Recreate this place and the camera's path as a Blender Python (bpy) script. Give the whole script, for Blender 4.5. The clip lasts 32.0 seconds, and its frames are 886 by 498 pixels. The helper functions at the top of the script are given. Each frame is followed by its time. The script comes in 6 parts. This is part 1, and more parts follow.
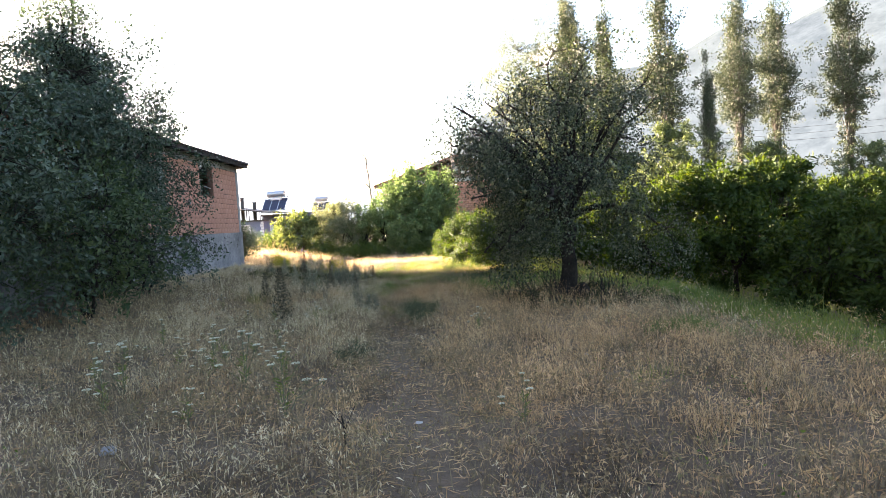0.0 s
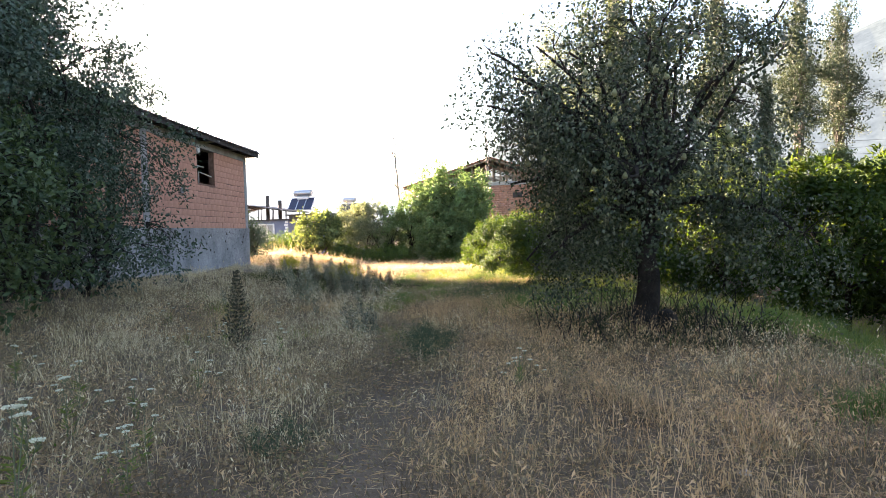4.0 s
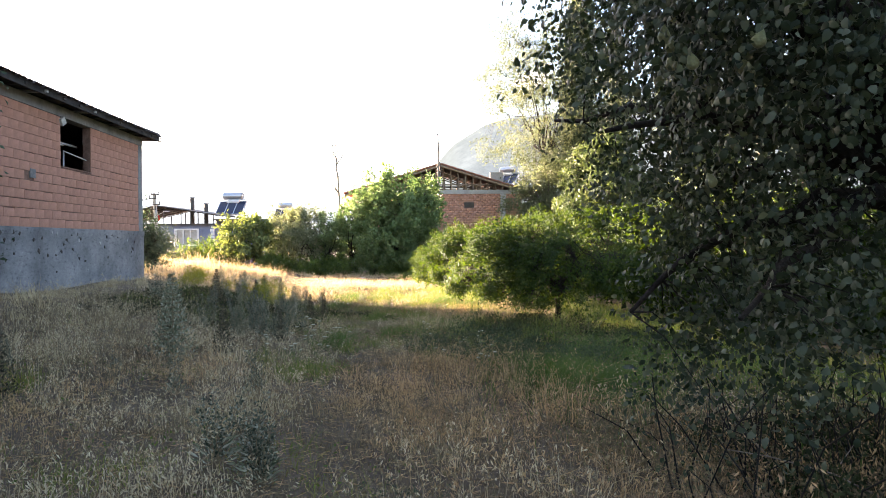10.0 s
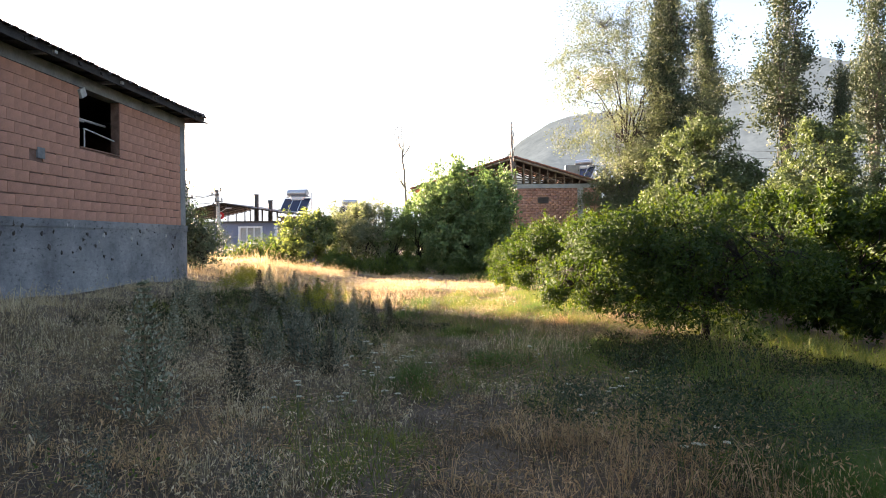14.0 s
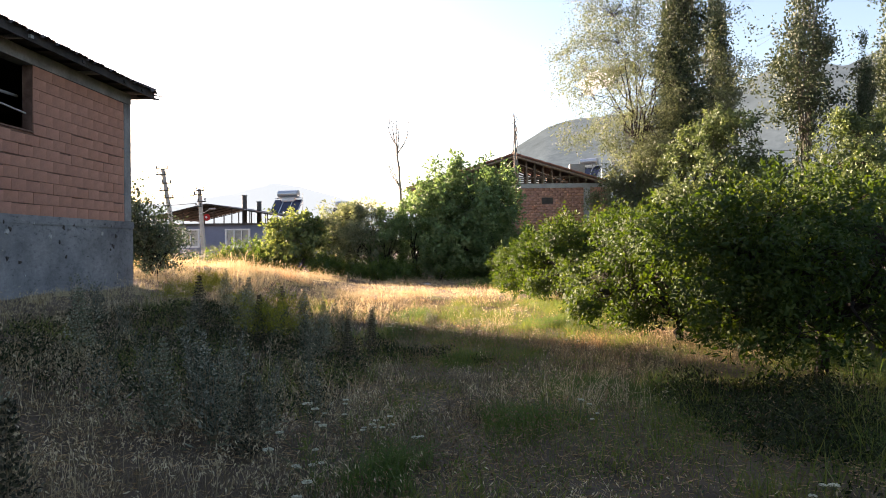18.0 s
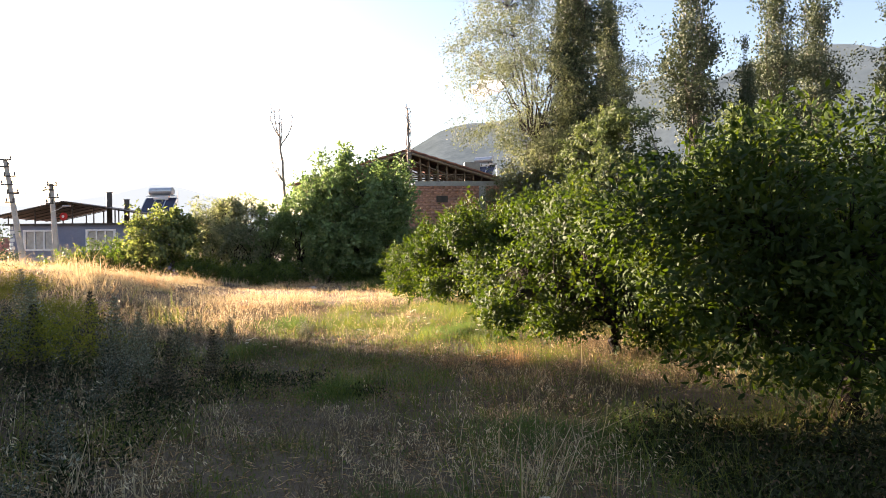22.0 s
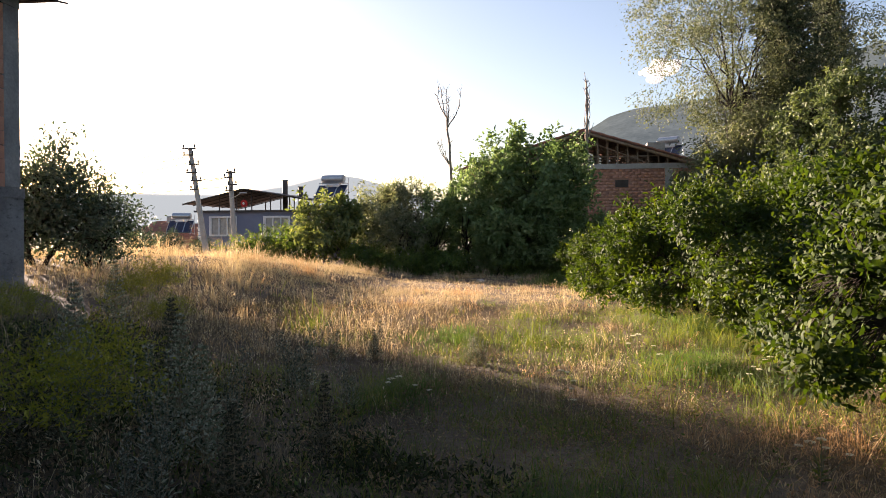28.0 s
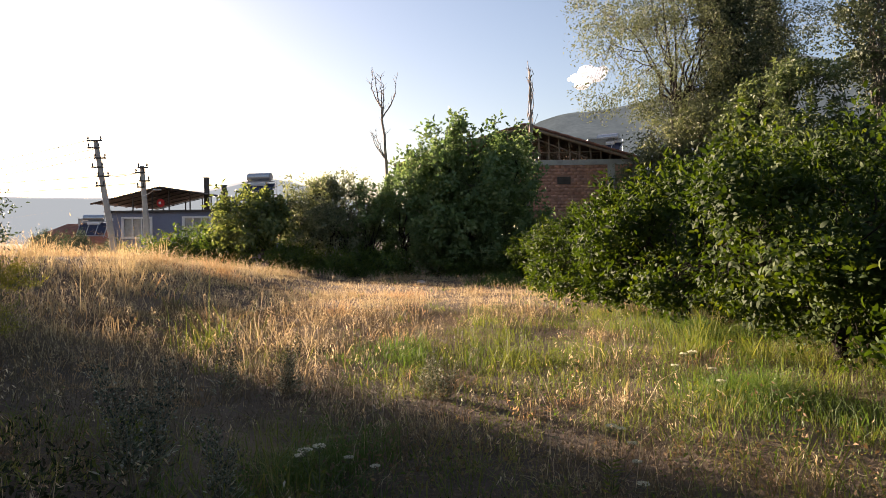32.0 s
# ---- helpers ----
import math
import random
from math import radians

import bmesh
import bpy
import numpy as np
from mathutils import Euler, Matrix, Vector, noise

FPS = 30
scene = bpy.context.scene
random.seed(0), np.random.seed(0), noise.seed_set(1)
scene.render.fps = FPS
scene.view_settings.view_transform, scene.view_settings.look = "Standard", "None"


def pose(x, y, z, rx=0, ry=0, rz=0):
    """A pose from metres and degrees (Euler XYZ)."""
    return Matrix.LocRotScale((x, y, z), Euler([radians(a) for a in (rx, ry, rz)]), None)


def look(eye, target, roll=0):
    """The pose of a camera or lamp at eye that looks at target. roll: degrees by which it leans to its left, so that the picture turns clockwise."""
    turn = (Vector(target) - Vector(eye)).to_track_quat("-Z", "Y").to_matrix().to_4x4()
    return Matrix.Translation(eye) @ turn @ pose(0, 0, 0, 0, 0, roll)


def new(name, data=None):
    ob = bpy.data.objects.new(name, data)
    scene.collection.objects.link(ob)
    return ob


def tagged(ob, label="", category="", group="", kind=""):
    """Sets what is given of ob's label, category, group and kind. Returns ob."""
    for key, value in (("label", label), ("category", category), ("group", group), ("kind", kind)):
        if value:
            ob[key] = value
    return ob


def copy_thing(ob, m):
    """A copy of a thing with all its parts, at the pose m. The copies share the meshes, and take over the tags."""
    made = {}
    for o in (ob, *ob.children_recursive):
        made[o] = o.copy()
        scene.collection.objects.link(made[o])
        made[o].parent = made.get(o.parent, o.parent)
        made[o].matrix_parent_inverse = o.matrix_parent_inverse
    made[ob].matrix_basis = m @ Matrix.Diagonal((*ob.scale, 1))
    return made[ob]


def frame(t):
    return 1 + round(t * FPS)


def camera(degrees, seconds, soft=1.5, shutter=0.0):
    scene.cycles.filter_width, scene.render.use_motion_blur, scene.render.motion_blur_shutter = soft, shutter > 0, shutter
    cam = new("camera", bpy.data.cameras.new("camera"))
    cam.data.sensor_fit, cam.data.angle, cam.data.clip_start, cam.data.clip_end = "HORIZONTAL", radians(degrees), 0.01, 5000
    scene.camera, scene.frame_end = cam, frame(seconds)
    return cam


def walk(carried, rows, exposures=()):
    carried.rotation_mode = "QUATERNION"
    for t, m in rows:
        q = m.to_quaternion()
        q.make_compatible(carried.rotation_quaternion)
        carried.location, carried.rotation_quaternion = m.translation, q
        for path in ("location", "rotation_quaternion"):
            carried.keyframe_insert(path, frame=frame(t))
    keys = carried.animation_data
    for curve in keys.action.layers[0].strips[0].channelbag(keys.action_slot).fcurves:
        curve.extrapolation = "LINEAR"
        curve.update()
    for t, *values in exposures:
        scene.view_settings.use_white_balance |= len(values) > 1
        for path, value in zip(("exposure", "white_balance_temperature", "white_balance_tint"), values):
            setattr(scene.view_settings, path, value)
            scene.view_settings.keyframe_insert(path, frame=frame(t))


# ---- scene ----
cam = camera(66.0, 32.0, soft=0.7)
PATH = [
    (0, (0.323, -3.108, 2.013), (0.36, -1.11, 1.932), -4.0),
    (0.5, (0.39, -2.68, 1.993), (0.428, -0.682, 1.906), -3.9),
    (1, (0.429, -2.302, 1.944), (0.467, -0.305, 1.857), -3.5),
    (1.5, (0.455, -1.853, 1.944), (0.498, 0.146, 1.872), -3.7),
    (2, (0.545, -1.352, 1.921), (0.586, 0.646, 1.84), -3.5),
    (2.5, (0.508, -0.862, 1.876), (0.555, 1.136, 1.803), -3.3),
    (3, (0.487, -0.535, 1.843), (0.531, 1.464, 1.787), -3.2),
    (3.5, (0.468, -0.105, 1.805), (0.436, 1.894, 1.75), -2.7),
    (5.5, (0.379, 2.038, 1.871), (0.329, 4.036, 1.822), -0.8),
    (6, (0.289, 2.409, 1.856), (0.245, 4.408, 1.815), -0.7),
    (6.5, (0.248, 2.834, 1.906), (0.204, 4.833, 1.866), -0.9),
    (7, (0.225, 3.267, 1.9), (0.189, 5.267, 1.86), -0.7),
    (7.5, (0.189, 3.587, 1.877), (0.157, 5.587, 1.85), -0.5),
    (8, (0.187, 3.943, 1.872), (0.164, 5.942, 1.843), -0.5),
    (8.5, (0.133, 4.39, 1.878), (0.157, 6.39, 1.847), -0.1),
    (9, (0.102, 4.762, 1.859), (0.206, 6.759, 1.836), -0.2),
    (9.5, (0.079, 5.274, 1.823), (0.189, 7.271, 1.8), -0.7),
    (10, (0.016, 5.693, 1.794), (0.138, 7.689, 1.771), -0.3),
    (10.5, (0.043, 5.985, 1.766), (0.191, 7.98, 1.755), -0.3),
    (11, (0.058, 6.329, 1.763), (0.207, 8.323, 1.75), -0.3),
    (11.5, (-0.037, 6.844, 1.769), (0.123, 8.838, 1.744), -0.2),
    (12, (-0.147, 7.253, 1.778), (0.017, 9.246, 1.767), -0.2),
    (12.5, (-0.17, 7.727, 1.727), (-0.152, 9.726, 1.703), -0.4),
    (13, (-0.245, 8.199, 1.679), (-0.29, 10.198, 1.648), -0.2),
    (13.5, (-0.331, 8.622, 1.679), (-0.383, 10.622, 1.658), -0.4),
    (14, (-0.381, 9.069, 1.709), (-0.447, 11.068, 1.684), -0.3),
    (14.5, (-0.432, 9.476, 1.704), (-0.501, 11.475, 1.674), -0.4),
    (16.5, (-0.455, 10.97, 1.67), (-0.523, 12.969, 1.658), -0.3),
    (17, (-0.447, 11.342, 1.636), (-0.519, 13.34, 1.615), -0.3),
    (17.5, (-0.447, 11.798, 1.596), (-0.518, 13.797, 1.57), -0.4),
    (18, (-0.495, 12.183, 1.597), (-0.554, 14.182, 1.585), -0.3),
    (18.5, (-0.501, 12.548, 1.622), (-0.559, 14.547, 1.611), -0.4),
    (19, (-0.528, 12.888, 1.613), (-0.581, 14.887, 1.597), -0.3),
    (19.5, (-0.542, 13.242, 1.579), (-0.465, 15.24, 1.567), -0.5),
    (20, (-0.464, 13.584, 1.514), (-0.363, 15.581, 1.497), -0.6),
    (20.5, (-0.466, 13.903, 1.466), (-0.353, 15.899, 1.454), -0.5),
    (21, (-0.43, 14.195, 1.441), (-0.192, 16.181, 1.438), -0.5),
    (21.5, (-0.38, 14.516, 1.424), (-0.134, 16.501, 1.414), -0.8),
    (22, (-0.336, 14.771, 1.414), (-0.084, 16.755, 1.409), -0.6),
    (22.5, (-0.443, 15.017, 1.438), (-0.138, 16.994, 1.435), -0.4),
    (23, (-0.468, 15.315, 1.437), (-0.157, 17.29, 1.436), -0.7),
    (23.5, (-0.395, 15.317, 1.44), (-0.12, 17.297, 1.441), -0.7),
    (24, (-0.463, 15.508, 1.42), (-0.222, 17.493, 1.402), -0.3),
    (24.5, (-0.505, 15.785, 1.405), (-0.28, 17.772, 1.394), -0.2),
    (25, (-0.443, 16.164, 1.415), (-0.376, 18.162, 1.391), -0.5),
    (25.5, (-0.434, 16.613, 1.46), (-0.497, 18.611, 1.429), -0.4),
    (27.5, (-0.495, 17.818, 1.426), (-0.704, 19.807, 1.403), -0.2),
    (28, (-0.628, 18.067, 1.437), (-0.856, 20.053, 1.401), -0.0),
    (28.5, (-0.848, 18.291, 1.462), (-1.070, 20.278, 1.439), -0.1),
    (29, (-0.945, 18.521, 1.464), (-1.164, 20.509, 1.426), -0.4),
    (29.5, (-1.032, 18.844, 1.424), (-1.258, 20.831, 1.387), -0.5),
    (30, (-1.105, 19.285, 1.399), (-1.217, 21.281, 1.356), -0.6),
    (30.5, (-1.027, 19.611, 1.348), (-1.048, 21.610, 1.315), -0.8),
    (31, (-1.003, 20.008, 1.298), (-1.026, 22.008, 1.263), -0.7),
    (31.5, (-0.988, 20.373, 1.248), (-1.000, 22.373, 1.216), -0.6),
    (32, (-1.008, 20.512, 1.207), (-1.042, 22.512, 1.181), -0.4),
]
EXPOSURES = [(t, stops, 7250, 27) for t, stops in ((0, 4.45), (5, 4.45), (8, 4.45), (12, 4.32), (13, 4.25), (14, 3.85), (17, 3.45), (19, 3.35), (21, 3.4), (23, 3.4), (24.5, 3.25), (25.5, 2.95), (28, 2.75), (32, 2.5))]
walk(cam, [(t, look(e, g, r)) for t, e, g, r in PATH], EXPOSURES)

# ---- world and sun ----
SUN_AZ, SUN_EL = 50.0, 8.5   # degrees to the left of +y, above the horizon
sun_from = Vector((-math.sin(radians(SUN_AZ)) * math.cos(radians(SUN_EL)), math.cos(radians(SUN_AZ)) * math.cos(radians(SUN_EL)), math.sin(radians(SUN_EL))))
world = bpy.data.worlds.new("world")
scene.world = world
world.use_nodes = True
wn, wl = world.node_tree.nodes, world.node_tree.links
sky = wn.new("ShaderNodeTexSky")
sky.sky_type, sky.sun_disc = "NISHITA", False
sky.sun_elevation, sky.sun_rotation = radians(SUN_EL), radians(-SUN_AZ)
sky.altitude, sky.air_density, sky.dust_density, sky.ozone_density = 300, 1.0, 1.6, 1.8
wl.new(sky.outputs[0], wn["Background"].inputs[0])
wn["Background"].inputs[1].default_value = 0.05
sun = new("sun", bpy.data.lights.new("sun", "SUN"))
sun.data.energy, sun.data.angle, sun.data.color = 4.6, radians(0.6), (1.0, 0.87, 0.7)
sun.matrix_world = look(sun_from * 100, (0, 0, 0))

# ---- helpers ----
rng = np.random.default_rng(7)


def smooth(a, lo, hi):
    t = np.clip((a - lo) / (hi - lo), 0, 1)
    return t * t * (3 - 2 * t)


def wave(x, y, k, seed):
    """A cheap smooth noise of the plan, about -1 to 1, of period 1 / k."""
    r = np.random.default_rng(seed)
    s = 0
    for i in range(6):
        a, p, f = r.uniform(0, 6.283), r.uniform(0, 6.283), k * r.uniform(0.6, 1.7) * 6.283
        s = s + np.sin((x * math.cos(a) + y * math.sin(a)) * f + p)
    return s / 3.2


def ground_z(x, y):
    x, y = np.asarray(x, float), np.asarray(y, float)
    base = np.interp(y, [-40, -3, 2, 8, 13, 15, 18, 20.3, 30, 40, 47, 60, 200], [0.9, 0.75, 0.6, 0.42, 0.34, 0.2, 0.15, 0.0, -0.03, -0.2, -0.34, -0.4, -0.4])
    rise = np.interp(y, [-40, -5, 5, 19, 27, 33, 38, 44, 54, 70], [0.2, 0.3, 0.4, 0.72, 0.78, 1.06, 1.02, 0.66, 0.25, 0.0])
    lo = np.interp(y, [23, 31], [1.6, 4.5])
    bank = smooth((-x - lo) / np.interp(y, [23, 31], [5.6, 6.0]), 0, 1) * (1 - 0.7 * smooth(-x, 16, 28))
    base = base - smooth(x, 3.0, 11.0) * np.interp(y, [-20, 0, 16, 24, 40, 60], [0.6, 1.25, 1.25, 0.95, 0.5, 0.0])
    near = 1 - smooth(np.hypot(x, y - 20), 60, 120)
    return base + rise * bank + near * (0.035 * wave(x, y, 0.35, 3) + 0.02 * wave(x, y, 1.1, 4))


def gz(x, y):
    return float(ground_z(x, y))


def raw_mesh(name, verts, faces):
    """A mesh from an array of points and an array of triangles or quads."""
    verts, faces = np.asarray(verts, np.float32), np.asarray(faces, np.int32)
    me = bpy.data.meshes.new(name)
    n, k = faces.shape
    me.vertices.add(len(verts)), me.loops.add(n * k), me.polygons.add(n)
    me.vertices.foreach_set("co", verts.ravel())
    me.loops.foreach_set("vertex_index", faces.ravel())
    me.polygons.foreach_set("loop_start", np.arange(0, n * k, k, dtype=np.int32))
    me.update(calc_edges=True)
    return me


def put(name, me, material, parent=None, label=""):
    if isinstance(me, bmesh.types.BMesh):
        bm, me = me, bpy.data.meshes.new(name)
        bm.to_mesh(me)
        bm.free()
    if material and not me.materials:
        me.materials.append(material)
    ob = new(name, me)
    ob.parent = parent
    return tagged(ob, label) if label else ob


part = put


def thing(name, at, label, category, group="", turn=0.0, kind=""):
    ob = new(name)
    ob.empty_display_size = 0.1
    ob.matrix_world = pose(*at, 0, 0, turn)
    return tagged(ob, label, category, group, kind)


def box(bm, x0, x1, y0, y1, z0, z1, m=None):
    vs = [bm.verts.new((x, y, z)) for x in (x0, x1) for y in (y0, y1) for z in (z0, z1)]
    if m is not None:
        for v in vs:
            v.co = m @ v.co
    for f in ((0, 1, 3, 2), (4, 6, 7, 5), (0, 4, 5, 1), (2, 3, 7, 6), (0, 2, 6, 4), (1, 5, 7, 3)):
        bm.faces.new([vs[i] for i in f])
    return vs


def boxes(*dims, bevel=0.0):
    bm = bmesh.new()
    for d in dims:
        box(bm, *d)
    if bevel:
        bmesh.ops.bevel(bm, geom=bm.edges[:], offset=bevel, segments=1, affect="EDGES")
    return bm


def tubes(paths, sides=6):
    """One mesh of tapered tubes; a path is an array of rows x, y, z, radius."""
    V, F, n0 = [], [], 0
    ang = np.arange(sides) * 2 * np.pi / sides
    for p in paths:
        p = np.asarray(p, float)
        c, r = p[:, :3], p[:, 3]
        d = np.gradient(c, axis=0)
        d /= np.linalg.norm(d, axis=1)[:, None] + 1e-9
        ref = np.where(np.abs(d[:, 2:3]) > 0.9, [[1.0, 0, 0]], [[0, 0, 1.0]])
        u = np.cross(d, ref)
        u /= np.linalg.norm(u, axis=1)[:, None] + 1e-9
        w = np.cross(d, u)
        ring = c[:, None] + r[:, None, None] * (np.cos(ang)[None, :, None] * u[:, None] + np.sin(ang)[None, :, None] * w[:, None])
        m = len(p)
        V.append(ring.reshape(-1, 3))
        i, j = np.meshgrid(np.arange(m - 1), np.arange(sides), indexing="ij")
        a, b = i * sides + j, i * sides + (j + 1) % sides
        F.append(np.stack([a, b, b + sides, a + sides], -1).reshape(-1, 4) + n0)
        n0 += m * sides
    return np.concatenate(V), np.concatenate(F)


def unit(v):
    return v / (np.linalg.norm(v, axis=-1, keepdims=True) + 1e-9)


def leaf_mesh(base, way, length, width, r, cup=0.25, broad=0.45, face=None):
    """Leaves of four points and two triangles, folded along the midrib."""
    n = len(base)
    way = unit(way)
    side = unit(np.cross(way, r.normal(size=(n, 3)) * (1.0 if face is None else 0.45) + (0 if face is None else face)))
    up = np.cross(side, way)
    L, W = length[:, None], width[:, None]
    mid = base + way * L * broad
    V = np.stack([base, mid + side * W * 0.5 + up * W * cup, base + way * L - up * L * 0.12, mid - side * W * 0.5 + up * W * cup], 1).reshape(-1, 3)
    k = np.arange(n)[:, None] * 4
    F = np.concatenate([k + np.array([[0, 1, 2]]), k + np.array([[0, 2, 3]])], 0)
    return V, F


def fine_leaf_mesh(base, way, length, width, r, cup=0.2, face=None):
    """Rounded leaves of six points and four triangles, for what is seen from near."""
    n = len(base)
    way = unit(way)
    side = unit(np.cross(way, r.normal(size=(n, 3)) * (1.0 if face is None else 0.45) + (0 if face is None else face)))
    up = np.cross(side, way)
    L, W = length[:, None], width[:, None]
    a, b = base + way * L * 0.3 + up * W * cup, base + way * L * 0.68 + up * W * cup * 0.6
    V = np.stack([base, a + side * W * 0.5, b + side * W * 0.42, base + way * L - up * L * 0.12, b - side * W * 0.42, a - side * W * 0.5], 1).reshape(-1, 3)
    k = np.arange(n)[:, None] * 6
    F = np.concatenate([k + np.array([q]) for q in ([0, 1, 5], [1, 2, 5], [2, 4, 5], [2, 3, 4])], 0)
    return V, F


def join(pieces):
    V, F, n = [], [], 0
    for v, f in pieces:
        V.append(v), F.append(np.asarray(f) + n)
        n += len(v)
    return np.concatenate(V), np.concatenate(F)


# ---- materials ----
def material(name, rough=0.8, metal=0.0):
    m = bpy.data.materials.new(name)
    m.use_nodes = True
    b = m.node_tree.nodes["Principled BSDF"]
    b.inputs["Roughness"].default_value, b.inputs["Metallic"].default_value = rough, metal
    return m, m.node_tree.nodes, m.node_tree.links, b


def ramp(nodes, stops):
    n = nodes.new("ShaderNodeValToRGB")
    e = n.color_ramp.elements
    while len(e) < len(stops):
        e.new(0.5)
    for el, (p, c) in zip(e, stops):
        el.position, el.color = p, (*c, 1)
    return n


def noise_tex(nodes, links, scale, detail=4.0, rough=0.6, coord="Object", stretch=None):
    t = nodes.new("ShaderNodeTexNoise")
    t.inputs["Scale"].default_value, t.inputs["Detail"].default_value, t.inputs["Roughness"].default_value = scale, detail, rough
    c = nodes.new("ShaderNodeTexCoord")
    if stretch:
        mp = nodes.new("ShaderNodeMapping")
        mp.inputs["Scale"].default_value = stretch
        links.new(c.outputs[coord], mp.inputs[0])
        links.new(mp.outputs[0], t.inputs["Vector"])
    else:
        links.new(c.outputs[coord], t.inputs["Vector"])
    return t


def mix(nodes, links, fac, a, b, mode="MIX"):
    n = nodes.new("ShaderNodeMix")
    n.data_type, n.blend_type = "RGBA", mode
    for sock, val in ((n.inputs[0], fac), (n.inputs[6], a), (n.inputs[7], b)):
        if isinstance(val, bpy.types.NodeSocket):
            links.new(val, sock)
        elif isinstance(val, tuple):
            sock.default_value = (*val, 1)
        else:
            sock.default_value = val
    return n.outputs[2]


def bump(nodes, links, bsdf, height, strength, dist=0.02):
    b = nodes.new("ShaderNodeBump")
    b.inputs["Strength"].default_value, b.inputs["Distance"].default_value = strength, dist
    links.new(height, b.inputs["Height"])
    links.new(b.outputs[0], bsdf.inputs["Normal"])


def plaster(name, c0, c1, scale=3.0, fine=40.0, rough=0.9, strength=0.4, dist=0.02):
    """A mottled mineral or painted surface: two colours at a broad scale, grain at a fine one."""
    m, n, l, b = material(name, rough)
    b.inputs["Specular IOR Level"].default_value = 0.2
    big, small = noise_tex(n, l, scale, 5), noise_tex(n, l, fine, 4)
    r = ramp(n, [(0.35, c0), (0.65, c1)])
    l.new(big.outputs[0], r.inputs[0])
    g = ramp(n, [(0.3, (0.72, 0.72, 0.72)), (0.7, (1.0, 1.0, 1.0))])
    l.new(small.outputs[0], g.inputs[0])
    l.new(mix(n, l, 1.0, r.outputs[0], g.outputs[0], "MULTIPLY"), b.inputs["Base Color"])
    bump(n, l, b, small.outputs[0], strength, dist)
    return m


def foliage(name, cols, rough=0.5, through_light=0.35, glow=(1.25, 1.3, 0.6), patch=1.2, clump=0.0):
    """Leaves: colour by island and by a broad patch, light passes through."""
    m, n, l, b = material(name, rough)
    b.inputs["Specular IOR Level"].default_value = 0.22
    g = n.new("ShaderNodeNewGeometry")
    r = ramp(n, [(i / max(1, len(cols) - 1), c) for i, c in enumerate(cols)])
    pick = g.outputs["Random Per Island"]
    if clump:
        # neighbours share their tone: part of the choice follows a broad noise
        t = noise_tex(n, l, clump, 3, 0.65)
        st = n.new("ShaderNodeMapRange")
        st.inputs[1].default_value, st.inputs[2].default_value = 0.3, 0.7
        l.new(t.outputs[0], st.inputs[0])
        mx = n.new("ShaderNodeMix")
        mx.inputs[0].default_value = 0.62
        l.new(pick, mx.inputs[2]), l.new(st.outputs[0], mx.inputs[3])
        pick = mx.outputs[0]
    l.new(pick, r.inputs[0])
    big = noise_tex(n, l, patch, 2)
    v = ramp(n, [(0.3, (0.75, 0.78, 0.7)), (0.7, (1.15, 1.12, 1.0))])
    l.new(big.outputs[0], v.inputs[0])
    col = mix(n, l, 1.0, r.outputs[0], v.outputs[0], "MULTIPLY")
    l.new(col, b.inputs["Base Color"])
    if through_light:
        t = n.new("ShaderNodeBsdfTranslucent")
        l.new(mix(n, l, 1.0, col, glow, "MULTIPLY"), t.inputs[0])
        mx = n.new("ShaderNodeMixShader")
        mx.inputs[0].default_value = through_light
        l.new(b.outputs[0], mx.inputs[1]), l.new(t.outputs[0], mx.inputs[2])
        l.new(mx.outputs[0], n["Material Output"].inputs[0])
    return m


M_DRY = foliage("dry_grass", [(0.15, 0.11, 0.07), (0.36, 0.27, 0.17), (0.5, 0.4, 0.27), (0.62, 0.53, 0.38), (0.38, 0.345, 0.18)], 0.75, 0.3, (1.1, 1.0, 0.76), 0.35, 1.7)
M_REDDRY = foliage("reddish_dry_grass", [(0.22, 0.13, 0.08), (0.44, 0.28, 0.17), (0.58, 0.4, 0.25), (0.66, 0.51, 0.34)], 0.75, 0.32, (1.1, 1.0, 0.74), 0.5, 1.7)
M_WITHER = foliage("withered_herbs", [(0.05, 0.04, 0.028), (0.12, 0.085, 0.055), (0.2, 0.15, 0.1), (0.13, 0.125, 0.07), (0.34, 0.28, 0.2)], 0.8, 0.2, (1.1, 1.0, 0.75), 0.6, 1.4)
M_BROWNHERB = foliage("brown_herbs", [(0.09, 0.06, 0.04), (0.19, 0.125, 0.08), (0.3, 0.21, 0.135), (0.17, 0.15, 0.08), (0.42, 0.32, 0.21)], 0.8, 0.22, (1.1, 1.0, 0.75), 0.6, 1.2)
M_THATCH = foliage("thatch", [(0.06, 0.045, 0.032), (0.13, 0.098, 0.066), (0.21, 0.165, 0.11), (0.34, 0.27, 0.18)], 0.85, 0.15, (1.0, 0.95, 0.8), 0.6, 1.1)
M_GREEN = foliage("green_grass", [(0.05, 0.07, 0.02), (0.1, 0.135, 0.035), (0.185, 0.205, 0.058), (0.32, 0.28, 0.125)], 0.6, 0.38, (1.25, 1.25, 0.6), 0.5, 1.3)
M_LUSH = foliage("lush_grass", [(0.035, 0.07, 0.022), (0.065, 0.115, 0.034), (0.105, 0.16, 0.05), (0.18, 0.21, 0.09)], 0.6, 0.4, (1.2, 1.3, 0.6), 0.7, 1.5)
M_SEED = foliage("seed_heads", [(0.42, 0.32, 0.22), (0.58, 0.48, 0.35), (0.7, 0.62, 0.48)], 0.7, 0.35, (1.1, 1.0, 0.8), 0.5)
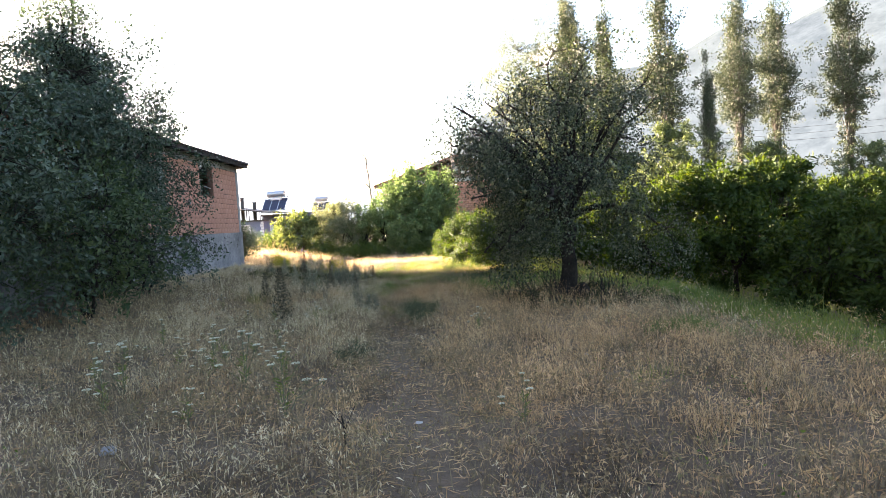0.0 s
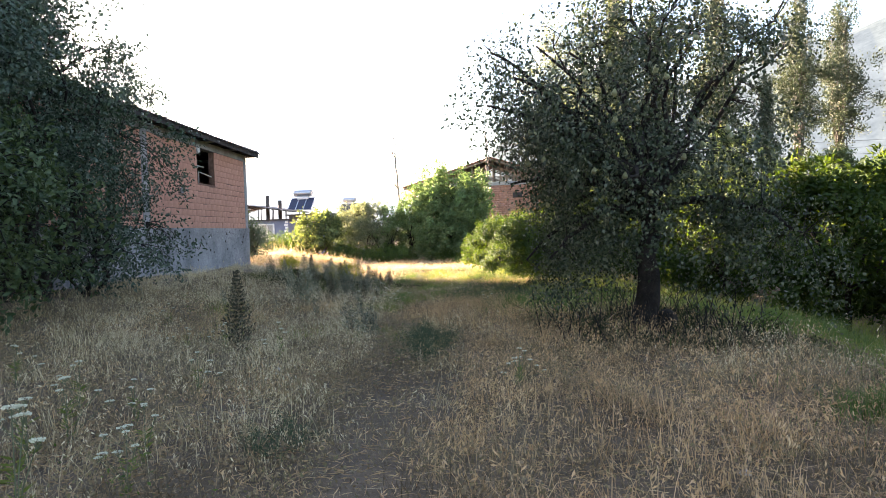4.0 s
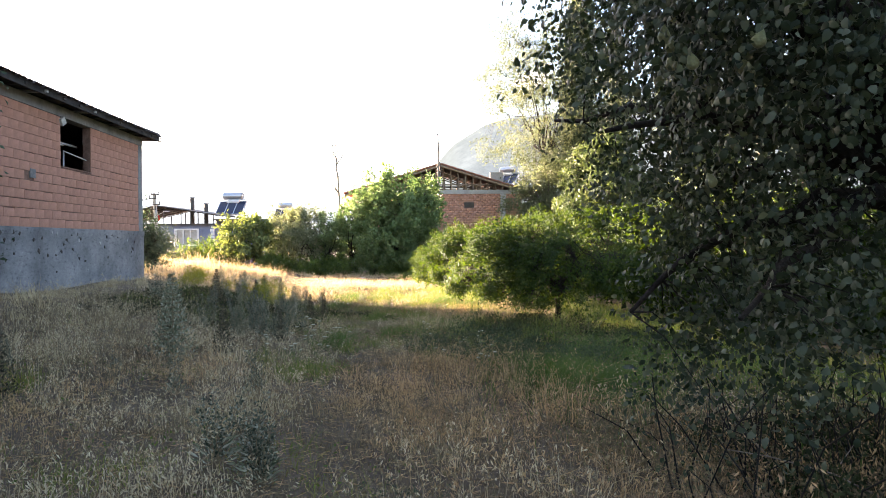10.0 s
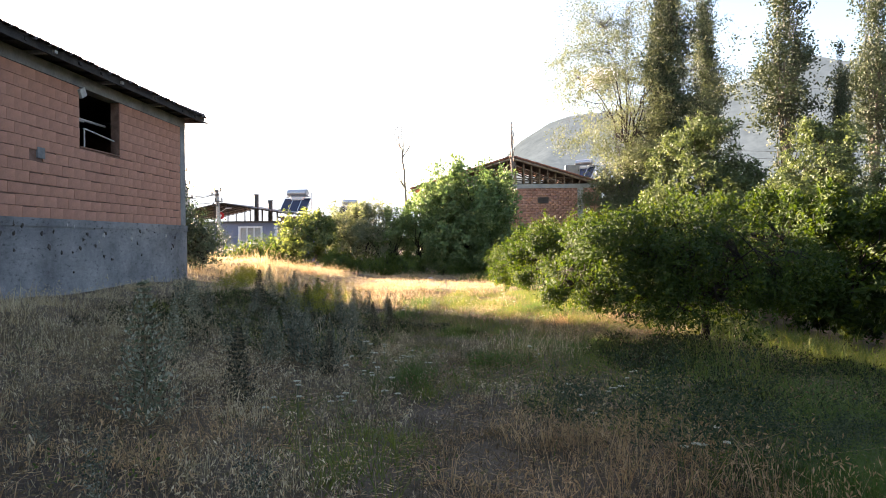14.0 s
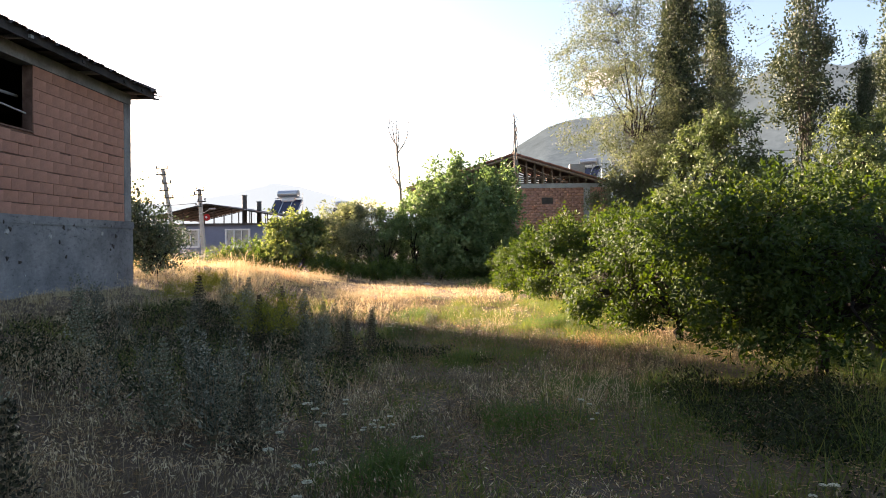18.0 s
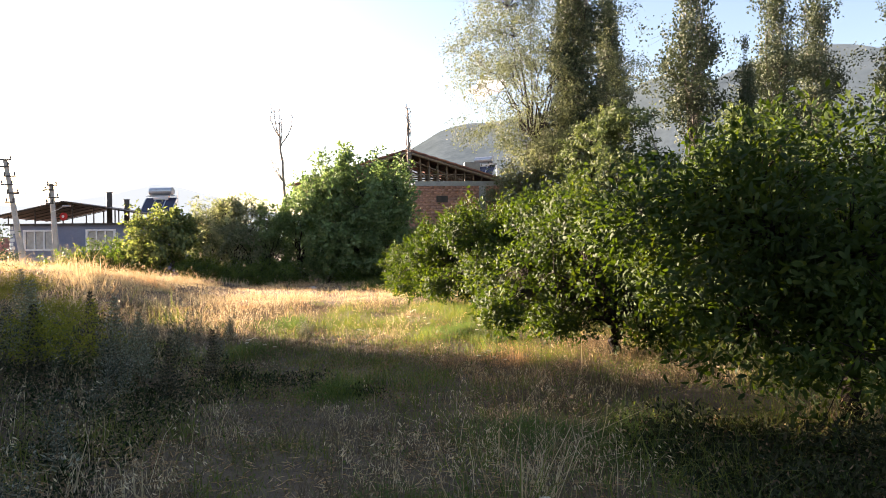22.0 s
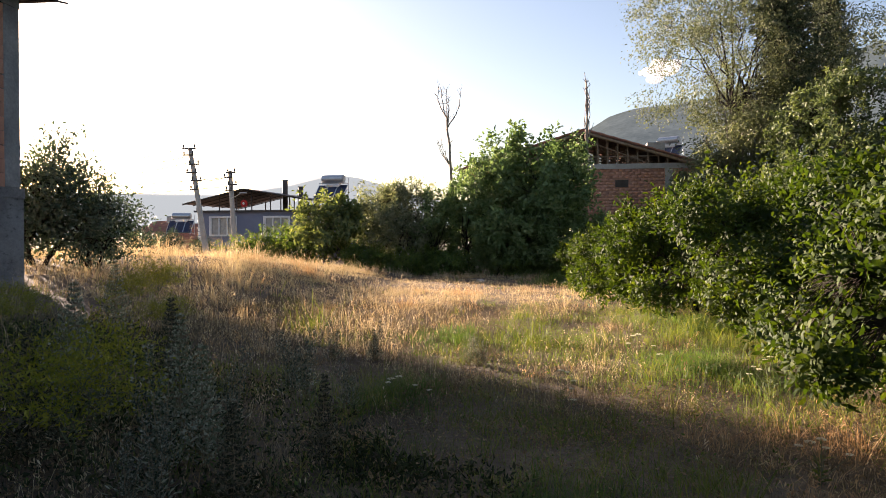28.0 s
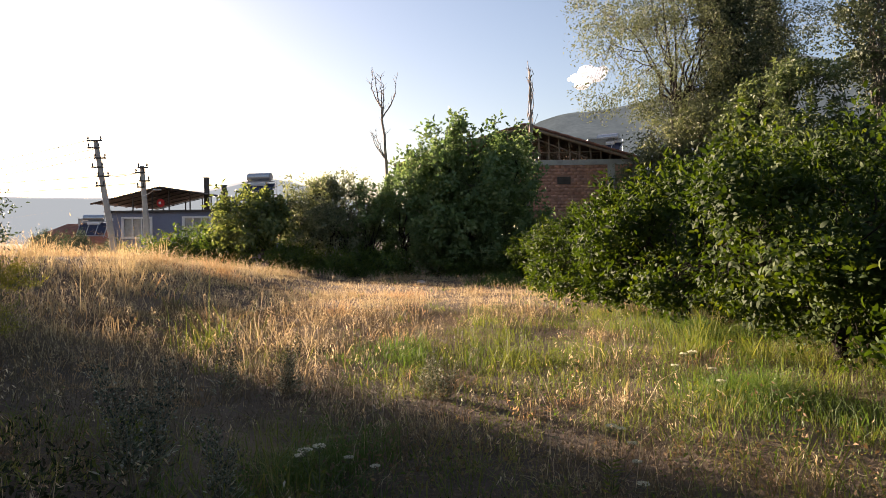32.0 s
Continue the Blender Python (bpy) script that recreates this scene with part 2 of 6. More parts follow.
M_GREY = foliage("grey_herb_leaves", [(0.035, 0.045, 0.03), (0.075, 0.088, 0.065), (0.16, 0.172, 0.14), (0.42, 0.42, 0.38)], 0.7, 0.22, (1.1, 1.15, 0.9), 3.0)
M_SPIKE = foliage("spike_herb_leaves", [(0.09, 0.11, 0.07), (0.17, 0.195, 0.135), (0.3, 0.31, 0.25), (0.46, 0.46, 0.4)], 0.7, 0.2, (1.1, 1.1, 0.8), 3.0)
M_DARKSPIKE = foliage("dark_spike_leaves", [(0.028, 0.028, 0.018), (0.055, 0.05, 0.035), (0.09, 0.09, 0.058), (0.22, 0.2, 0.16)], 0.7, 0.2, (1.1, 1.1, 0.8), 3.0)
M_FIG = foliage("fig_leaves", [(0.07, 0.105, 0.045), (0.13, 0.17, 0.075), (0.2, 0.235, 0.11)], 0.5, 0.38, (1.3, 1.25, 0.6), 1.5)
M_LIME = foliage("shrub_leaves", [(0.16, 0.19, 0.03), (0.25, 0.26, 0.045), (0.33, 0.3, 0.055)], 0.5, 0.4, (1.3, 1.25, 0.5), 2.0)
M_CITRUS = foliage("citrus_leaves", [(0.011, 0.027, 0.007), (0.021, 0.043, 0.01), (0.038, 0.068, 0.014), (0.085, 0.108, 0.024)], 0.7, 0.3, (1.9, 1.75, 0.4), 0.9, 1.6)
M_PEAR = foliage("pear_leaves", [(0.014, 0.024, 0.013), (0.03, 0.043, 0.026), (0.055, 0.07, 0.046), (0.115, 0.13, 0.1)], 0.52, 0.22, (1.3, 1.4, 0.6), 1.0)
M_DARKTREE = foliage("dark_tree_leaves", [(0.025, 0.05, 0.036), (0.05, 0.08, 0.06), (0.085, 0.115, 0.095)], 0.5, 0.2, (1.4, 1.4, 0.7), 0.8)
M_FRESH = foliage("fresh_leaves", [(0.045, 0.085, 0.022), (0.075, 0.125, 0.03), (0.12, 0.16, 0.045)], 0.45, 0.36, (1.5, 1.5, 0.5), 1.0)
M_MULB = foliage("mulberry_leaves", [(0.055, 0.11, 0.048), (0.14, 0.21, 0.092), (0.26, 0.315, 0.165)], 0.42, 0.38, (1.05, 1.12, 0.75), 0.6, 0.8)
M_POPLAR = foliage("poplar_leaves", [(0.036, 0.054, 0.031), (0.06, 0.082, 0.047), (0.092, 0.112, 0.07)], 0.6, 0.12, (1.2, 1.2, 0.7), 0.4)
M_WILLOW = foliage("willow_leaves", [(0.078, 0.098, 0.056), (0.12, 0.142, 0.086), (0.175, 0.192, 0.13)], 0.5, 0.36, (1.15, 1.15, 0.75), 0.3)
M_OLIVE = foliage("olive_leaves", [(0.11, 0.135, 0.085), (0.18, 0.205, 0.14), (0.26, 0.28, 0.21)], 0.5, 0.4, (1.2, 1.2, 0.7), 0.6)
M_BARK = plaster("bark", (0.013, 0.010, 0.008), (0.038, 0.03, 0.024), 6, 45, 0.95, 0.8, 0.03)
M_PALEBARK = plaster("pale_bark", (0.08, 0.07, 0.056), (0.16, 0.145, 0.12), 5, 40, 0.9, 0.6, 0.03)
M_DEADWOOD = plaster("dead_wood", (0.2, 0.16, 0.13), (0.33, 0.28, 0.24), 5, 40, 0.9, 0.5, 0.02)
M_STALK = plaster("dry_stalk", (0.2, 0.15, 0.09), (0.33, 0.26, 0.16), 8, 60, 0.9, 0.3, 0.01)
M_WALNUT = foliage("walnut_leaves", [(0.05, 0.075, 0.036), (0.095, 0.13, 0.062), (0.165, 0.195, 0.1)], 0.5, 0.3, (1.2, 1.2, 0.6), 0.6, 0.8)
M_THICKET = foliage("thicket_leaves", [(0.03, 0.055, 0.027), (0.055, 0.088, 0.042), (0.09, 0.125, 0.064)], 0.55, 0.28, (1.2, 1.25, 0.6), 1.0)
M_WEED = foliage("weed_leaves", [(0.025, 0.045, 0.024), (0.05, 0.075, 0.042), (0.09, 0.115, 0.07)], 0.7, 0.25, (1.2, 1.2, 0.7), 3.0)
# near-black greens: part of the shade is in the leaf colour
M_SHADEHERB = foliage("shade_toned_herb_leaves", [(0.013, 0.019, 0.007), (0.026, 0.036, 0.013), (0.05, 0.062, 0.026), (0.045, 0.036, 0.02)], 0.75, 0.2, (1.2, 1.2, 0.6), 1.0)
M_STEM = plaster("green_stem", (0.1, 0.12, 0.06), (0.17, 0.18, 0.1), 8, 60, 0.8, 0.3, 0.01)
M_PETAL = foliage("white_petals", [(0.5, 0.5, 0.41), (0.62, 0.62, 0.53), (0.7, 0.7, 0.63)], 0.7, 0.3, (1.0, 1.0, 0.9), 6.0)

# soil with straw litter
M_SOIL, n, l, b = material("soil", 0.95)
a1, a2, a3 = noise_tex(n, l, 0.35, 5), noise_tex(n, l, 6, 6, 0.7), noise_tex(n, l, 60, 5, 0.7)
r1 = ramp(n, [(0.3, (0.07, 0.047, 0.03)), (0.5, (0.115, 0.08, 0.05)), (0.7, (0.165, 0.12, 0.075))])
r2 = ramp(n, [(0.35, (0.6, 0.57, 0.5)), (0.7, (1.25, 1.2, 1.1))])
r3 = ramp(n, [(0.3, (0.6, 0.6, 0.6)), (0.7, (1.2, 1.18, 1.1))])
l.new(a1.outputs[0], r1.inputs[0]), l.new(a2.outputs[0], r2.inputs[0]), l.new(a3.outputs[0], r3.inputs[0])
l.new(mix(n, l, 1.0, mix(n, l, 1.0, r1.outputs[0], r2.outputs[0], "MULTIPLY"), r3.outputs[0], "MULTIPLY"), b.inputs["Base Color"])
bump(n, l, b, a2.outputs[0], 0.9, 0.06)

M_CONC = plaster("concrete", (0.15, 0.15, 0.15), (0.29, 0.285, 0.275), 1.4, 30, 0.9, 0.5, 0.02)
M_PLINTH, n, l, b = material("stained_plinth", 0.92)
a1, a2, a3 = noise_tex(n, l, 0.7, 6, 0.7), noise_tex(n, l, 7, 6, 0.75, stretch=(1, 1, 2.2)), noise_tex(n, l, 55, 4, 0.7)
r1 = ramp(n, [(0.34, (0.105, 0.106, 0.11)), (0.5, (0.185, 0.186, 0.19)), (0.66, (0.27, 0.268, 0.265))])
r2 = ramp(n, [(0.33, (0.25, 0.25, 0.27)), (0.43, (0.9, 0.9, 0.9)), (0.6, (1.0, 1.0, 1.0)), (0.72, (1.35, 1.33, 1.3))])
r3 = ramp(n, [(0.3, (0.8, 0.8, 0.8)), (0.7, (1.15, 1.15, 1.13))])
l.new(a1.outputs[0], r1.inputs[0]), l.new(a2.outputs[0], r2.inputs[0]), l.new(a3.outputs[0], r3.inputs[0])
l.new(mix(n, l, 1.0, mix(n, l, 1.0, r1.outputs[0], r2.outputs[0], "MULTIPLY"), r3.outputs[0], "MULTIPLY"), b.inputs["Base Color"])
bump(n, l, b, a2.outputs[0], 0.6, 0.03)
M_PALECONC = plaster("pale_concrete", (0.36, 0.35, 0.33), (0.48, 0.47, 0.44), 1.6, 30, 0.9, 0.4, 0.02)
M_MORTAR2 = plaster("pink_mortar", (0.36, 0.19, 0.14), (0.46, 0.27, 0.2), 5, 50, 0.95, 0.5, 0.02)
# darkened so its tone stands in for shadow in the brick joints
M_MORTAR = plaster("mortar", (0.13, 0.07, 0.052), (0.24, 0.14, 0.105), 5, 50, 0.95, 0.6, 0.02)
M_DARK = plaster("dark_interior", (0.06, 0.05, 0.045), (0.1, 0.085, 0.075), 2, 30, 0.95, 0.3, 0.02)
M_RAFTER = plaster("weathered_timber", (0.15, 0.08, 0.058), (0.27, 0.155, 0.11), 4, 60, 0.9, 0.5, 0.02)
M_EAVE = plaster("dark_eave_timber", (0.03, 0.028, 0.028), (0.075, 0.068, 0.065), 3, 50, 0.9, 0.5, 0.02)
M_TIMBER = plaster("raw_timber", (0.24, 0.17, 0.12), (0.36, 0.27, 0.2), 4, 60, 0.85, 0.4, 0.02)
M_BLUE = plaster("blue_grey_paint", (0.17, 0.19, 0.27), (0.21, 0.235, 0.32), 0.8, 25, 0.8, 0.2, 0.01)
M_WHITE = plaster("white_paint", (0.72, 0.72, 0.72), (0.8, 0.8, 0.79), 2, 40, 0.6, 0.15, 0.01)
M_CURTAIN = plaster("curtain", (0.4, 0.38, 0.35), (0.52, 0.5, 0.46), 3, 30, 0.9, 0.3, 0.02)
M_SHEET = plaster("sheet_roof", (0.16, 0.12, 0.1), (0.25, 0.19, 0.16), 1.5, 20, 0.6, 0.2, 0.01)
M_STEEL = plaster("dark_steel", (0.06, 0.055, 0.05), (0.1, 0.09, 0.085), 4, 40, 0.55, 0.2, 0.01)
M_GALV, n, l, b = material("galvanised_steel", 0.4, 0.9)
a1 = noise_tex(n, l, 12, 4)
r1 = ramp(n, [(0.3, (0.4, 0.41, 0.42)), (0.7, (0.58, 0.59, 0.6))])
l.new(a1.outputs[0], r1.inputs[0]), l.new(r1.outputs[0], b.inputs["Base Color"])
M_PANEL, n, l, b = material("solar_glass", 0.12)
b.inputs["Base Color"].default_value = (0.02, 0.025, 0.05, 1)
M_RED = plaster("red_cloth", (0.45, 0.03, 0.03), (0.55, 0.045, 0.04), 3, 60, 0.8, 0.2, 0.01)
M_REDROOF = plaster("far_tile_roof", (0.22, 0.09, 0.06), (0.33, 0.14, 0.1), 1.5, 12, 0.85, 0.5, 0.05)


def brick_material(name, c0, c1, c2):
    m, n, l, b = material(name, 0.9)
    o = n.new("ShaderNodeObjectInfo")
    g = n.new("ShaderNodeNewGeometry")
    add = n.new("ShaderNodeMath")
    add.operation = "ADD"
    l.new(o.outputs["Random"], add.inputs[0]), l.new(g.outputs["Random Per Island"], add.inputs[1])
    fr = n.new("ShaderNodeMath")
    fr.operation = "FRACT"
    l.new(add.outputs[0], fr.inputs[0])
    r = ramp(n, [(0.0, c0), (0.5, c1), (1.0, c2)])
    l.new(fr.outputs[0], r.inputs[0])
    s1, s2 = noise_tex(n, l, 2.2, 5, 0.6), noise_tex(n, l, 70, 3, 0.6, stretch=(0.3, 0.3, 2.0))
    v1, v2 = ramp(n, [(0.28, (0.55, 0.56, 0.6)), (0.48, (0.95, 0.95, 0.95)), (0.72, (1.2, 1.2, 1.2))]), ramp(n, [(0.3, (0.82, 0.82, 0.82)), (0.7, (1.08, 1.08, 1.08))])
    l.new(s1.outputs[0], v1.inputs[0]), l.new(s2.outputs[0], v2.inputs[0])
    l.new(mix(n, l, 1.0, mix(n, l, 1.0, r.outputs[0], v1.outputs[0], "MULTIPLY"), v2.outputs[0], "MULTIPLY"), b.inputs["Base Color"])
    bump(n, l, b, s2.outputs[0], 0.4, 0.01)
    return m


M_BRICK = brick_material("hollow_brick", (0.375, 0.172, 0.115), (0.42, 0.2, 0.135), (0.39, 0.182, 0.12))
M_BRICK2 = brick_material("red_brick", (0.46, 0.22, 0.15), (0.51, 0.26, 0.185), (0.48, 0.235, 0.165))
M_TILE = brick_material("roof_tile", (0.055, 0.045, 0.042), (0.1, 0.075, 0.066), (0.07, 0.055, 0.05))
M_TILE2 = brick_material("roof_tile_warm", (0.3, 0.12, 0.08), (0.36, 0.16, 0.1), (0.27, 0.12, 0.09))

# hazy hills, far off: mostly air light, painted in as emission
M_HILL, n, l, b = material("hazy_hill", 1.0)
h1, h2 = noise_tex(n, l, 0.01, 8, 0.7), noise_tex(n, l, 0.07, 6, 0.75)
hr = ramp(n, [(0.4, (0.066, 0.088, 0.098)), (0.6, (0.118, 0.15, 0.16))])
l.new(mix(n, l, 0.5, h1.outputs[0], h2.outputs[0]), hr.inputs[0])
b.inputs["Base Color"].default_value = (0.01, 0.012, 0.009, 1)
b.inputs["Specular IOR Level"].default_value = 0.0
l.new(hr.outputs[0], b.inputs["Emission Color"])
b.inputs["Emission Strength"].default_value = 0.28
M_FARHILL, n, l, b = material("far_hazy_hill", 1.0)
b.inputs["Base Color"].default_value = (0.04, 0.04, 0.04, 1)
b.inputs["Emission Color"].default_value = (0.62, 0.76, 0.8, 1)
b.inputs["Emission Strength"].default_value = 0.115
# glow painted into the cloud in place of sunlight on it
M_CLOUD, n, l, b = material("cloud", 1.0)
b.inputs["Base Color"].default_value = (0.9, 0.9, 0.9, 1)
b.inputs["Emission Color"].default_value = (1.0, 0.97, 0.92, 1)
b.inputs["Emission Strength"].default_value = 0.14

# ---- ground: one sheet to the horizon ----
xs = np.concatenate([[-2500, -1200, -600, -300, -150, -90, -60], np.arange(-45, 45.1, 0.5), [60, 90, 150, 300, 600, 1200, 2500]])
ys = np.concatenate([[-2500, -1200, -600, -300, -150, -80, -40], np.arange(-15, 80.1, 0.5), [100, 150, 300, 600, 1200, 2500]])
X, Y = np.meshgrid(xs, ys, indexing="ij")
Z = ground_z(X, Y)
I, J = np.meshgrid(np.arange(len(xs) - 1), np.arange(len(ys) - 1), indexing="ij")
k = I * len(ys) + J
g_me = raw_mesh("ground", np.stack([X, Y, Z], -1).reshape(-1, 3), np.stack([k, k + len(ys), k + len(ys) + 1, k + 1], -1).reshape(-1, 4))
ground = tagged(put("ground", g_me, M_SOIL), "bare brown soil with dry litter under the meadow", "ground", kind="structure")
for p in g_me.polygons:
    p.use_smooth = True


# ---- hills ----
def hill(name, profile, dist, mat, label, depth=500.0, seed=1, rough=0.25):
    """A ridge whose skyline follows rows of azimuth and elevation in degrees, seen from the meadow."""
    az = np.arange(profile[0][0], profile[-1][0] + 0.01, 0.35)
    el = np.interp(az, [p[0] for p in profile], [p[1] for p in profile])
    el = el + rough * 0.5 * wave(az * 0.7, az * 0, 0.3, seed) * np.minimum(1, el / 10)
    rows = 16
    V = []
    for i in range(rows):
        f = i / (rows - 1)
        d = dist + depth * f
        h = (dist + depth) * np.tan(np.radians(el)) * f ** 0.8
        h = h * (1 + (1 - f) * 0.07 * wave(az * 0.5, az * 0 + f * 3, 0.2, seed + 5) * f) - 3 * (1 - f)
        V.append(np.stack([d * np.sin(np.radians(az)), d * np.cos(np.radians(az)) + 20, h], -1))
    V.append(np.stack([(dist + depth + 200) * np.sin(np.radians(az)), (dist + depth + 200) * np.cos(np.radians(az)) + 20, 0 * az - 3], -1))
    V = np.array(V)
    m, c = V.shape[:2]
    I, J = np.meshgrid(np.arange(m - 1), np.arange(c - 1), indexing="ij")
    k = I * c + J
    me = raw_mesh(name, V.reshape(-1, 3), np.stack([k, k + 1, k + c + 1, k + c], -1).reshape(-1, 4))
    for p in me.polygons:
        p.use_smooth = True
    return tagged(put(name, me, mat), label, "hill", kind="structure")


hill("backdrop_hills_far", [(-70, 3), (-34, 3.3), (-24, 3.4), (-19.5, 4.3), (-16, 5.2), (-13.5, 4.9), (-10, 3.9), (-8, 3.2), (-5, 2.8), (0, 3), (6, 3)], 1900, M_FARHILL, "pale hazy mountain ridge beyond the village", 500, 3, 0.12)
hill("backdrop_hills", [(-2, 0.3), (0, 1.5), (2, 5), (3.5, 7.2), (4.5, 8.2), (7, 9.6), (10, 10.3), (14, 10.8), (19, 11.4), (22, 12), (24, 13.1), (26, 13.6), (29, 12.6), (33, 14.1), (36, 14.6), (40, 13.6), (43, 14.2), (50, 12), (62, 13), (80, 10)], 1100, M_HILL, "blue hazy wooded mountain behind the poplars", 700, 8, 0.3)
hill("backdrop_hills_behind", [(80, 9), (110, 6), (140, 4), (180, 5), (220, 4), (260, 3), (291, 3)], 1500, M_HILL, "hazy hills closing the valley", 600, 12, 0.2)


# ---- brick house beside the meadow ----
HX, HY0, HY1, PL, TOP = -8.0, 6.5, 27.4, 2.15, 5.02     # wall plane, ends, plinth and wall top
# depth and near end are unseen, chosen so the house shades the meadow
HW = 14.0
WY0, WY1, WZ0, WZ1 = 22.35, 23.92, 3.59, 4.78
house = thing("brick_house", (HX, HY1, 0), "unfinished house of bare hollow brick on a grey concrete plinth", "house")


def hpart(name, bm, mat, label=""):
    if isinstance(bm, bmesh.types.BMesh):
        bmesh.ops.translate(bm, verts=bm.verts[:], vec=(-HX, -HY1, 0))
    return part(name, bm, mat, house, label)


# plinth: rough concrete, its face uneven
bm = bmesh.new()
ring = lambda o, z: [bm.verts.new((x, y, z)) for x, y in ((HX + o, HY0 - o), (HX + o, HY1 + o), (HX - HW - o, HY1 + o), (HX - HW - o, HY0 - o))]
rings = [ring(0.03, -0.2), ring(0.03, 2.0), ring(0.045, 2.0), ring(0.045, PL), ring(-0.3, PL), ring(-0.3, -0.2)]
for lo, hi in zip(rings, rings[1:] + rings[:1]):
    for i in range(4):
        bm.faces.new((lo[i], lo[(i + 1) % 4], hi[(i + 1) % 4], hi[i]))
bmesh.ops.recalc_face_normals(bm, faces=bm.faces[:])
hpart("plinth", bm, M_PLINTH, "grey concrete plinth, pitted and stained")
# patches of broken render and pits on the plinth
r = np.random.default_rng(11)
for i in range(70):
    y, z, s = r.uniform(15, HY1 - 0.6), 2.05 - 1.0 * r.uniform() ** 1.6, r.uniform(0.015, 0.065)
    bm = bmesh.new()
    a = [(s * r.uniform(0.6, 1.2) * math.cos(q), s * r.choice([0.5, 1.6]) * r.uniform(0.5, 1.3) * math.sin(q)) for q in np.linspace(0, 6.283, 8)[:-1]]
    lo = [bm.verts.new((HX + 0.031, y + u, z + v)) for u, v in a]
    hi = [bm.verts.new((HX + 0.05, y + u * 0.7, z + v * 0.7)) for u, v in a]
    bm.faces.new(hi)
    for j in range(7):
        bm.faces.new((lo[j], lo[(j + 1) % 7], hi[(j + 1) % 7], hi[j]))
    hpart("render_lump", bm, M_PALECONC if i % 4 == 0 else M_DARK)
# columns and ring beam
for y0, y1 in ((HY1 - 0.3, HY1), (18.45, 18.83), (12.3, 12.6), (HY0, HY0 + 0.3)):
    hpart("column", boxes((HX - 0.25, HX + 0.015, y0, y1, PL, WZ1), bevel=0.012), M_CONC, "grey concrete column")
hpart("ring_beam", boxes((HX - 0.25, HX + 0.018, HY0, HY1, WZ1, TOP), (HX - HW, HX - 0.25, HY1 - 0.25, HY1, WZ1, TOP), (HX - HW, HX - 0.25, HY0, HY0 + 0.25, WZ1, TOP), (HX - HW, HX - HW + 0.25, HY0 + 0.25, HY1 - 0.25, WZ1, TOP)), M_CONC, "grey concrete ring beam")
# mortar core with the window through it, and the other walls
hpart("wall_core", boxes((HX - 0.2, HX - 0.02, HY0 + 0.3, WY0, PL, WZ1), (HX - 0.2, HX - 0.02, WY1, HY1 - 0.3, PL, WZ1), (HX - 0.2, HX - 0.02, WY0, WY1, PL, WZ0),
                         (HX - HW, HX - 0.25, HY1 - 0.2, HY1 - 0.02, PL, WZ1), (HX - HW, HX - 0.25, HY0 + 0.02, HY0 + 0.2, PL, WZ1), (HX - HW + 0.02, HX - HW + 0.2, HY0 + 0.2, HY1 - 0.2, PL, WZ1)), M_MORTAR, "recessed mortar, darkened to stand in for joint shade")
hpart("storey_floor", boxes((HX - HW + 0.25, HX - 0.26, HY0 + 0.26, HY1 - 0.26, PL - 0.15, PL)), M_DARK, "dark floor slab inside")
hpart("storey_ceiling", boxes((HX - HW + 0.25, HX - 0.26, HY0 + 0.26, HY1 - 0.26, TOP - 0.12, TOP)), M_DARK, "dark ceiling slab inside")
hpart("partition", boxes((HX - 4.0, HX - 3.85, HY0 + 0.3, HY1 - 0.3, PL, TOP - 0.13)), M_DARK, "dark partition wall inside")
# window: frame bars left in the opening
hpart("window_sill", boxes((HX - 0.2, HX + 0.01, WY0, WY1, WZ0, WZ0 + 0.03)), M_MORTAR, "rough mortar sill")
V, F = tubes([[(HX - 0.08, WY0 + 0.08, WZ0 + 0.03, 0.018), (HX - 0.08, WY0 + 0.08, WZ0 + 0.55, 0.018)], [(HX - 0.08, WY0 + 0.08, WZ0 + 0.55, 0.018), (HX - 0.08, WY0 + 0.28, WZ0 + 0.55, 0.018)],
             [(HX - 0.08, WY0 + 0.3, WZ0 + 0.03, 0.018), (HX - 0.08, WY0 + 0.3, WZ0 + 0.42, 0.018)], [(HX - 0.08, WY0 + 0.3, WZ0 + 0.42, 0.018), (HX - 0.08, WY1 - 0.1, WZ0 + 0.33, 0.018)],
             [(HX - 0.5, WY0 - 0.3, WZ0 + 0.72, 0.03), (HX - 0.5, WY1 + 0.3, WZ0 + 0.72, 0.03)]], 5)
hpart("window_bars", raw_mesh("window_bars", V - np.array([HX, HY1, 0]), F), M_PALECONC, "pale bent metal bars")
bm = boxes((-0.02, 0.06, -0.1, 0.1, -0.09, 0.09), bevel=0.01)
bmesh.ops.rotate(bm, verts=bm.verts[:], matrix=Matrix.Rotation(0.5, 3, "X"))
bmesh.ops.translate(bm, verts=bm.verts[:], vec=(HX, WY0 + 0.06, WZ1 - 0.1))
hpart("broken_block", bm, M_PALECONC, "broken pale block hanging at the lintel")
bm = boxes((HX - 0.04, HX + 0.012, 21.0, 21.22, 3.22, 3.42), bevel=0.006)
hpart("grey_block", bm, M_CONC, "grey block set among the bricks")

# roof: hip of dark clay tiles, rafters under the eave
# hidden ridge, set high so its shade reaches the pear tree and orchard
EV, RZ = 0.3, 2.8
ex0, ex1, ey0, ey1, ez = HX - HW - EV, HX + EV + 0.12, HY0 - EV, HY1 + EV, TOP + 0.06
rx, ry0, ry1, rzz = HX - HW / 2, HY0 + HW / 2 - 0.2, HY1 - HW / 2 + 0.2, ez + RZ
bm = bmesh.new()
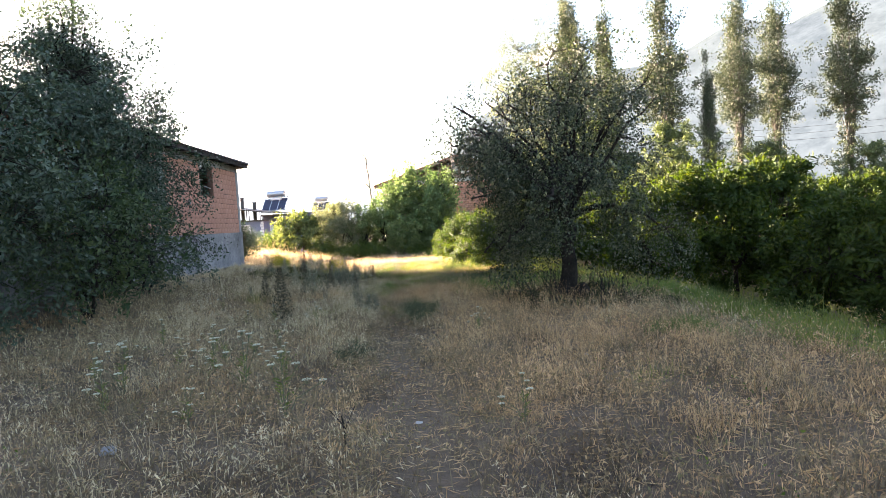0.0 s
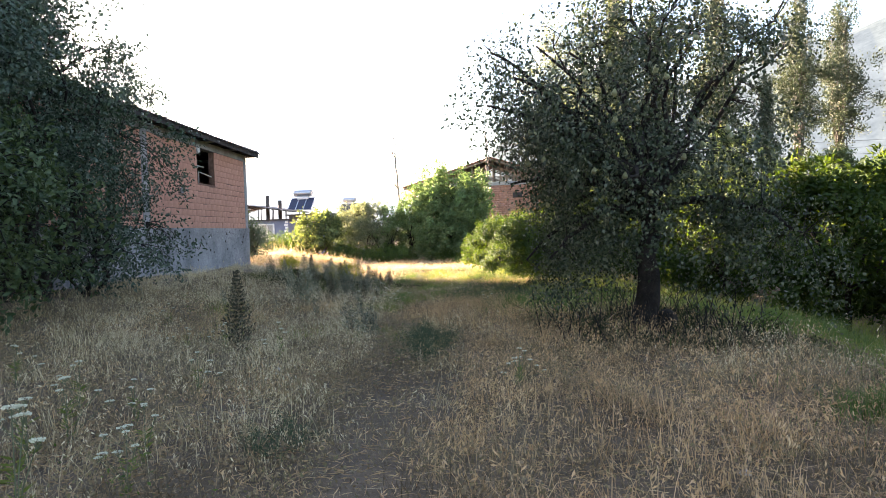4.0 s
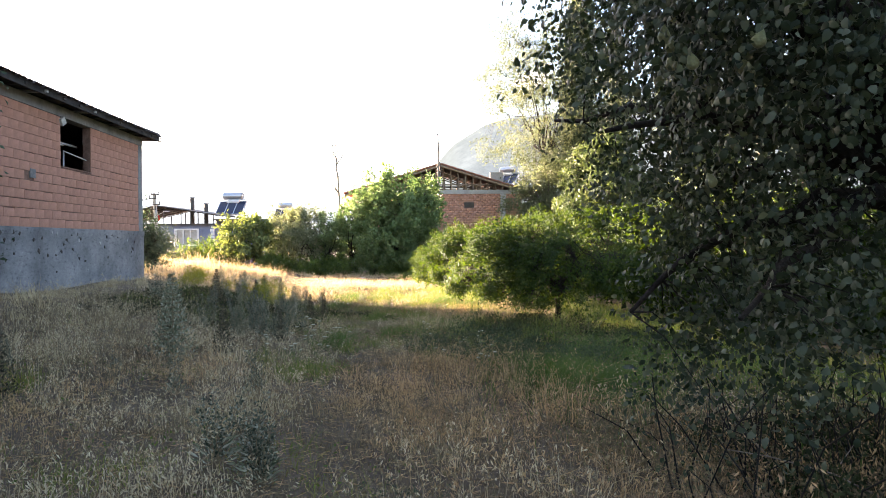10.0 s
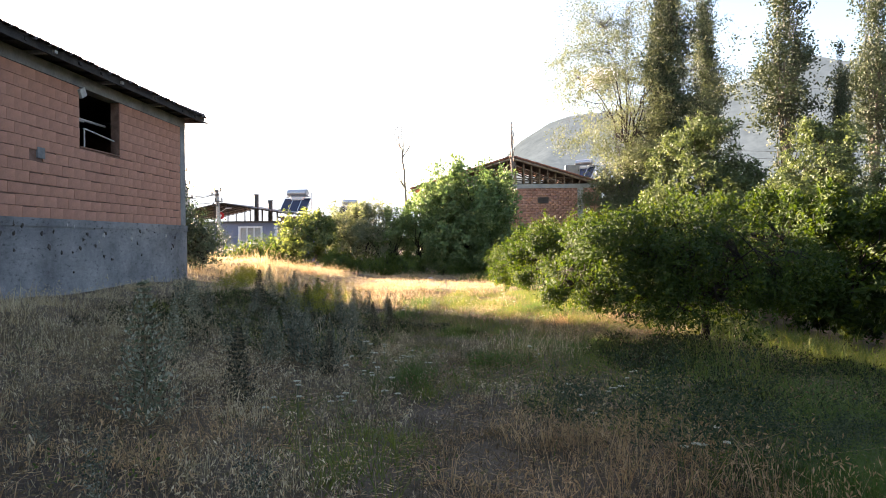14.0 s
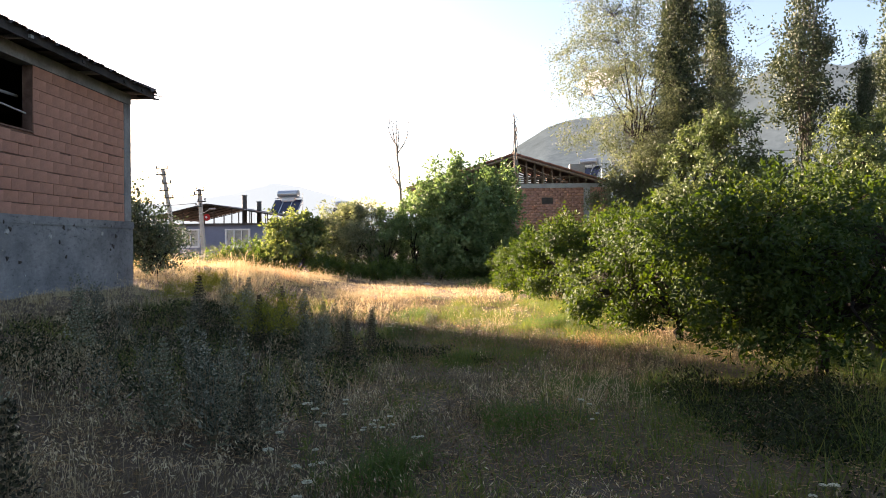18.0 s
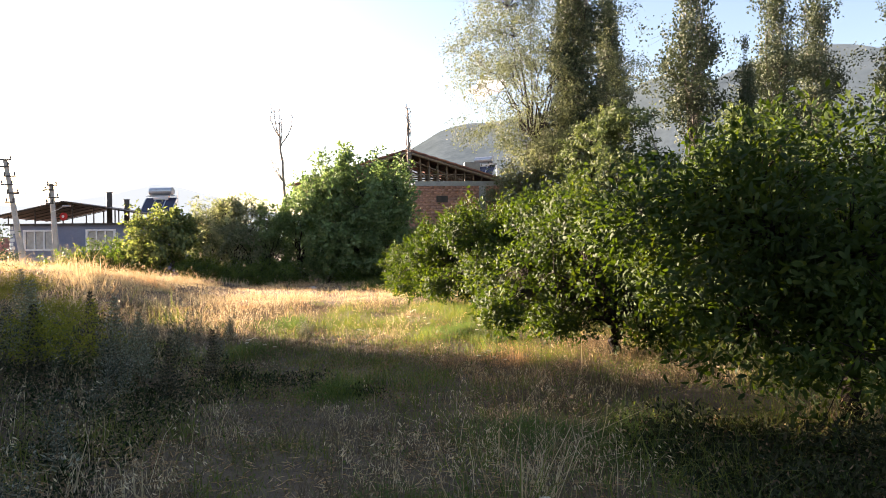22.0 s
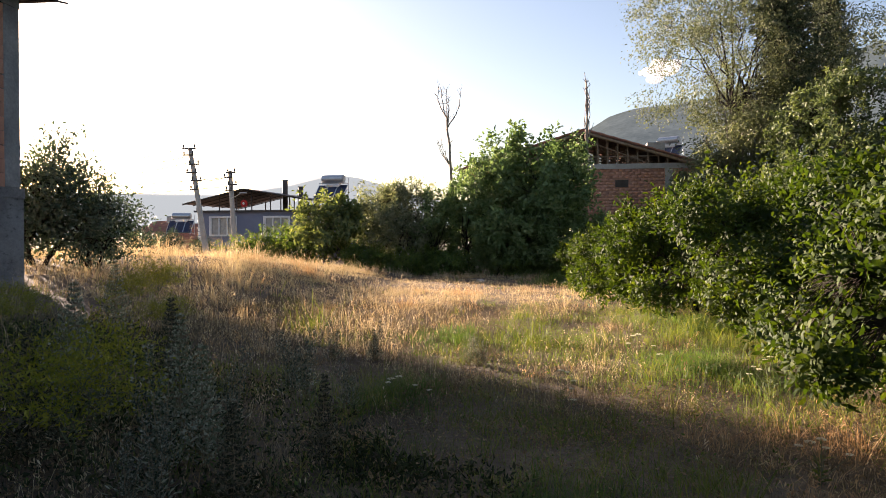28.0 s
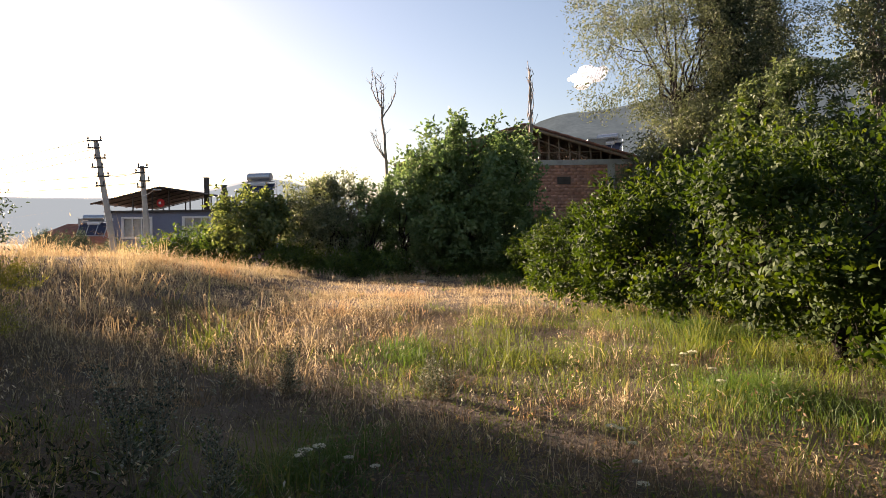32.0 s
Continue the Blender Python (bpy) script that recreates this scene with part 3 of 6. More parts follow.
cs = [bm.verts.new(p) for p in ((ex1, ey0, ez), (ex1, ey1, ez), (ex0, ey1, ez), (ex0, ey0, ez), (rx, ry0, rzz), (rx, ry1, rzz))]
for f in ((0, 1, 5, 4), (1, 2, 5), (2, 3, 4, 5), (3, 0, 4), (0, 3, 2, 1)):
    bm.faces.new([cs[i] for i in f])
hpart("roof_deck", bm, M_EAVE, "dark weathered roof boards")
hpart("fascia", boxes((ex1 - 0.03, ex1 + 0.005, ey0, ey1, ez - 0.1, ez + 0.05), (ex0, ex1 - 0.03, ey1 - 0.03, ey1 + 0.005, ez - 0.1, ez + 0.05)), M_EAVE, "dark sagging eave board")
for y in np.arange(HY0 + 0.3, HY1 + 0.3, 0.78):
    hpart("rafter", boxes((HX - 0.3, ex1 + r.uniform(-0.02, 0.06), y - 0.04, y + 0.04, TOP - 0.0, TOP + 0.055)), M_PALECONC if r.uniform() < 0.45 else M_EAVE)
# ragged tile ends: barrel tiles in rows up the near slope
tv = []
for j in range(2):
    for q in np.linspace(0, math.pi, 6):
        tv.append((j * 0.42, 0.11 * math.cos(q), 0.06 * math.sin(q)))
tf = [(q, q + 1, q + 7, q + 6) for q in range(5)]
tile_v, tile_f = np.array(tv), np.array(tf)
slope = math.atan2(RZ, ex1 - rx)
pieces = []
for i, y in enumerate(np.arange(ey0 + 0.1, ey1, 0.2)):
    m_up = min((ex1 - rx), (y - ey0) * (ex1 - rx) / (ry0 - ey0), (ey1 - y) * (ex1 - rx) / (ey1 - ry1))
    for k in range(max(1, int(m_up / math.cos(slope) / 0.36))):
        if k > 1 and k < 9 and y < 14:
            continue
        s = k * 0.36 - 0.06 + r.uniform(-0.03, 0.03)
        sv = tile_v + np.array([s, r.uniform(-0.012, 0.012), 0.015 + r.uniform(0, 0.015) + (0.02 if k % 2 else 0)])
        w = np.stack([ex1 + 0.02 - sv[:, 0] * math.cos(slope) + sv[:, 2] * math.sin(slope), y + sv[:, 1], ez + sv[:, 0] * math.sin(slope) + sv[:, 2] * math.cos(slope)], -1)
        pieces.append((w - np.array([HX, HY1, 0]), tile_f))
V, F = join(pieces)
tiles = part("roof_tiles", raw_mesh("roof_tiles", V, F), M_TILE, house, "weathered dark brown clay roof tiles")
tagged(tiles, kind="stuff")
# hip and ridge caps
V, F = tubes([[(ex1, ey1, ez + 0.06, 0.09), (rx, ry1, rzz + 0.06, 0.09)], [(rx, ry1, rzz + 0.06, 0.09), (rx, ry0, rzz + 0.06, 0.09)], [(ex1, ey0, ez + 0.06, 0.09), (rx, ry0, rzz + 0.06, 0.09)]], 8)
part("ridge_caps", raw_mesh("ridge_caps", V - np.array([HX, HY1, 0]), F), M_TILE, house)
# split laths at the roof corner
V, F = tubes([[(ex1 - 0.4, ey1 - 0.1, ez + 0.02, 0.02), (ex1 + 0.1, ey1 + 0.16, ez + 0.0, 0.012)], [(ex1 - 0.3, ey1 - 0.2, ez - 0.05, 0.02), (ex1 + 0.02, ey1 + 0.2, ez - 0.06, 0.012)], [(ex1 - 0.3, ey1 - 0.2, ez - 0.08, 0.018), (ex1 + 0.14, ey1 + 0.02, ez - 0.12, 0.01)]], 5)
part("split_laths", raw_mesh("split_laths", V - np.array([HX, HY1, 0]), F), M_EAVE, house, "splintered lath ends")


# ---- blue house with a canopy on its roof ----
B0 = (-17.1, 69.2)
blue = thing("blue_house", (*B0, -0.3), "blue-grey painted house with a metal canopy on its flat roof", "house", turn=-6)
BW, BD, BZ0, BZ1 = 9.3, 9.0, 0.95, 3.68
base = part("base_wall", boxes((-BW, 0, 0, BD, -0.4, BZ0)), M_CONC, blue, "dark rough base wall")


def wall_sheet(us, vs, solid, to, thick):
    """A wall of one piece: grid lines us and vs, solid(u, v) tells which cells stand, to() lays a point of the grid into the world."""
    bm = bmesh.new()
    g = [[bm.verts.new(to(u, v)) for v in vs] for u in us]
    for i in range(len(us) - 1):
        for j in range(len(vs) - 1):
            if solid((us[i] + us[i + 1]) / 2, (vs[j] + vs[j + 1]) / 2):
                bm.faces.new((g[i][j], g[i + 1][j], g[i + 1][j + 1], g[i][j + 1]))
    bmesh.ops.delete(bm, geom=[v for v in bm.verts if not v.link_faces], context="VERTS")
    bmesh.ops.recalc_face_normals(bm, faces=bm.faces[:])
    ret = bmesh.ops.extrude_face_region(bm, geom=bm.faces[:])
    bmesh.ops.translate(bm, verts=[e for e in ret["geom"] if isinstance(e, bmesh.types.BMVert)], vec=thick)
    bmesh.ops.recalc_face_normals(bm, faces=bm.faces[:])
    return bm


wins = [(-8.25, -6.0, 1.85, 3.28), (-3.55, -1.45, 1.85, 3.28)]
part("wall", wall_sheet([-BW, -8.25, -6.0, -3.55, -1.45, 0], [BZ0, 1.85, 3.28, BZ1], lambda u, v: not any(a < u < b and c < v < d for a, b, c, d in wins), lambda u, v: (u, 0, v), (0, 0.22, 0)), M_BLUE, blue, "blue-grey painted front wall")
part("wall", wall_sheet([0.22, 2.2, 3.3, BD], [BZ0, 1.9, 3.2, BZ1], lambda u, v: not (2.2 < u < 3.3 and 1.9 < v < 3.2), lambda u, v: (0, u, v), (-0.22, 0, 0)), M_BLUE, blue)
part("wall", boxes((-BW, -BW + 0.22, 0.22, BD, BZ0, BZ1), (-BW + 0.22, -0.22, BD - 0.22, BD, BZ0, BZ1)), M_BLUE, blue)
part("floor_slab", boxes((-BW - 0.25, 0.25, -0.25, BD + 0.2, BZ1, BZ1 + 0.14)), M_STEEL, blue, "dark roof slab edge")
for k, (u0, u1, v0, v1) in enumerate(wins):
    win = part("window", boxes((u0 - 0.08, u0 + 0.06, -0.04, 0.1, v0 - 0.08, v1 + 0.08), (u1 - 0.06, u1 + 0.08, -0.04, 0.1, v0 - 0.08, v1 + 0.08), (u0 + 0.06, u1 - 0.06, -0.04, 0.1, v1 - 0.06, v1 + 0.08), (u0 + 0.06, u1 - 0.06, -0.06, 0.1, v0 - 0.08, v0 + 0.06)), M_WHITE, blue, "white plastic window frame")
    n3 = 3
    for q in range(n3):
        a = u0 + 0.06 + (u1 - u0 - 0.12) * q / n3
        c = u0 + 0.06 + (u1 - u0 - 0.12) * (q + 1) / n3
        part("sash", boxes((a, a + 0.05, 0, 0.07, v0 + 0.06, v1 - 0.06), (c - 0.05, c, 0, 0.07, v0 + 0.06, v1 - 0.06)), M_WHITE, win)
        part("curtain", boxes((a + 0.05, c - 0.05, 0.12, 0.14, v0 + 0.06, v1 - 0.06)), M_CURTAIN, win, "drawn beige curtain behind the glass")
part("side_window", boxes((-0.12, 0.03, 2.2, 3.3, 1.9, 2.0), (-0.12, 0.03, 2.2, 3.3, 3.1, 3.2), (-0.12, 0.03, 2.2, 2.3, 2.0, 3.1), (-0.12, 0.03, 3.2, 3.3, 2.0, 3.1), (-0.12, -0.1, 2.3, 3.2, 2.0, 3.1)), M_WHITE, blue, "white side window")
for x0 in (-BW, -0.34):
    for i in range(9):
        w = 0.34 if i % 2 else 0.24
        a = x0 if x0 < -1 else -w + 0.02
        part("quoin", boxes((a - (0.02 if x0 < -1 else 0), a + w, -0.03, 0.2, BZ0 + 0.02 + i * 0.3, BZ0 + 0.27 + i * 0.3), bevel=0.015), M_WHITE, blue)
# canopy: low gable of sheet on steel posts
CZL, CZA = 4.3, 5.45
cx0, cxa, cx1, cy0, cy1 = -BW - 0.9, -4.9, 0.75, -0.9, BD - 1
for a, za, c, zc in ((cx0, CZL, cxa, CZA), (cxa, CZA, cx1, CZL + 0.25)):
    bm = bmesh.new()
    nx = 26
    lo, hi = [], []
    for i in range(nx * 2 + 1):
        f = i / (nx * 2)
        x, z = a + (c - a) * f, za + (zc - za) * f + (0.03 if i % 2 else 0)
        lo.append([bm.verts.new((x, cy, z)) for cy in (cy0, cy1)])
        hi.append([bm.verts.new((x, cy, z + 0.012)) for cy in (cy0, cy1)])
    for i in range(nx * 2):
        bm.faces.new((lo[i][0], lo[i][1], lo[i + 1][1], lo[i + 1][0]))
        bm.faces.new((hi[i][0], hi[i + 1][0], hi[i + 1][1], hi[i][1]))
        bm.faces.new((lo[i][0], lo[i + 1][0], hi[i + 1][0], hi[i][0]))
    part("canopy_sheet", bm, M_SHEET, blue, "brown corrugated metal canopy")
for y in np.linspace(cy0 + 0.1, cy1 - 0.1, 7):
    for a, za, c, zc in ((cx0, CZL, cxa, CZA), (cxa, CZA, cx1, CZL + 0.25)):
        V, F = tubes([[(a, y, za - 0.05, 0.035), (c, y, zc - 0.05, 0.035)]], 4)
        part("canopy_rafter", raw_mesh("canopy_rafter", V, F), M_STEEL, blue)
for x in (-BW - 0.1, -7.4, -5.9, -4.6, -3.0, -1.4, 0.0):
    z = float(np.interp(x, [cx0, cxa, cx1], [CZL, CZA, CZL + 0.25]))
    part("canopy_post", boxes((x - 0.035, x + 0.035, -0.05, 0.02, BZ1 + 0.14, z - 0.03)), M_STEEL, blue)
    part("canopy_post", boxes((x - 0.035, x + 0.035, BD - 1.3, BD - 1.2, BZ1 + 0.14, z - 0.03)), M_STEEL, blue)
for x, y, zt in ((-3.2, 3.0, 6.35), (-2.0, 3.4, 5.8)):
    ch = part("chimney", boxes((x - 0.16, x + 0.16, y - 0.16, y + 0.16, BZ1 + 0.14, zt), bevel=0.02), M_STEEL, blue, "tall dark chimney stack")
    part("cap", boxes((x - 0.19, x + 0.19, y - 0.19, y + 0.19, zt, zt + 0.08), bevel=0.015), M_CONC, ch)
bm = bmesh.new()
bmesh.ops.create_cone(bm, segments=20, radius1=0.3, radius2=0.3, depth=0.03, cap_ends=True, matrix=Matrix.Translation((-5.2, -0.12, 4.35)) @ Matrix.Rotation(math.pi / 2, 4, "X"))
flag = part("round_sign", bm, M_RED, blue, "round red cloth sign with a pale mark")
bm = bmesh.new()
bmesh.ops.create_cone(bm, segments=14, radius1=0.1, radius2=0.1, depth=0.02, cap_ends=True, matrix=Matrix.Translation((-5.24, -0.15, 4.35)) @ Matrix.Rotation(math.pi / 2, 4, "X"))
part("mark", bm, M_WHITE, flag)


def solar_heater(at, turn, label, scale=1.0):
    """A roof water heater: tank on a steel frame, a sloped collector below it."""
    s = thing("solar_water_heater", at, label, "water heater", turn=turn)
    s.scale = (scale,) * 3
    bm = bmesh.new()
    bmesh.ops.create_cone(bm, segments=18, radius1=0.32, radius2=0.32, depth=1.9, cap_ends=True, matrix=Matrix.Translation((0, 0.5, 1.95)) @ Matrix.Rotation(math.pi / 2, 4, "Y"))
    bmesh.ops.bevel(bm, geom=[e for e in bm.edges if e.calc_face_angle(0) > 1], offset=0.05, segments=2, affect="EDGES")
    part("tank", bm, M_GALV, s, "galvanised water tank")
    bm = bmesh.new()
    bmesh.ops.create_cone(bm, segments=16, radius1=0.22, radius2=0.22, depth=1.2, cap_ends=True, matrix=Matrix.Translation((0, 0.5, 1.45)) @ Matrix.Rotation(math.pi / 2, 4, "Y"))
    part("lower_tank", bm, M_WHITE, s, "white lower tank")
    for i in (-1, 0, 1):
        m = Matrix.Translation((i * 0.86, 0, 0.85)) @ Matrix.Rotation(radians(48), 4, "X")
        bm = bmesh.new()
        box(bm, -0.41, 0.41, -0.85, 0.75, -0.04, 0.04, m)
        c = part("collector", bm, M_PANEL, s, "dark glass collector panel")
        bm = bmesh.new()
        for d in ((-0.43, -0.39, -0.87, 0.77, -0.05, 0.05), (0.39, 0.43, -0.87, 0.77, -0.05, 0.05), (-0.39, 0.39, -0.89, -0.85, -0.05, 0.05), (-0.39, 0.39, 0.75, 0.79, -0.05, 0.05)):
            box(bm, *d, m)
        part("collector_frame", bm, M_GALV, c)
    V, F = tubes([[(x, y, 0, 0.03), (x, y2, z, 0.03)] for x in (-1.2, 1.2) for y, y2, z in ((-0.6, -0.6, 0.25), (0.75, 0.75, 1.6), (0.75, -0.6, 0.3), (-0.6, 0.75, 1.3))] + [[(-1.2, 0.75, 1.6, 0.03), (1.2, 0.75, 1.6, 0.03)], [(-1.2, 0.3, 1.6, 0.03), (1.2, 0.3, 1.6, 0.03)], [(-1.2, 0.75, 1.6, 0.03), (-1.2, 0.75, 2.0, 0.03)], [(1.2, 0.75, 1.6, 0.03), (1.2, 0.75, 2.0, 0.03)]], 5)
    part("stand", raw_mesh("stand", V, F), M_GALV, s, "steel stand")
    return s


# flat-roofed annex that carries the heater
annex = thing("annex", (-15.9, 76.5, -0.3), "low grey flat-roofed house behind the trees", "house", turn=-6)
part("wall", boxes((-2.6, 4.5, -1, 5, -0.4, 4.3)), M_BLUE, annex)
part("roof_slab", boxes((-2.8, 4.7, -1.2, 5.2, 4.3, 4.45)), M_CONC, annex, "grey concrete roof slab")
solar_heater((-17.3, 76.6, 4.4), -12, "solar water heater with a steel tank on a flat roof", 1.1)
solar_heater((-12.4, 79.0, 4.15), -12, "small solar water heater on a flat roof", 0.8)

# ---- unfinished brick house with an open gable ----
G0 = (3.3, 62.2)
gab = thing("gable_house", (*G0, -0.3), "unfinished red brick house with an open timber gable", "house", turn=-4)
GL, GR, GZ, GA = -7.0, 6.7, 6.0, 8.35
part("wall", boxes((GL, GR, 0, 0.2, -0.3, GZ), (GR - 0.2, GR, 0.2, 9, -0.3, GZ), (GL, GL + 0.2, 0.2, 9, -0.3, GZ), (GL + 0.2, GR - 0.2, 8.8, 9, -0.3, GZ)), M_MORTAR2, gab, "recessed mortar of the brick walls")
bl, rows_b = [], np.arange(3.2, GZ - 0.02, 0.2)
bv = np.array([(x, y, z) for x in (0.006, 0.384) for y in (0, 0.03) for z in (0.007, 0.192)])
bf = np.array([(0, 1, 3, 2), (4, 6, 7, 5), (0, 4, 5, 1), (2, 3, 7, 6), (0, 2, 6, 4), (1, 5, 7, 3)])
for i, z in enumerate(rows_b):
    for x in np.arange(GL + (0.2 if i % 2 else 0), GR - 0.39, 0.39):
        if 4.9 < x < 5.4 or (1.9 < x < 2.7 and 4.85 < z < 5.35):
            continue
        bl.append((bv + np.array([x, -0.012 + r.uniform(-0.003, 0.003), z]), bf))
    for y in np.arange(0.2, 8.4, 0.39):
        w = bv[:, [1, 0, 2]] + np.array([GR, y, z])
        bl.append((w, bf[:, ::-1]))
V, F = join(bl)
tagged(part("brickwork", raw_mesh("brickwork", V, F), M_BRICK2, gab, "courses of red hollow brick"), kind="stuff")
part("column", boxes((4.95, 5.4, -0.045, 0, -0.3, GZ)), M_PALECONC, gab, "pale concrete column")
part("tie_beam", boxes((GL - 0.05, GR + 0.05, -0.06, 0.25, GZ, GZ + 0.32)), M_PALECONC, gab, "pale concrete tie beam")
# dark panel painted as the shade inside a hole; the wall is closed
part("vent_shade_panel", boxes((1.95, 2.75, -0.02, 0.02, 4.85, 5.3)), M_DARK, gab, "dark panel standing in for the shade of a brickwork hole")
bm = bmesh.new()
for sx, xe in ((-1, GL - 0.9), (1, GR + 0.9)):
    zE = GZ + 0.32 - 0.35
    for off in (0.0, 0.07):
        pts = [(0, -0.35, GA + off), (0, 9.6, GA + off), (xe, 9.6, zE + off), (xe, -0.35, zE + off)]
        vs = [bm.verts.new(p) for p in pts]
        bm.faces.new(vs if (sx > 0) == (off > 0) else vs[::-1])
part("roof_deck", bm, M_RAFTER, gab, "dark boarded roof")
pieces = []
for sx, xe in ((-1, GL - 0.9), (1, GR + 0.9)):
    zE = GZ - 0.03
    L = math.hypot(xe, GA - zE)
    for i, y in enumerate(np.arange(-0.4, 9.6, 0.24)):
        V, F = tubes([[(xe * f, y, GA + (zE - GA) * f + 0.12 + 0.025 * (j % 2), 0.08) for j, f in enumerate(np.linspace(0, 1.01, 22))]], 6)
        pieces.append((V, F))
V, F = join(pieces)
tagged(part("roof_tiles", raw_mesh("gable_tiles", V, F), M_TILE2, gab, "rows of red-brown clay tiles"), kind="stuff")
for sx, xe in ((-1, GL - 0.9), (1, GR + 0.9)):
    V, F = tubes([[(0, -0.38, GA - 0.06, 0.11), (xe, -0.38, GZ - 0.1, 0.11)]], 4)
    part("barge_board", raw_mesh("barge_board", V, F), M_TIMBER, gab, "raw timber barge board")
for y in (0.1, 1.6, 3.2, 5.0, 7.0):
    for x in np.arange(GL + 0.4, GR, 0.62):
        zt = GA - abs(x) * (GA - GZ) / (7.7) - 0.12
        if zt > GZ + 0.45:
            V, F = tubes([[(x + r.uniform(-0.1, 0.1), y, GZ + 0.3, 0.065), (x, y, zt, 0.06)]], 4)
            part("roof_post", raw_mesh("roof_post", V, F), M_TIMBER, gab)
    V, F = tubes([[(-3.4, y, GZ + 0.4, 0.05), (0.2, y, GA - 0.3, 0.05)], [(3.8, y, GZ + 0.4, 0.05), (0.1, y, GA - 0.5, 0.05)], [(-5, y, GZ + 0.75, 0.045), (4.6, y, GZ + 0.8, 0.045)]], 4)
    part("roof_brace", raw_mesh("roof_brace", V, F), M_TIMBER, gab)
part("attic_slab", boxes((GL + 0.2, GR - 0.2, 0.25, 8.8, GZ - 0.1, GZ + 0.2)), M_CONC, gab, "concrete attic slab")
part("attic_back", boxes((GL + 0.6, GR - 0.6, 8.5, 8.7, GZ + 0.2, GZ + 0.8)), M_DARK, gab, "dark rear of the attic")
# dark panels on the closed wall, painted as shaded openings
for k in range(3):
    part("side_window", boxes((GR + 0.031, GR + 0.05, 1.2 + k * 2.6, 2.4 + k * 2.6, 3.6, 5.0)), M_DARK, gab, "dark panel standing in for the shade of a window opening")
chim = part("chimney", boxes((4.4, 5.6, 5.0, 6.0, GZ + 0.2, 8.3), bevel=0.03), M_PALECONC, gab, "broad pale chimney")
solar_heater((10.1, 70.6, 7.0), -35, "solar water heater with a white tank behind the roof", 0.85)

# ---- far houses at the edge of the village ----
for x, y, w, h, t in ((-41, 93, 9, 2.55, 10), (-47, 99, 7, 3.0, -8)):
    f = thing("village_house", (x, y, -0.5), "distant brick house with a red tiled roof", "house", "village houses", t)
    part("wall", boxes((-w / 2, w / 2, 0, 7, -0.4, h - 0.9)), M_BRICK, f)
    bm = bmesh.new()
    vs = [bm.verts.new(p) for p in ((-w / 2 - 0.4, -0.4, h - 0.9), (w / 2 + 0.4, -0.4, h - 0.9), (w / 2 + 0.4, 7.4, h - 0.9), (-w / 2 - 0.4, 7.4, h - 0.9), (-w / 2 + 2, 3.5, h + 1.0), (w / 2 - 2, 3.5, h + 1.0))]
    for q in ((0, 1, 5, 4), (1, 2, 5), (2, 3, 4, 5), (3, 0, 4), (0, 3, 2, 1)):
        bm.faces.new([vs[i] for i in q])
    part("roof", bm, M_REDROOF, f, "red-brown hipped tile roof")
    part("chimney", boxes((0.4, 1.1, 2.8, 3.5, h, h + 1.6)), M_PALECONC, f)
solar_heater((-39.6, 92.6, 1.7), 8, "distant solar water heater on a tiled roof", 1.1)


# ---- poles and cables ----
def utility_pole(at, top, arms, lean_label):
    p = thing("utility_pole", at, lean_label, "utility pole", "utility poles")
    t = Vector(top) - Vector(at)
    bm = bmesh.new()
    box(bm, -0.17, 0.17, -0.13, 0.13, -0.4, 0)
    vs = list(bm.verts)
    for v in vs:
        if v.co.z > -0.1:
            v.co = Vector((v.co.x * 0.62, v.co.y * 0.62, 0)) + t
    bmesh.ops.bevel(bm, geom=bm.edges[:], offset=0.02, segments=1, affect="EDGES")
    part("shaft", bm, M_PALECONC, p, "pale square concrete shaft")
    for k, (f, w, sk) in enumerate(arms):
        c = t * f
        arm = part("crossarm", boxes((c.x - w + sk, c.x + w + sk, c.y - 0.16, c.y - 0.1, c.z - 0.04, c.z + 0.04)), M_STEEL, p, "steel crossarm")
        for u in (-w + 0.06 + sk, w - 0.06 + sk):
            bm = bmesh.new()
            for dz, q in ((0.06, 0.03), (0.12, 0.055), (0.18, 0.05), (0.23, 0.03)):
                bmesh.ops.create_cone(bm, segments=8, radius1=q, radius2=q * 0.8, depth=0.06, cap_ends=True, matrix=Matrix.Translation((c.x + u, c.y - 0.13, c.z + dz)))
            part("insulator", bm, M_STEEL, arm)
    return p


pA = utility_pole((-19.95, 58.6, gz(-19.95, 58.6)), (-21.15, 58.6, 6.95), ((0.995, 0.42, 0.0), (0.94, 0.34, -0.12), (0.86, 0.34, 0.14), (0.79, 0.34, -0.1), (0.72, 0.34, 0.14), (0.645, 0.25, -0.12)), "leaning concrete utility pole with six crossarms")
pB = utility_pole((-18.55, 59.5, gz(-18.55, 59.5)), (-18.95, 59.5, 5.6), ((0.98, 0.3, 0.1), (0.93, 0.28, -0.1), (0.85, 0.3, 0.14), (0.79, 0.22, -0.12)), "upright concrete utility pole with a street light")
lb = Vector((-0.3, -0.15, 4.1))
V, F = tubes([[(lb.x, lb.y, lb.z, 0.025), (lb.x + 0.4, lb.y - 0.2, lb.z + 0.1, 0.025), (lb.x + 0.8, lb.y - 0.35, lb.z + 0.3, 0.025)]], 6)
arm = part("lamp_arm", raw_mesh("lamp_arm", V, F), M_GALV, pB)
part("lamp_head", boxes((lb.x + 0.75, lb.x + 1.2, lb.y - 0.43, lb.y - 0.27, lb.z + 0.28, lb.z + 0.36), bevel=0.02), M_GALV, arm, "grey street lamp head")


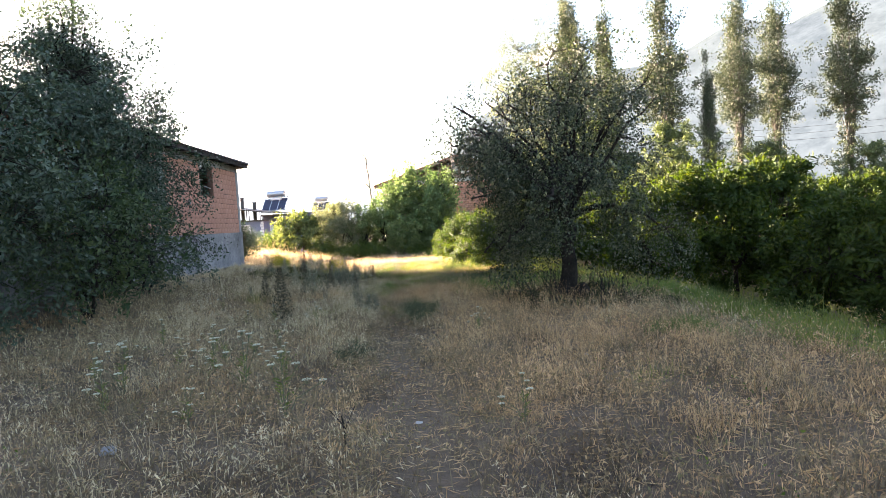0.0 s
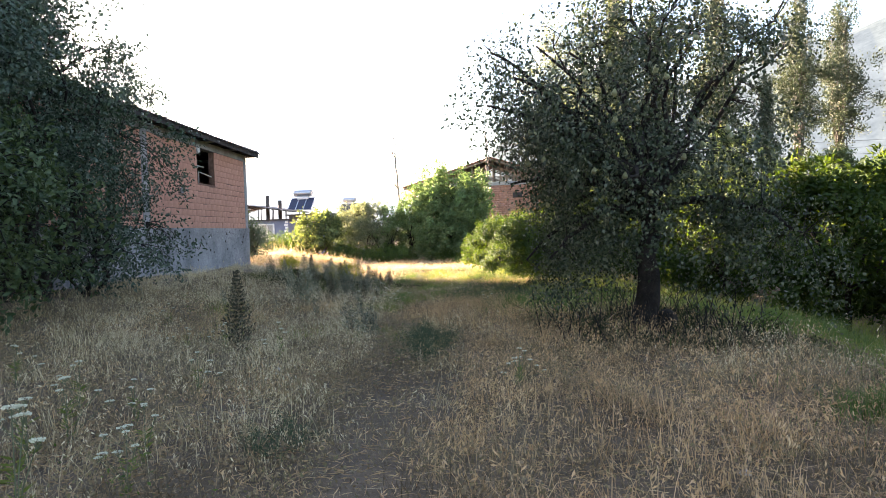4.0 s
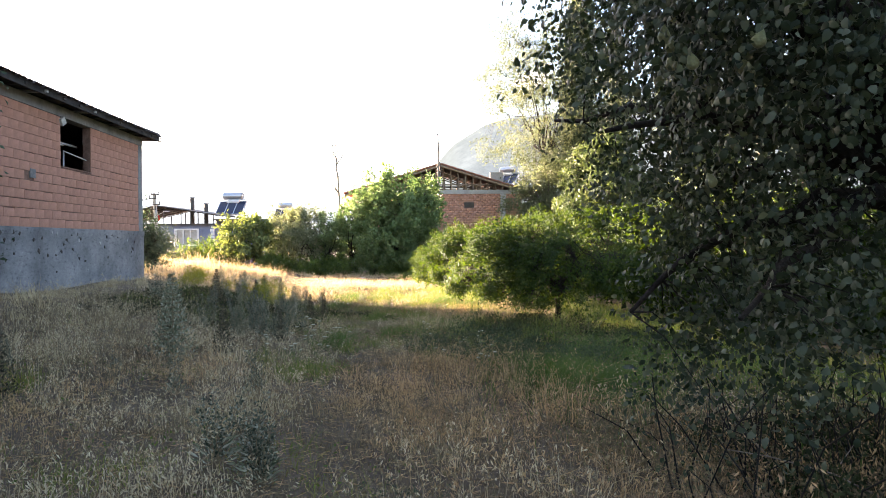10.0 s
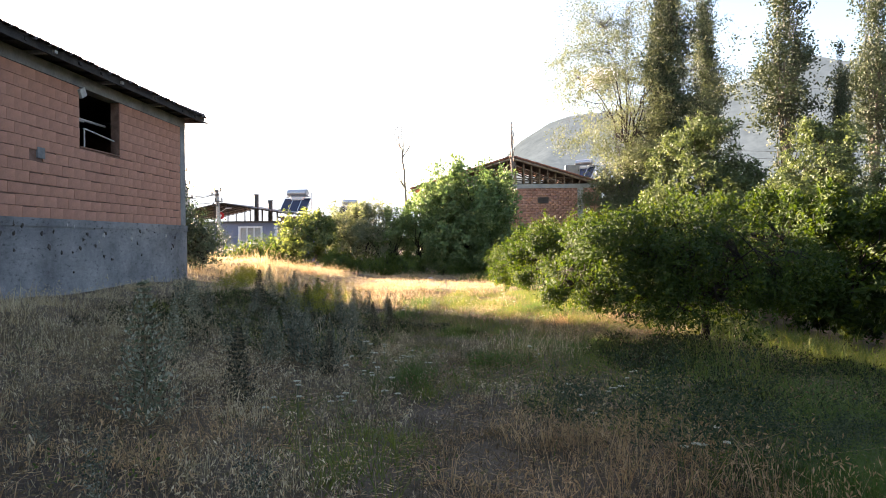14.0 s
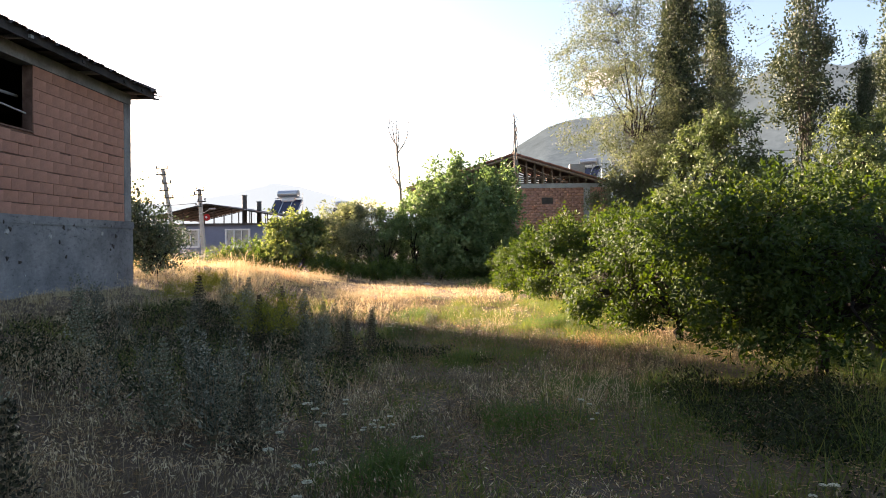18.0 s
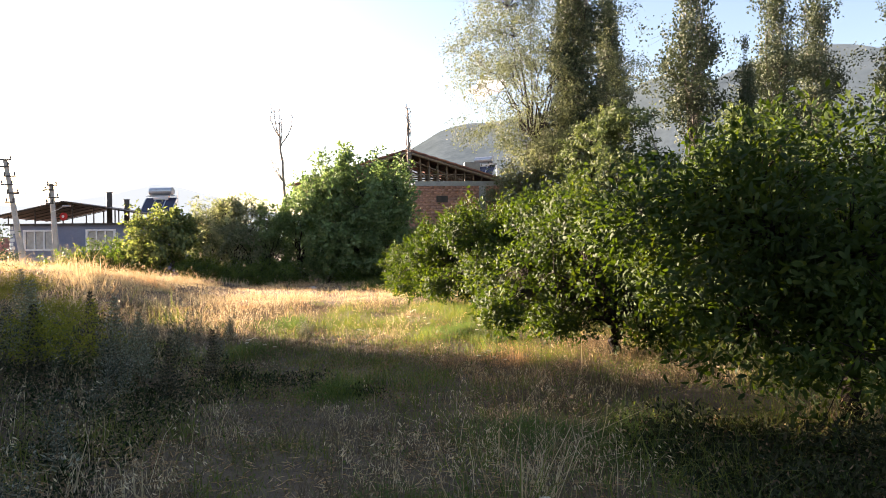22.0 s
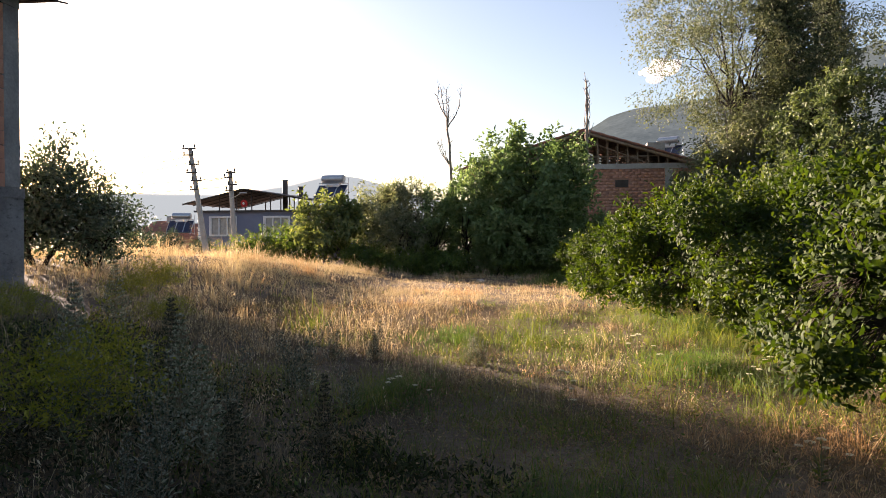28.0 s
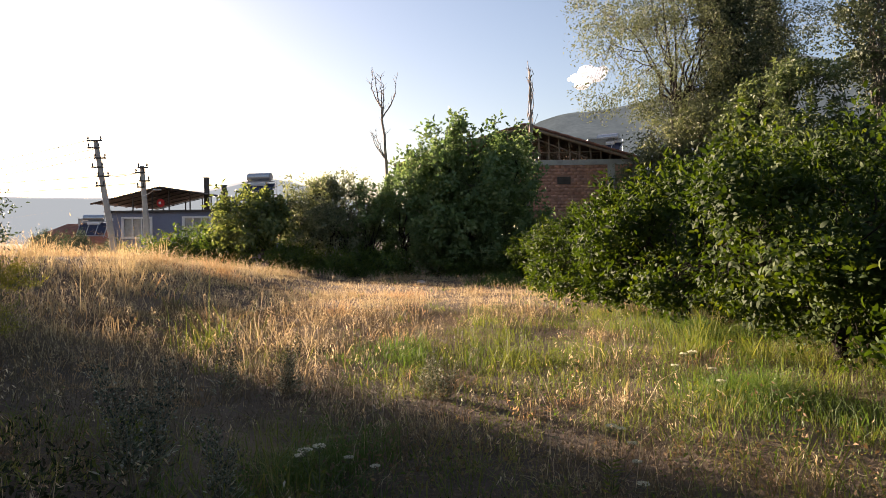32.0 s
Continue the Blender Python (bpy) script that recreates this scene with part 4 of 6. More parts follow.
def cable(p0, p1, sag, name="power_cable"):
    p0, p1 = np.array(p0), np.array(p1)
    f = np.linspace(0, 1, 25)[:, None]
    c = p0 + (p1 - p0) * f
    c[:, 2] -= sag * 4 * f[:, 0] * (1 - f[:, 0])
    V, F = tubes([np.concatenate([c, np.full((25, 1), 0.016)], 1)], 4)
    return tagged(put(name, raw_mesh(name, V, F), M_STEEL), "thin dark overhead power cable", "cable", "power cables")


for z, u in ((6.95, -0.3), (6.5, 0.2), (6.0, -0.2)):
    cable((-21.1 + u, 58.45, z), (-75, 88, z + 0.5), 1.2)
for z, u in ((5.2, 0.2), (4.6, -0.2)):
    cable((-18.9 + u, 59.35, z), (-60, 62, z + 0.6), 0.9)
cable((-19.1, 59.4, 5.2), (-21.0, 58.5, 4.9), 0.1)
for k in range(3):
    cable((16, 75, 9.2 + k * 0.7), (95, 82, 13.0 + k * 0.8), 2.0)


# ---- trees ----
def tree_meshes(seed, height, crown_z, radii, limbs, twigs, leaves, leaf_len, leaf_w, trunk_r, fork, droop=0.2, twig_len=0.45, hollow=0.35, wobble=0.22, lean=(0, 0), flat_leaf=0.45, trunk_bend=0.1, squeeze=0.0, multi=1, fine=False, boughs=(), clumps=0, clump=0.3, inner=0.25, tw=0.012, shoots=0, shoot=1.0, thin_low=1.0, tuck=0.0, ragged=0.05, limb_r=0.62):
    """Trunk-and-branches mesh and a crown of leaves, round the foot of the tree."""
    r = np.random.default_rng(seed)
    rx_, ry_, rz_ = radii
    cen = np.array([lean[0], lean[1], crown_z])
    paths, limb_pts = [], []
    tops = []
    for s in range(multi):
        a = r.uniform(0, 6.283)
        off = np.array([math.cos(a), math.sin(a), 0]) * (0.0 if multi == 1 else trunk_r * 1.6)
        m = 7
        f = np.linspace(0, 1, m)
        end = np.array([lean[0] * 0.4, lean[1] * 0.4, fork]) + off * 4 * (multi > 1)
        c = off + f[:, None] * (end - off)
        c[1:-1, :2] += r.normal(size=(m - 2, 2)) * trunk_bend * trunk_r * 2
        c[0, 2] = -0.25
        rad = trunk_r * (1.0 - 0.35 * f) * (1 + 0.55 * np.exp(-f * 9)) / (1 if multi == 1 else 1.5)
        paths.append(np.c_[c, rad])
        tops.append((c[-1], rad[-1]))
    for i in range(limbs):
        p0, r0 = tops[i % multi]
        a, e = i * 2.4 + r.uniform(-0.4, 0.4), r.uniform(-0.25, 0.95)
        d = np.array([math.cos(a) * math.sqrt(1 - min(0.99, e * e)), math.sin(a) * math.sqrt(1 - min(0.99, e * e)), e])
        tip = cen + d * np.array([rx_, ry_, rz_]) * r.uniform(0.6, 0.85)
        m = 9
        f = np.linspace(0, 1, m)[:, None]
        start = p0 * 1.0 + np.array([0, 0, -r.uniform(0, 0.25) * fork * 0.3])
        ctrl = start + (tip - start) * 0.45 + np.array([0, 0, 0.25 * rz_ * (1 if droop < 0.5 else 1.3)])
        c = (1 - f) ** 2 * start + 2 * f * (1 - f) * ctrl + f ** 2 * tip
        c[1:] += r.normal(size=(m - 1, 3)) * 0.03 * rx_
        rad = (r0 * limb_r * (1 - 0.85 * f[:, 0]) + tw * 0.5)
        paths.append(np.c_[c, rad])
        limb_pts.append(c[2:])
    reach = []
    for bx, by, bz, spread, count in boughs:
        p0, r0 = tops[0]
        tip = np.array([bx, by, bz])
        f = np.linspace(0, 1, 12)[:, None]
        ctrl = p0 + (tip - p0) * 0.5 + np.array([0, 0, 0.55])
        c = (1 - f) ** 2 * p0 + 2 * f * (1 - f) * ctrl + f ** 2 * tip + r.normal(size=(12, 3)) * 0.025
        paths.append(np.c_[c, r0 * 0.6 * (1 - 0.88 * f[:, 0]) + 0.004])
        limb_pts.append(c[3:])
        q = r.uniform(0.4, 1.0, count)
        reach.append(np.stack([np.interp(q, f[:, 0], c[:, j]) for j in range(3)], -1) + np.clip(r.normal(size=(count, 3)), -1.3, 1.3) * spread * np.array([1, 1, 0.9]) - np.array([0, 0, spread * 0.5]))
        if bz < 2.5 and bx < 0:
            reach[-1] = reach[-1][: int(count * thin_low)]
    limbs += len(boughs)
    LP = np.concatenate(limb_pts)
    # twig roots through the crown, denser outside, uneven outline
    d = unit(r.normal(size=(twigs, 3)))
    az, el = np.arctan2(d[:, 1], d[:, 0]), d[:, 2]
    lump = 1 + wobble * (np.sin(az * 3 + seed) * np.cos(el * 4 + seed * 2) + 0.7 * np.sin(az * 7 + seed * 3 + el * 5)) + r.normal(size=twigs) * ragged
    rad = (hollow + (1 - hollow) * r.uniform(0, 1, twigs) ** 0.45) * lump
    P = d * rad[:, None] * np.array([rx_, ry_, rz_])
    if clumps:
        rim = hollow + (1 - hollow) * r.uniform(0, 1, clumps) ** 0.5
        c = d[:clumps] * (rim * lump[:clumps])[:, None] * np.array([rx_, ry_, rz_]) * 0.92
        size = clump * r.uniform(0.7, 1.4, clumps)
        mine = r.integers(0, clumps, twigs)
        lobe = unit(r.normal(size=(twigs, 3)) + 0.5 * d[mine])
        P = c[mine] + lobe * (size[mine] * 1.5 * r.uniform(0.15, 1, twigs) ** 0.5)[:, None] * np.array([1, 1, 0.75])
        k = int(twigs * inner)
        P[:k] = d[:k] * (0.72 * r.uniform(0, 1, k) ** 0.4)[:, None] * np.array([rx_, ry_, rz_])
    if squeeze:
        k = 1 - squeeze * np.clip(P[:, 2:3] / rz_, -0.3, 1)
        P[:, :2] *= k
    P = P + cen
    if reach:
        P = np.concatenate([P] + reach)
        twigs = len(P)
    if tuck:
        # the low boughs on the open side reach out less
        k = 1 - tuck * (1 - smooth(P[:, 2], 2.0, 3.0))
        P[:, 0] = np.where(P[:, 0] < -0.85, -0.85 + (P[:, 0] + 0.85) * k, P[:, 0])
    for i in range(shoots):
        q = unit(r.normal(size=3) + np.array([0, 0, 0.9]))
        p0 = cen + q * np.array([rx_, ry_, rz_]) * 0.85 * (1 - squeeze * max(0.0, q[2]))
        go = unit(q * np.array([0.45, 0.45, 0.3]) + np.array([0, 0, 0.6]) + r.normal(size=3) * 0.15) * shoot * r.uniform(0.5, 1.2)
        P = np.concatenate([P, p0 + np.linspace(0, 1, 7)[:, None] * go + r.normal(size=(7, 3)) * 0.03 * shoot])
    twigs = len(P)
    if clumps:
        lobe = np.concatenate([lobe, unit(P[len(lobe):] - cen)]) if len(P) > len(lobe) else lobe
    else:
        lobe = unit(P - cen)
    low = P[:, 2] < 0.25
    P[low, 2] = 0.25 + r.uniform(0, 0.35, low.sum())
    near = np.argmin(((P[:, None] - LP[None]) ** 2).sum(-1), 1)
    B = LP[near]
    for i in range(0, twigs, 3 if not fine else 2 if twigs > 1800 else 1):
        mid = (B[i] + P[i]) * 0.5 + np.array([0, 0, 0.12 * np.linalg.norm(P[i] - B[i])])
        paths.append(np.array([[*B[i], tw], [*mid, tw * 0.66], [*P[i], tw * 0.33]]))
    out = unit((P - cen) * np.array([1, 1, 0.7]) + r.normal(size=(twigs, 3)) * 0.6 * rx_)
    out[:, 2] -= droop
    out = unit(out)
    k = leaves
    f = r.uniform(0, 1, (twigs, k))
    pos = P[:, None] + out[:, None] * (f[..., None] * twig_len) + r.normal(size=(twigs, k, 3)) * twig_len * 0.16
    pos[..., 2] -= droop * (f ** 2) * twig_len
    way = out[:, None] * 0.6 + r.normal(size=(twigs, k, 3)) * 0.75
    way[..., 2] -= droop * 0.8
    n = twigs * k
    L = leaf_len * r.uniform(0.65, 1.25, n)
    # leaves turn their faces out of the crown and to the light
    face = np.repeat(unit(lobe * 0.8 + unit(P - cen) * 0.4 + np.array([0, 0, 0.35])), k, 0)
    if fine:
        lv = fine_leaf_mesh(pos.reshape(-1, 3), way.reshape(-1, 3), L, L * leaf_w, r, face=face)
    else:
        lv = leaf_mesh(pos.reshape(-1, 3), way.reshape(-1, 3), L, L * leaf_w, r, broad=flat_leaf, face=face)
    V1, F1 = tubes(paths[: multi + limbs], 7)
    V2, F2 = tubes(paths[multi + limbs:], 3)
    return join([(V1, F1), (V2, F2)]), lv


def tree(name, at, label, bark, leafmat, crown_label, category="tree", group="", turn=0.0, **kw):
    (TV, TF), (LV, LF) = tree_meshes(**kw)
    t = thing(name, (*at, gz(*at)), label, category, group, turn)
    me = raw_mesh("trunk", TV, TF)
    me.polygons.foreach_set("use_smooth", np.ones(len(me.polygons), bool))
    part("trunk", me, bark, t)
    part("crown", raw_mesh("crown", LV, LF), leafmat, t, crown_label)
    return t


def again(ob, at, turn, scale=1.0, zscale=1.0, label=""):
    c = copy_thing(ob, pose(*at, gz(*at), 0, 0, turn))
    c.scale = (scale, scale, scale * zscale)
    if label:
        c["label"] = label
    return c


# old pear tree by the path
pear = tree("pear_tree", (2.75, 9.0), "old grey-leaved pear tree with a thick dark trunk", M_BARK, M_PEAR, "dense grey-green small leaves", limb_r=0.4, seed=5, height=5.6, crown_z=3.0, radii=(1.92, 1.95, 1.7), limbs=18, inner=0.15, thin_low=0.45, tuck=0.6, twigs=860, leaves=29, leaf_len=0.046, leaf_w=0.62, trunk_r=0.165, fork=1.5, droop=0.55, twig_len=0.4, hollow=0.3, wobble=0.2, lean=(0.1, 0.0), fine=True, clumps=80, clump=0.27, tw=0.007, boughs=((-1.85, 0.1, 3.6, 0.22, 90), (-1.7, -0.8, 3.1, 0.24, 80), (-1.5, 2.1, 2.3, 0.25, 120), (-1.55, 1.45, 3.15, 0.2, 80), (-1.1, 2.2, 3.2, 0.26, 90), (-1.9, -0.3, 2.9, 0.3, 110), (-0.6, -1.8, 1.8, 0.28, 90), (-1.25, -0.4, 1.0, 0.26, 130), (1.5, -1.0, 1.2, 0.32, 120), (0.6, 2.3, 2.9, 0.3, 90), (-1.4, 0.5, 1.0, 0.26, 140), (-0.8, 1.2, 1.6, 0.28, 130), (-1.6, 0.3, 1.9, 0.28, 130), (-0.1, 1.6, 1.0, 0.28, 120)))
# burl at the trunk's foot
bm = bmesh.new()
bmesh.ops.create_icosphere(bm, subdivisions=3, radius=0.13, matrix=Matrix.Translation((0.22, -0.06, 0.2)))
for v in bm.verts:
    v.co += Vector((1, 1, 1.5)) * 0.03 * noise.noise(v.co * 7)
part("burl", bm, M_BARK, pear, "rough dark burl")
# hanging pears
r = np.random.default_rng(21)
pm = bmesh.new()
bmesh.ops.create_uvsphere(pm, u_segments=10, v_segments=8, radius=0.03)
for v in pm.verts:
    if v.co.z > 0:
        v.co.x *= 1 - v.co.z * 17
        v.co.y *= 1 - v.co.z * 17
        v.co.z *= 1.7
pear_me = bpy.data.meshes.new("pear")
pm.to_mesh(pear_me)
pm.free()
M_PEARSKIN = plaster("pear_skin", (0.16, 0.18, 0.08), (0.24, 0.24, 0.12), 8, 80, 0.5, 0.1, 0.005)
for i in range(46):
    a, q = r.uniform(2.2, 5.2), r.uniform(0.7, 0.97)
    e = r.uniform(-0.75, 0.35)
    c = math.sqrt(1 - e * e)
    f = part("pear", pear_me, M_PEARSKIN, pear)
    f.location = (1.85 * q * c * math.cos(a), 1.85 * q * c * math.sin(a), 2.9 + 1.8 * q * e)
    f.rotation_euler = (r.uniform(-0.3, 0.3), r.uniform(-0.3, 0.3), 0)

# trees against the brick house
dark = tree("plum_tree", (-6.9, 11.6), "tall dark thicket tree against the brick house", M_BARK, M_DARKTREE, "dense dark blue-green leaves", clumps=60, clump=0.42, seed=9, height=6, crown_z=3.3, radii=(2.1, 3.4, 2.7), limbs=14, twigs=1400, leaves=30, leaf_len=0.085, leaf_w=0.5, trunk_r=0.14, fork=1.0, droop=0.2, twig_len=0.5, wobble=0.2, multi=3)
tree("plum_tree", (-6.75, 11.0), "tall wispy dark tree rising over the thicket", M_BARK, M_DARKTREE, "open airy crown of small leaves", clumps=30, clump=0.28, seed=10, height=7, crown_z=5.0, radii=(0.65, 0.7, 1.45), limbs=12, twigs=480, leaves=24, leaf_len=0.07, leaf_w=0.5, trunk_r=0.12, fork=2.6, droop=0.1, twig_len=0.5, wobble=0.3, squeeze=0.35)
tree("plum_tree", (-7.1, 14.4), "dark low branches reaching along the brick wall", M_BARK, M_DARKTREE, "sparse dark leaves on bent boughs", seed=12, height=4, crown_z=2.6, radii=(0.8, 1.8, 2.0), limbs=11, twigs=420, leaves=14, leaf_len=0.07, leaf_w=0.5, trunk_r=0.08, fork=0.8, droop=0.15, twig_len=0.5, wobble=0.35, multi=2)
tree("fig_shrub", (-5.4, 8.3), "mid-green shrub in front of the dark thicket", M_BARK, M_THICKET, "lighter green pointed leaves", "shrub", seed=13, height=2.6, crown_z=1.5, radii=(1.1, 1.4, 1.2), limbs=10, twigs=420, leaves=14, leaf_len=0.1, leaf_w=0.5, trunk_r=0.05, fork=0.4, droop=0.1, twig_len=0.4, wobble=0.3, multi=3)
tree("thicket_shrub", (-6.3, 12.6), "dark shrub with dry twigs at the thicket's edge", M_BARK, M_DARKTREE, "dark leaves", "shrub", seed=14, height=2, crown_z=0.9, radii=(1.3, 2.0, 0.9), limbs=10, twigs=420, leaves=14, leaf_len=0.08, leaf_w=0.5, trunk_r=0.05, fork=0.3, droop=0.2, twig_len=0.4, wobble=0.3, multi=3)
tree("thicket_shrub", (-5.9, 5.4), "dark leafy thicket at the meadow's edge", M_BARK, M_DARKTREE, "dark leaves", "shrub", seed=15, height=3, crown_z=1.9, radii=(1.5, 2.6, 1.9), limbs=12, twigs=800, leaves=26, leaf_len=0.085, leaf_w=0.5, trunk_r=0.07, fork=0.5, droop=0.2, twig_len=0.45, wobble=0.3, multi=3)

# citrus orchard
cit_kw = dict(height=2.3, limbs=14, leaf_len=0.074, leaf_w=0.42, trunk_r=0.075, droop=0.0, twig_len=0.3, hollow=0.55, wobble=0.16, fine=True, clumps=30, clump=0.25, inner=0.14, tw=0.006, shoots=16, shoot=0.4)
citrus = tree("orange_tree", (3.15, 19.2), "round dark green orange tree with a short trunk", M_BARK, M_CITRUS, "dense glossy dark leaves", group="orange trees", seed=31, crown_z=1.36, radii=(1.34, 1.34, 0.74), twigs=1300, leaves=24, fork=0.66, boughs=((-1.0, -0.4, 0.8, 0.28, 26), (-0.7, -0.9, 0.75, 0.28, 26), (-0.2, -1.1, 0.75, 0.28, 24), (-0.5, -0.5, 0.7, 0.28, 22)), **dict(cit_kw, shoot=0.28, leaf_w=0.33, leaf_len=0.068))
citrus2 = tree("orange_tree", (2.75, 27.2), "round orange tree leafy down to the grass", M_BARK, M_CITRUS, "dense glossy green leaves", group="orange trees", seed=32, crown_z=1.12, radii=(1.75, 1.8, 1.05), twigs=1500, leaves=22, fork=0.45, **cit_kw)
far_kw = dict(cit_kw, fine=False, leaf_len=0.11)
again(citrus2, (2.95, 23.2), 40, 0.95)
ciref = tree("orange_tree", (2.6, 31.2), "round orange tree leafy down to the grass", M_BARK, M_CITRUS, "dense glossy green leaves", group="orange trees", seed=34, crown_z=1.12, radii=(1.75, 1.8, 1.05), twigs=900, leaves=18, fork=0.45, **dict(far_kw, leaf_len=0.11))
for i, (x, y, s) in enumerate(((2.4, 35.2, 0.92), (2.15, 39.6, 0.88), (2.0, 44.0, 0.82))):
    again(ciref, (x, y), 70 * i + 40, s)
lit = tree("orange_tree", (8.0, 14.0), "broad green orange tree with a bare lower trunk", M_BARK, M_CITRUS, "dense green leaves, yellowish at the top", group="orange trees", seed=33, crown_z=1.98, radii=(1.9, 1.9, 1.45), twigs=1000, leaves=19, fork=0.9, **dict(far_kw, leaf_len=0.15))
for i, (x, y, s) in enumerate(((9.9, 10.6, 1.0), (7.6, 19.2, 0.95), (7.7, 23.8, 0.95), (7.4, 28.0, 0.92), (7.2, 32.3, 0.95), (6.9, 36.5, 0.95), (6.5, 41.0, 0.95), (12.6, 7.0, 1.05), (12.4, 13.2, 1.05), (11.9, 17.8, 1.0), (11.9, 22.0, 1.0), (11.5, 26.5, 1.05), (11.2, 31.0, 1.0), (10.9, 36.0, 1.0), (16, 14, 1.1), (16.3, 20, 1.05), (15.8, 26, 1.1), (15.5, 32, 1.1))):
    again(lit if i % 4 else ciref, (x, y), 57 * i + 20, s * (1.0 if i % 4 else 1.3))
mid = tree("walnut_tree", (14.0, 51.0), "broad leafy tree behind the orange trees", M_BARK, M_WALNUT, "large grey-green leaves", ragged=0.16, clumps=46, clump=0.62, inner=0.1, shoots=16, shoot=1.4, seed=36, height=9, crown_z=5.4, radii=(3.5, 3.4, 3.5), limbs=16, twigs=1100, leaves=20, leaf_len=0.22, leaf_w=0.5, trunk_r=0.16, fork=1.4, droop=0.2, twig_len=0.6, wobble=0.25)
again(mid, (17.6, 43.6), 100, 0.86)
again(mid, (22.5, 41.0), 200, 0.66)
again(mid, (28.0, 39.0), 310, 0.6)

# hedge of trees at the far side of the meadow
mul = tree("mulberry_tree", (-0.7, 50.5), "tall leafy mulberry tree with loose upper shoots", M_BARK, M_MULB, "large bright green leaves", ragged=0.2, clumps=34, clump=0.4, inner=0.06, shoots=20, shoot=1.6, seed=41, height=7, crown_z=3.1, radii=(2.0, 2.0, 3.0), limbs=18, twigs=640, leaves=15, leaf_len=0.22, leaf_w=0.62, trunk_r=0.14, fork=1.2, droop=-0.1, twig_len=0.62, wobble=0.42, squeeze=0.18, multi=2)
again(mul, (1.15, 51.2), 140, 0.95)
again(mul, (-2.6, 50.6), 200, 0.8, 1.05)
again(mul, (-4.4, 50.9), 250, 0.62)
again(mul, (0.5, 49.3), 30, 0.6, 0.8, "low leafy shrub at the foot of the mulberry trees")
again(mul, (2.7, 49.4), 300, 0.5, 0.8, "low leafy shrub at the foot of the mulberry trees")
again(mul, (-1.8, 49.2), 80, 0.5, 0.9)

ol = tree("olive_tree", (-6.2, 51.0), "grey-green olive tree in the far hedge", M_BARK, M_OLIVE, "grey-green narrow leaves", clumps=30, clump=0.32, shoots=16, shoot=0.9, seed=43, height=4, crown_z=2.4, radii=(1.7, 1.7, 1.9), limbs=12, twigs=620, leaves=16, leaf_len=0.17, leaf_w=0.35, trunk_r=0.1, fork=0.7, droop=0.15, twig_len=0.5, wobble=0.28, squeeze=0.25, multi=2)
again(ol, (-7.9, 52.6), 120, 0.95)
fig = tree("fig_tree", (-10.0, 50.8), "loose yellow-green young tree in the far hedge", M_PALEBARK, M_FIG, "yellow-green broad leaves", clumps=26, clump=0.3, shoots=9, shoot=0.7, seed=44, height=4, crown_z=1.95, radii=(1.6, 1.5, 1.35), limbs=12, twigs=330, leaves=13, leaf_len=0.24, leaf_w=0.55, trunk_r=0.07, fork=0.5, droop=0.1, twig_len=0.6, wobble=0.35, squeeze=0.2, multi=3)
low = tree("hedge_shrub", (-14.4, 53.5), "low bright green shrub below the blue house", M_BARK, M_FRESH, "bright green leaves", "shrub", "hedge shrubs", seed=45, height=1.6, crown_z=0.8, radii=(1.7, 1.2, 0.9), limbs=10, twigs=420, leaves=14, leaf_len=0.15, leaf_w=0.5, trunk_r=0.05, fork=0.25, droop=0.1, twig_len=0.4, wobble=0.3, multi=3)
again(low, (-12.4, 53.4), 90, 1.05, 1.15, "dark green shrub below the blue house")
again(low, (-8.0, 49.8), 250, 0.7)
for i, (x, y, q) in enumerate(((-6.4, 49.8, 0.6), (-5.2, 49.5, 0.66), (-3.9, 49.4, 0.7), (-0.9, 49.0, 0.6), (1.6, 48.9, 0.62))):
    again(low, (x, y), 47 * i, q, 1.0, "low leafy shrub at the foot of the far hedge")
bush = tree("hazel_bush", (-8.95, 30.6), "dark bush with loose shoots at the corner of the brick house", M_BARK, M_DARKTREE, "small dark leaves on thin shoots", "shrub", seed=46, height=2, crown_z=0.72, radii=(0.52, 0.6, 0.66), limbs=14, twigs=420, leaves=16, leaf_len=0.075, leaf_w=0.5, trunk_r=0.05, fork=0.3, droop=-0.1, twig_len=0.4, wobble=0.35, multi=4, clumps=28, clump=0.26, shoots=14, shoot=0.4)
again(bush, (-9.95, 30.3), 100, 1.35, 1.05, "tall dark bush with loose shoots beyond the brick house")
again(bush, (-24.0, 66.0), 10, 1.0)
again(bush, (-31.0, 74.0), 60, 1.4)
again(bush, (-37.0, 80.0), 160, 1.5)

# poplars and the tall willow
pop = tree("poplar_tree", (13.8, 57.4), "tall slender lombardy poplar", M_PALEBARK, M_POPLAR, "dark upright crown", group="poplars", clumps=60, clump=0.5, inner=0.45, ragged=0.2, seed=51, height=22, crown_z=13.8, radii=(1.35, 1.35, 11.0), limbs=34, twigs=900, leaves=20, leaf_len=0.19, leaf_w=0.75, trunk_r=0.18, limb_r=0.35, fork=5.0, droop=-0.5, twig_len=0.9, wobble=0.3, squeeze=0.45, hollow=0.15)
pop2 = tree("poplar_tree", (22.5, 58.7), "tall poplar with gaps in its crown", M_PALEBARK, M_POPLAR, "broken upright crown", group="poplars", clumps=52, clump=0.55, inner=0.45, ragged=0.22, seed=52, height=22, crown_z=14.0, radii=(1.7, 1.7, 10.6), limbs=30, twigs=800, leaves=20, leaf_len=0.19, leaf_w=0.75, trunk_r=0.19, limb_r=0.35, fork=4.0, droop=-0.5, twig_len=1.0, wobble=0.5, squeeze=0.3, hollow=0.15)
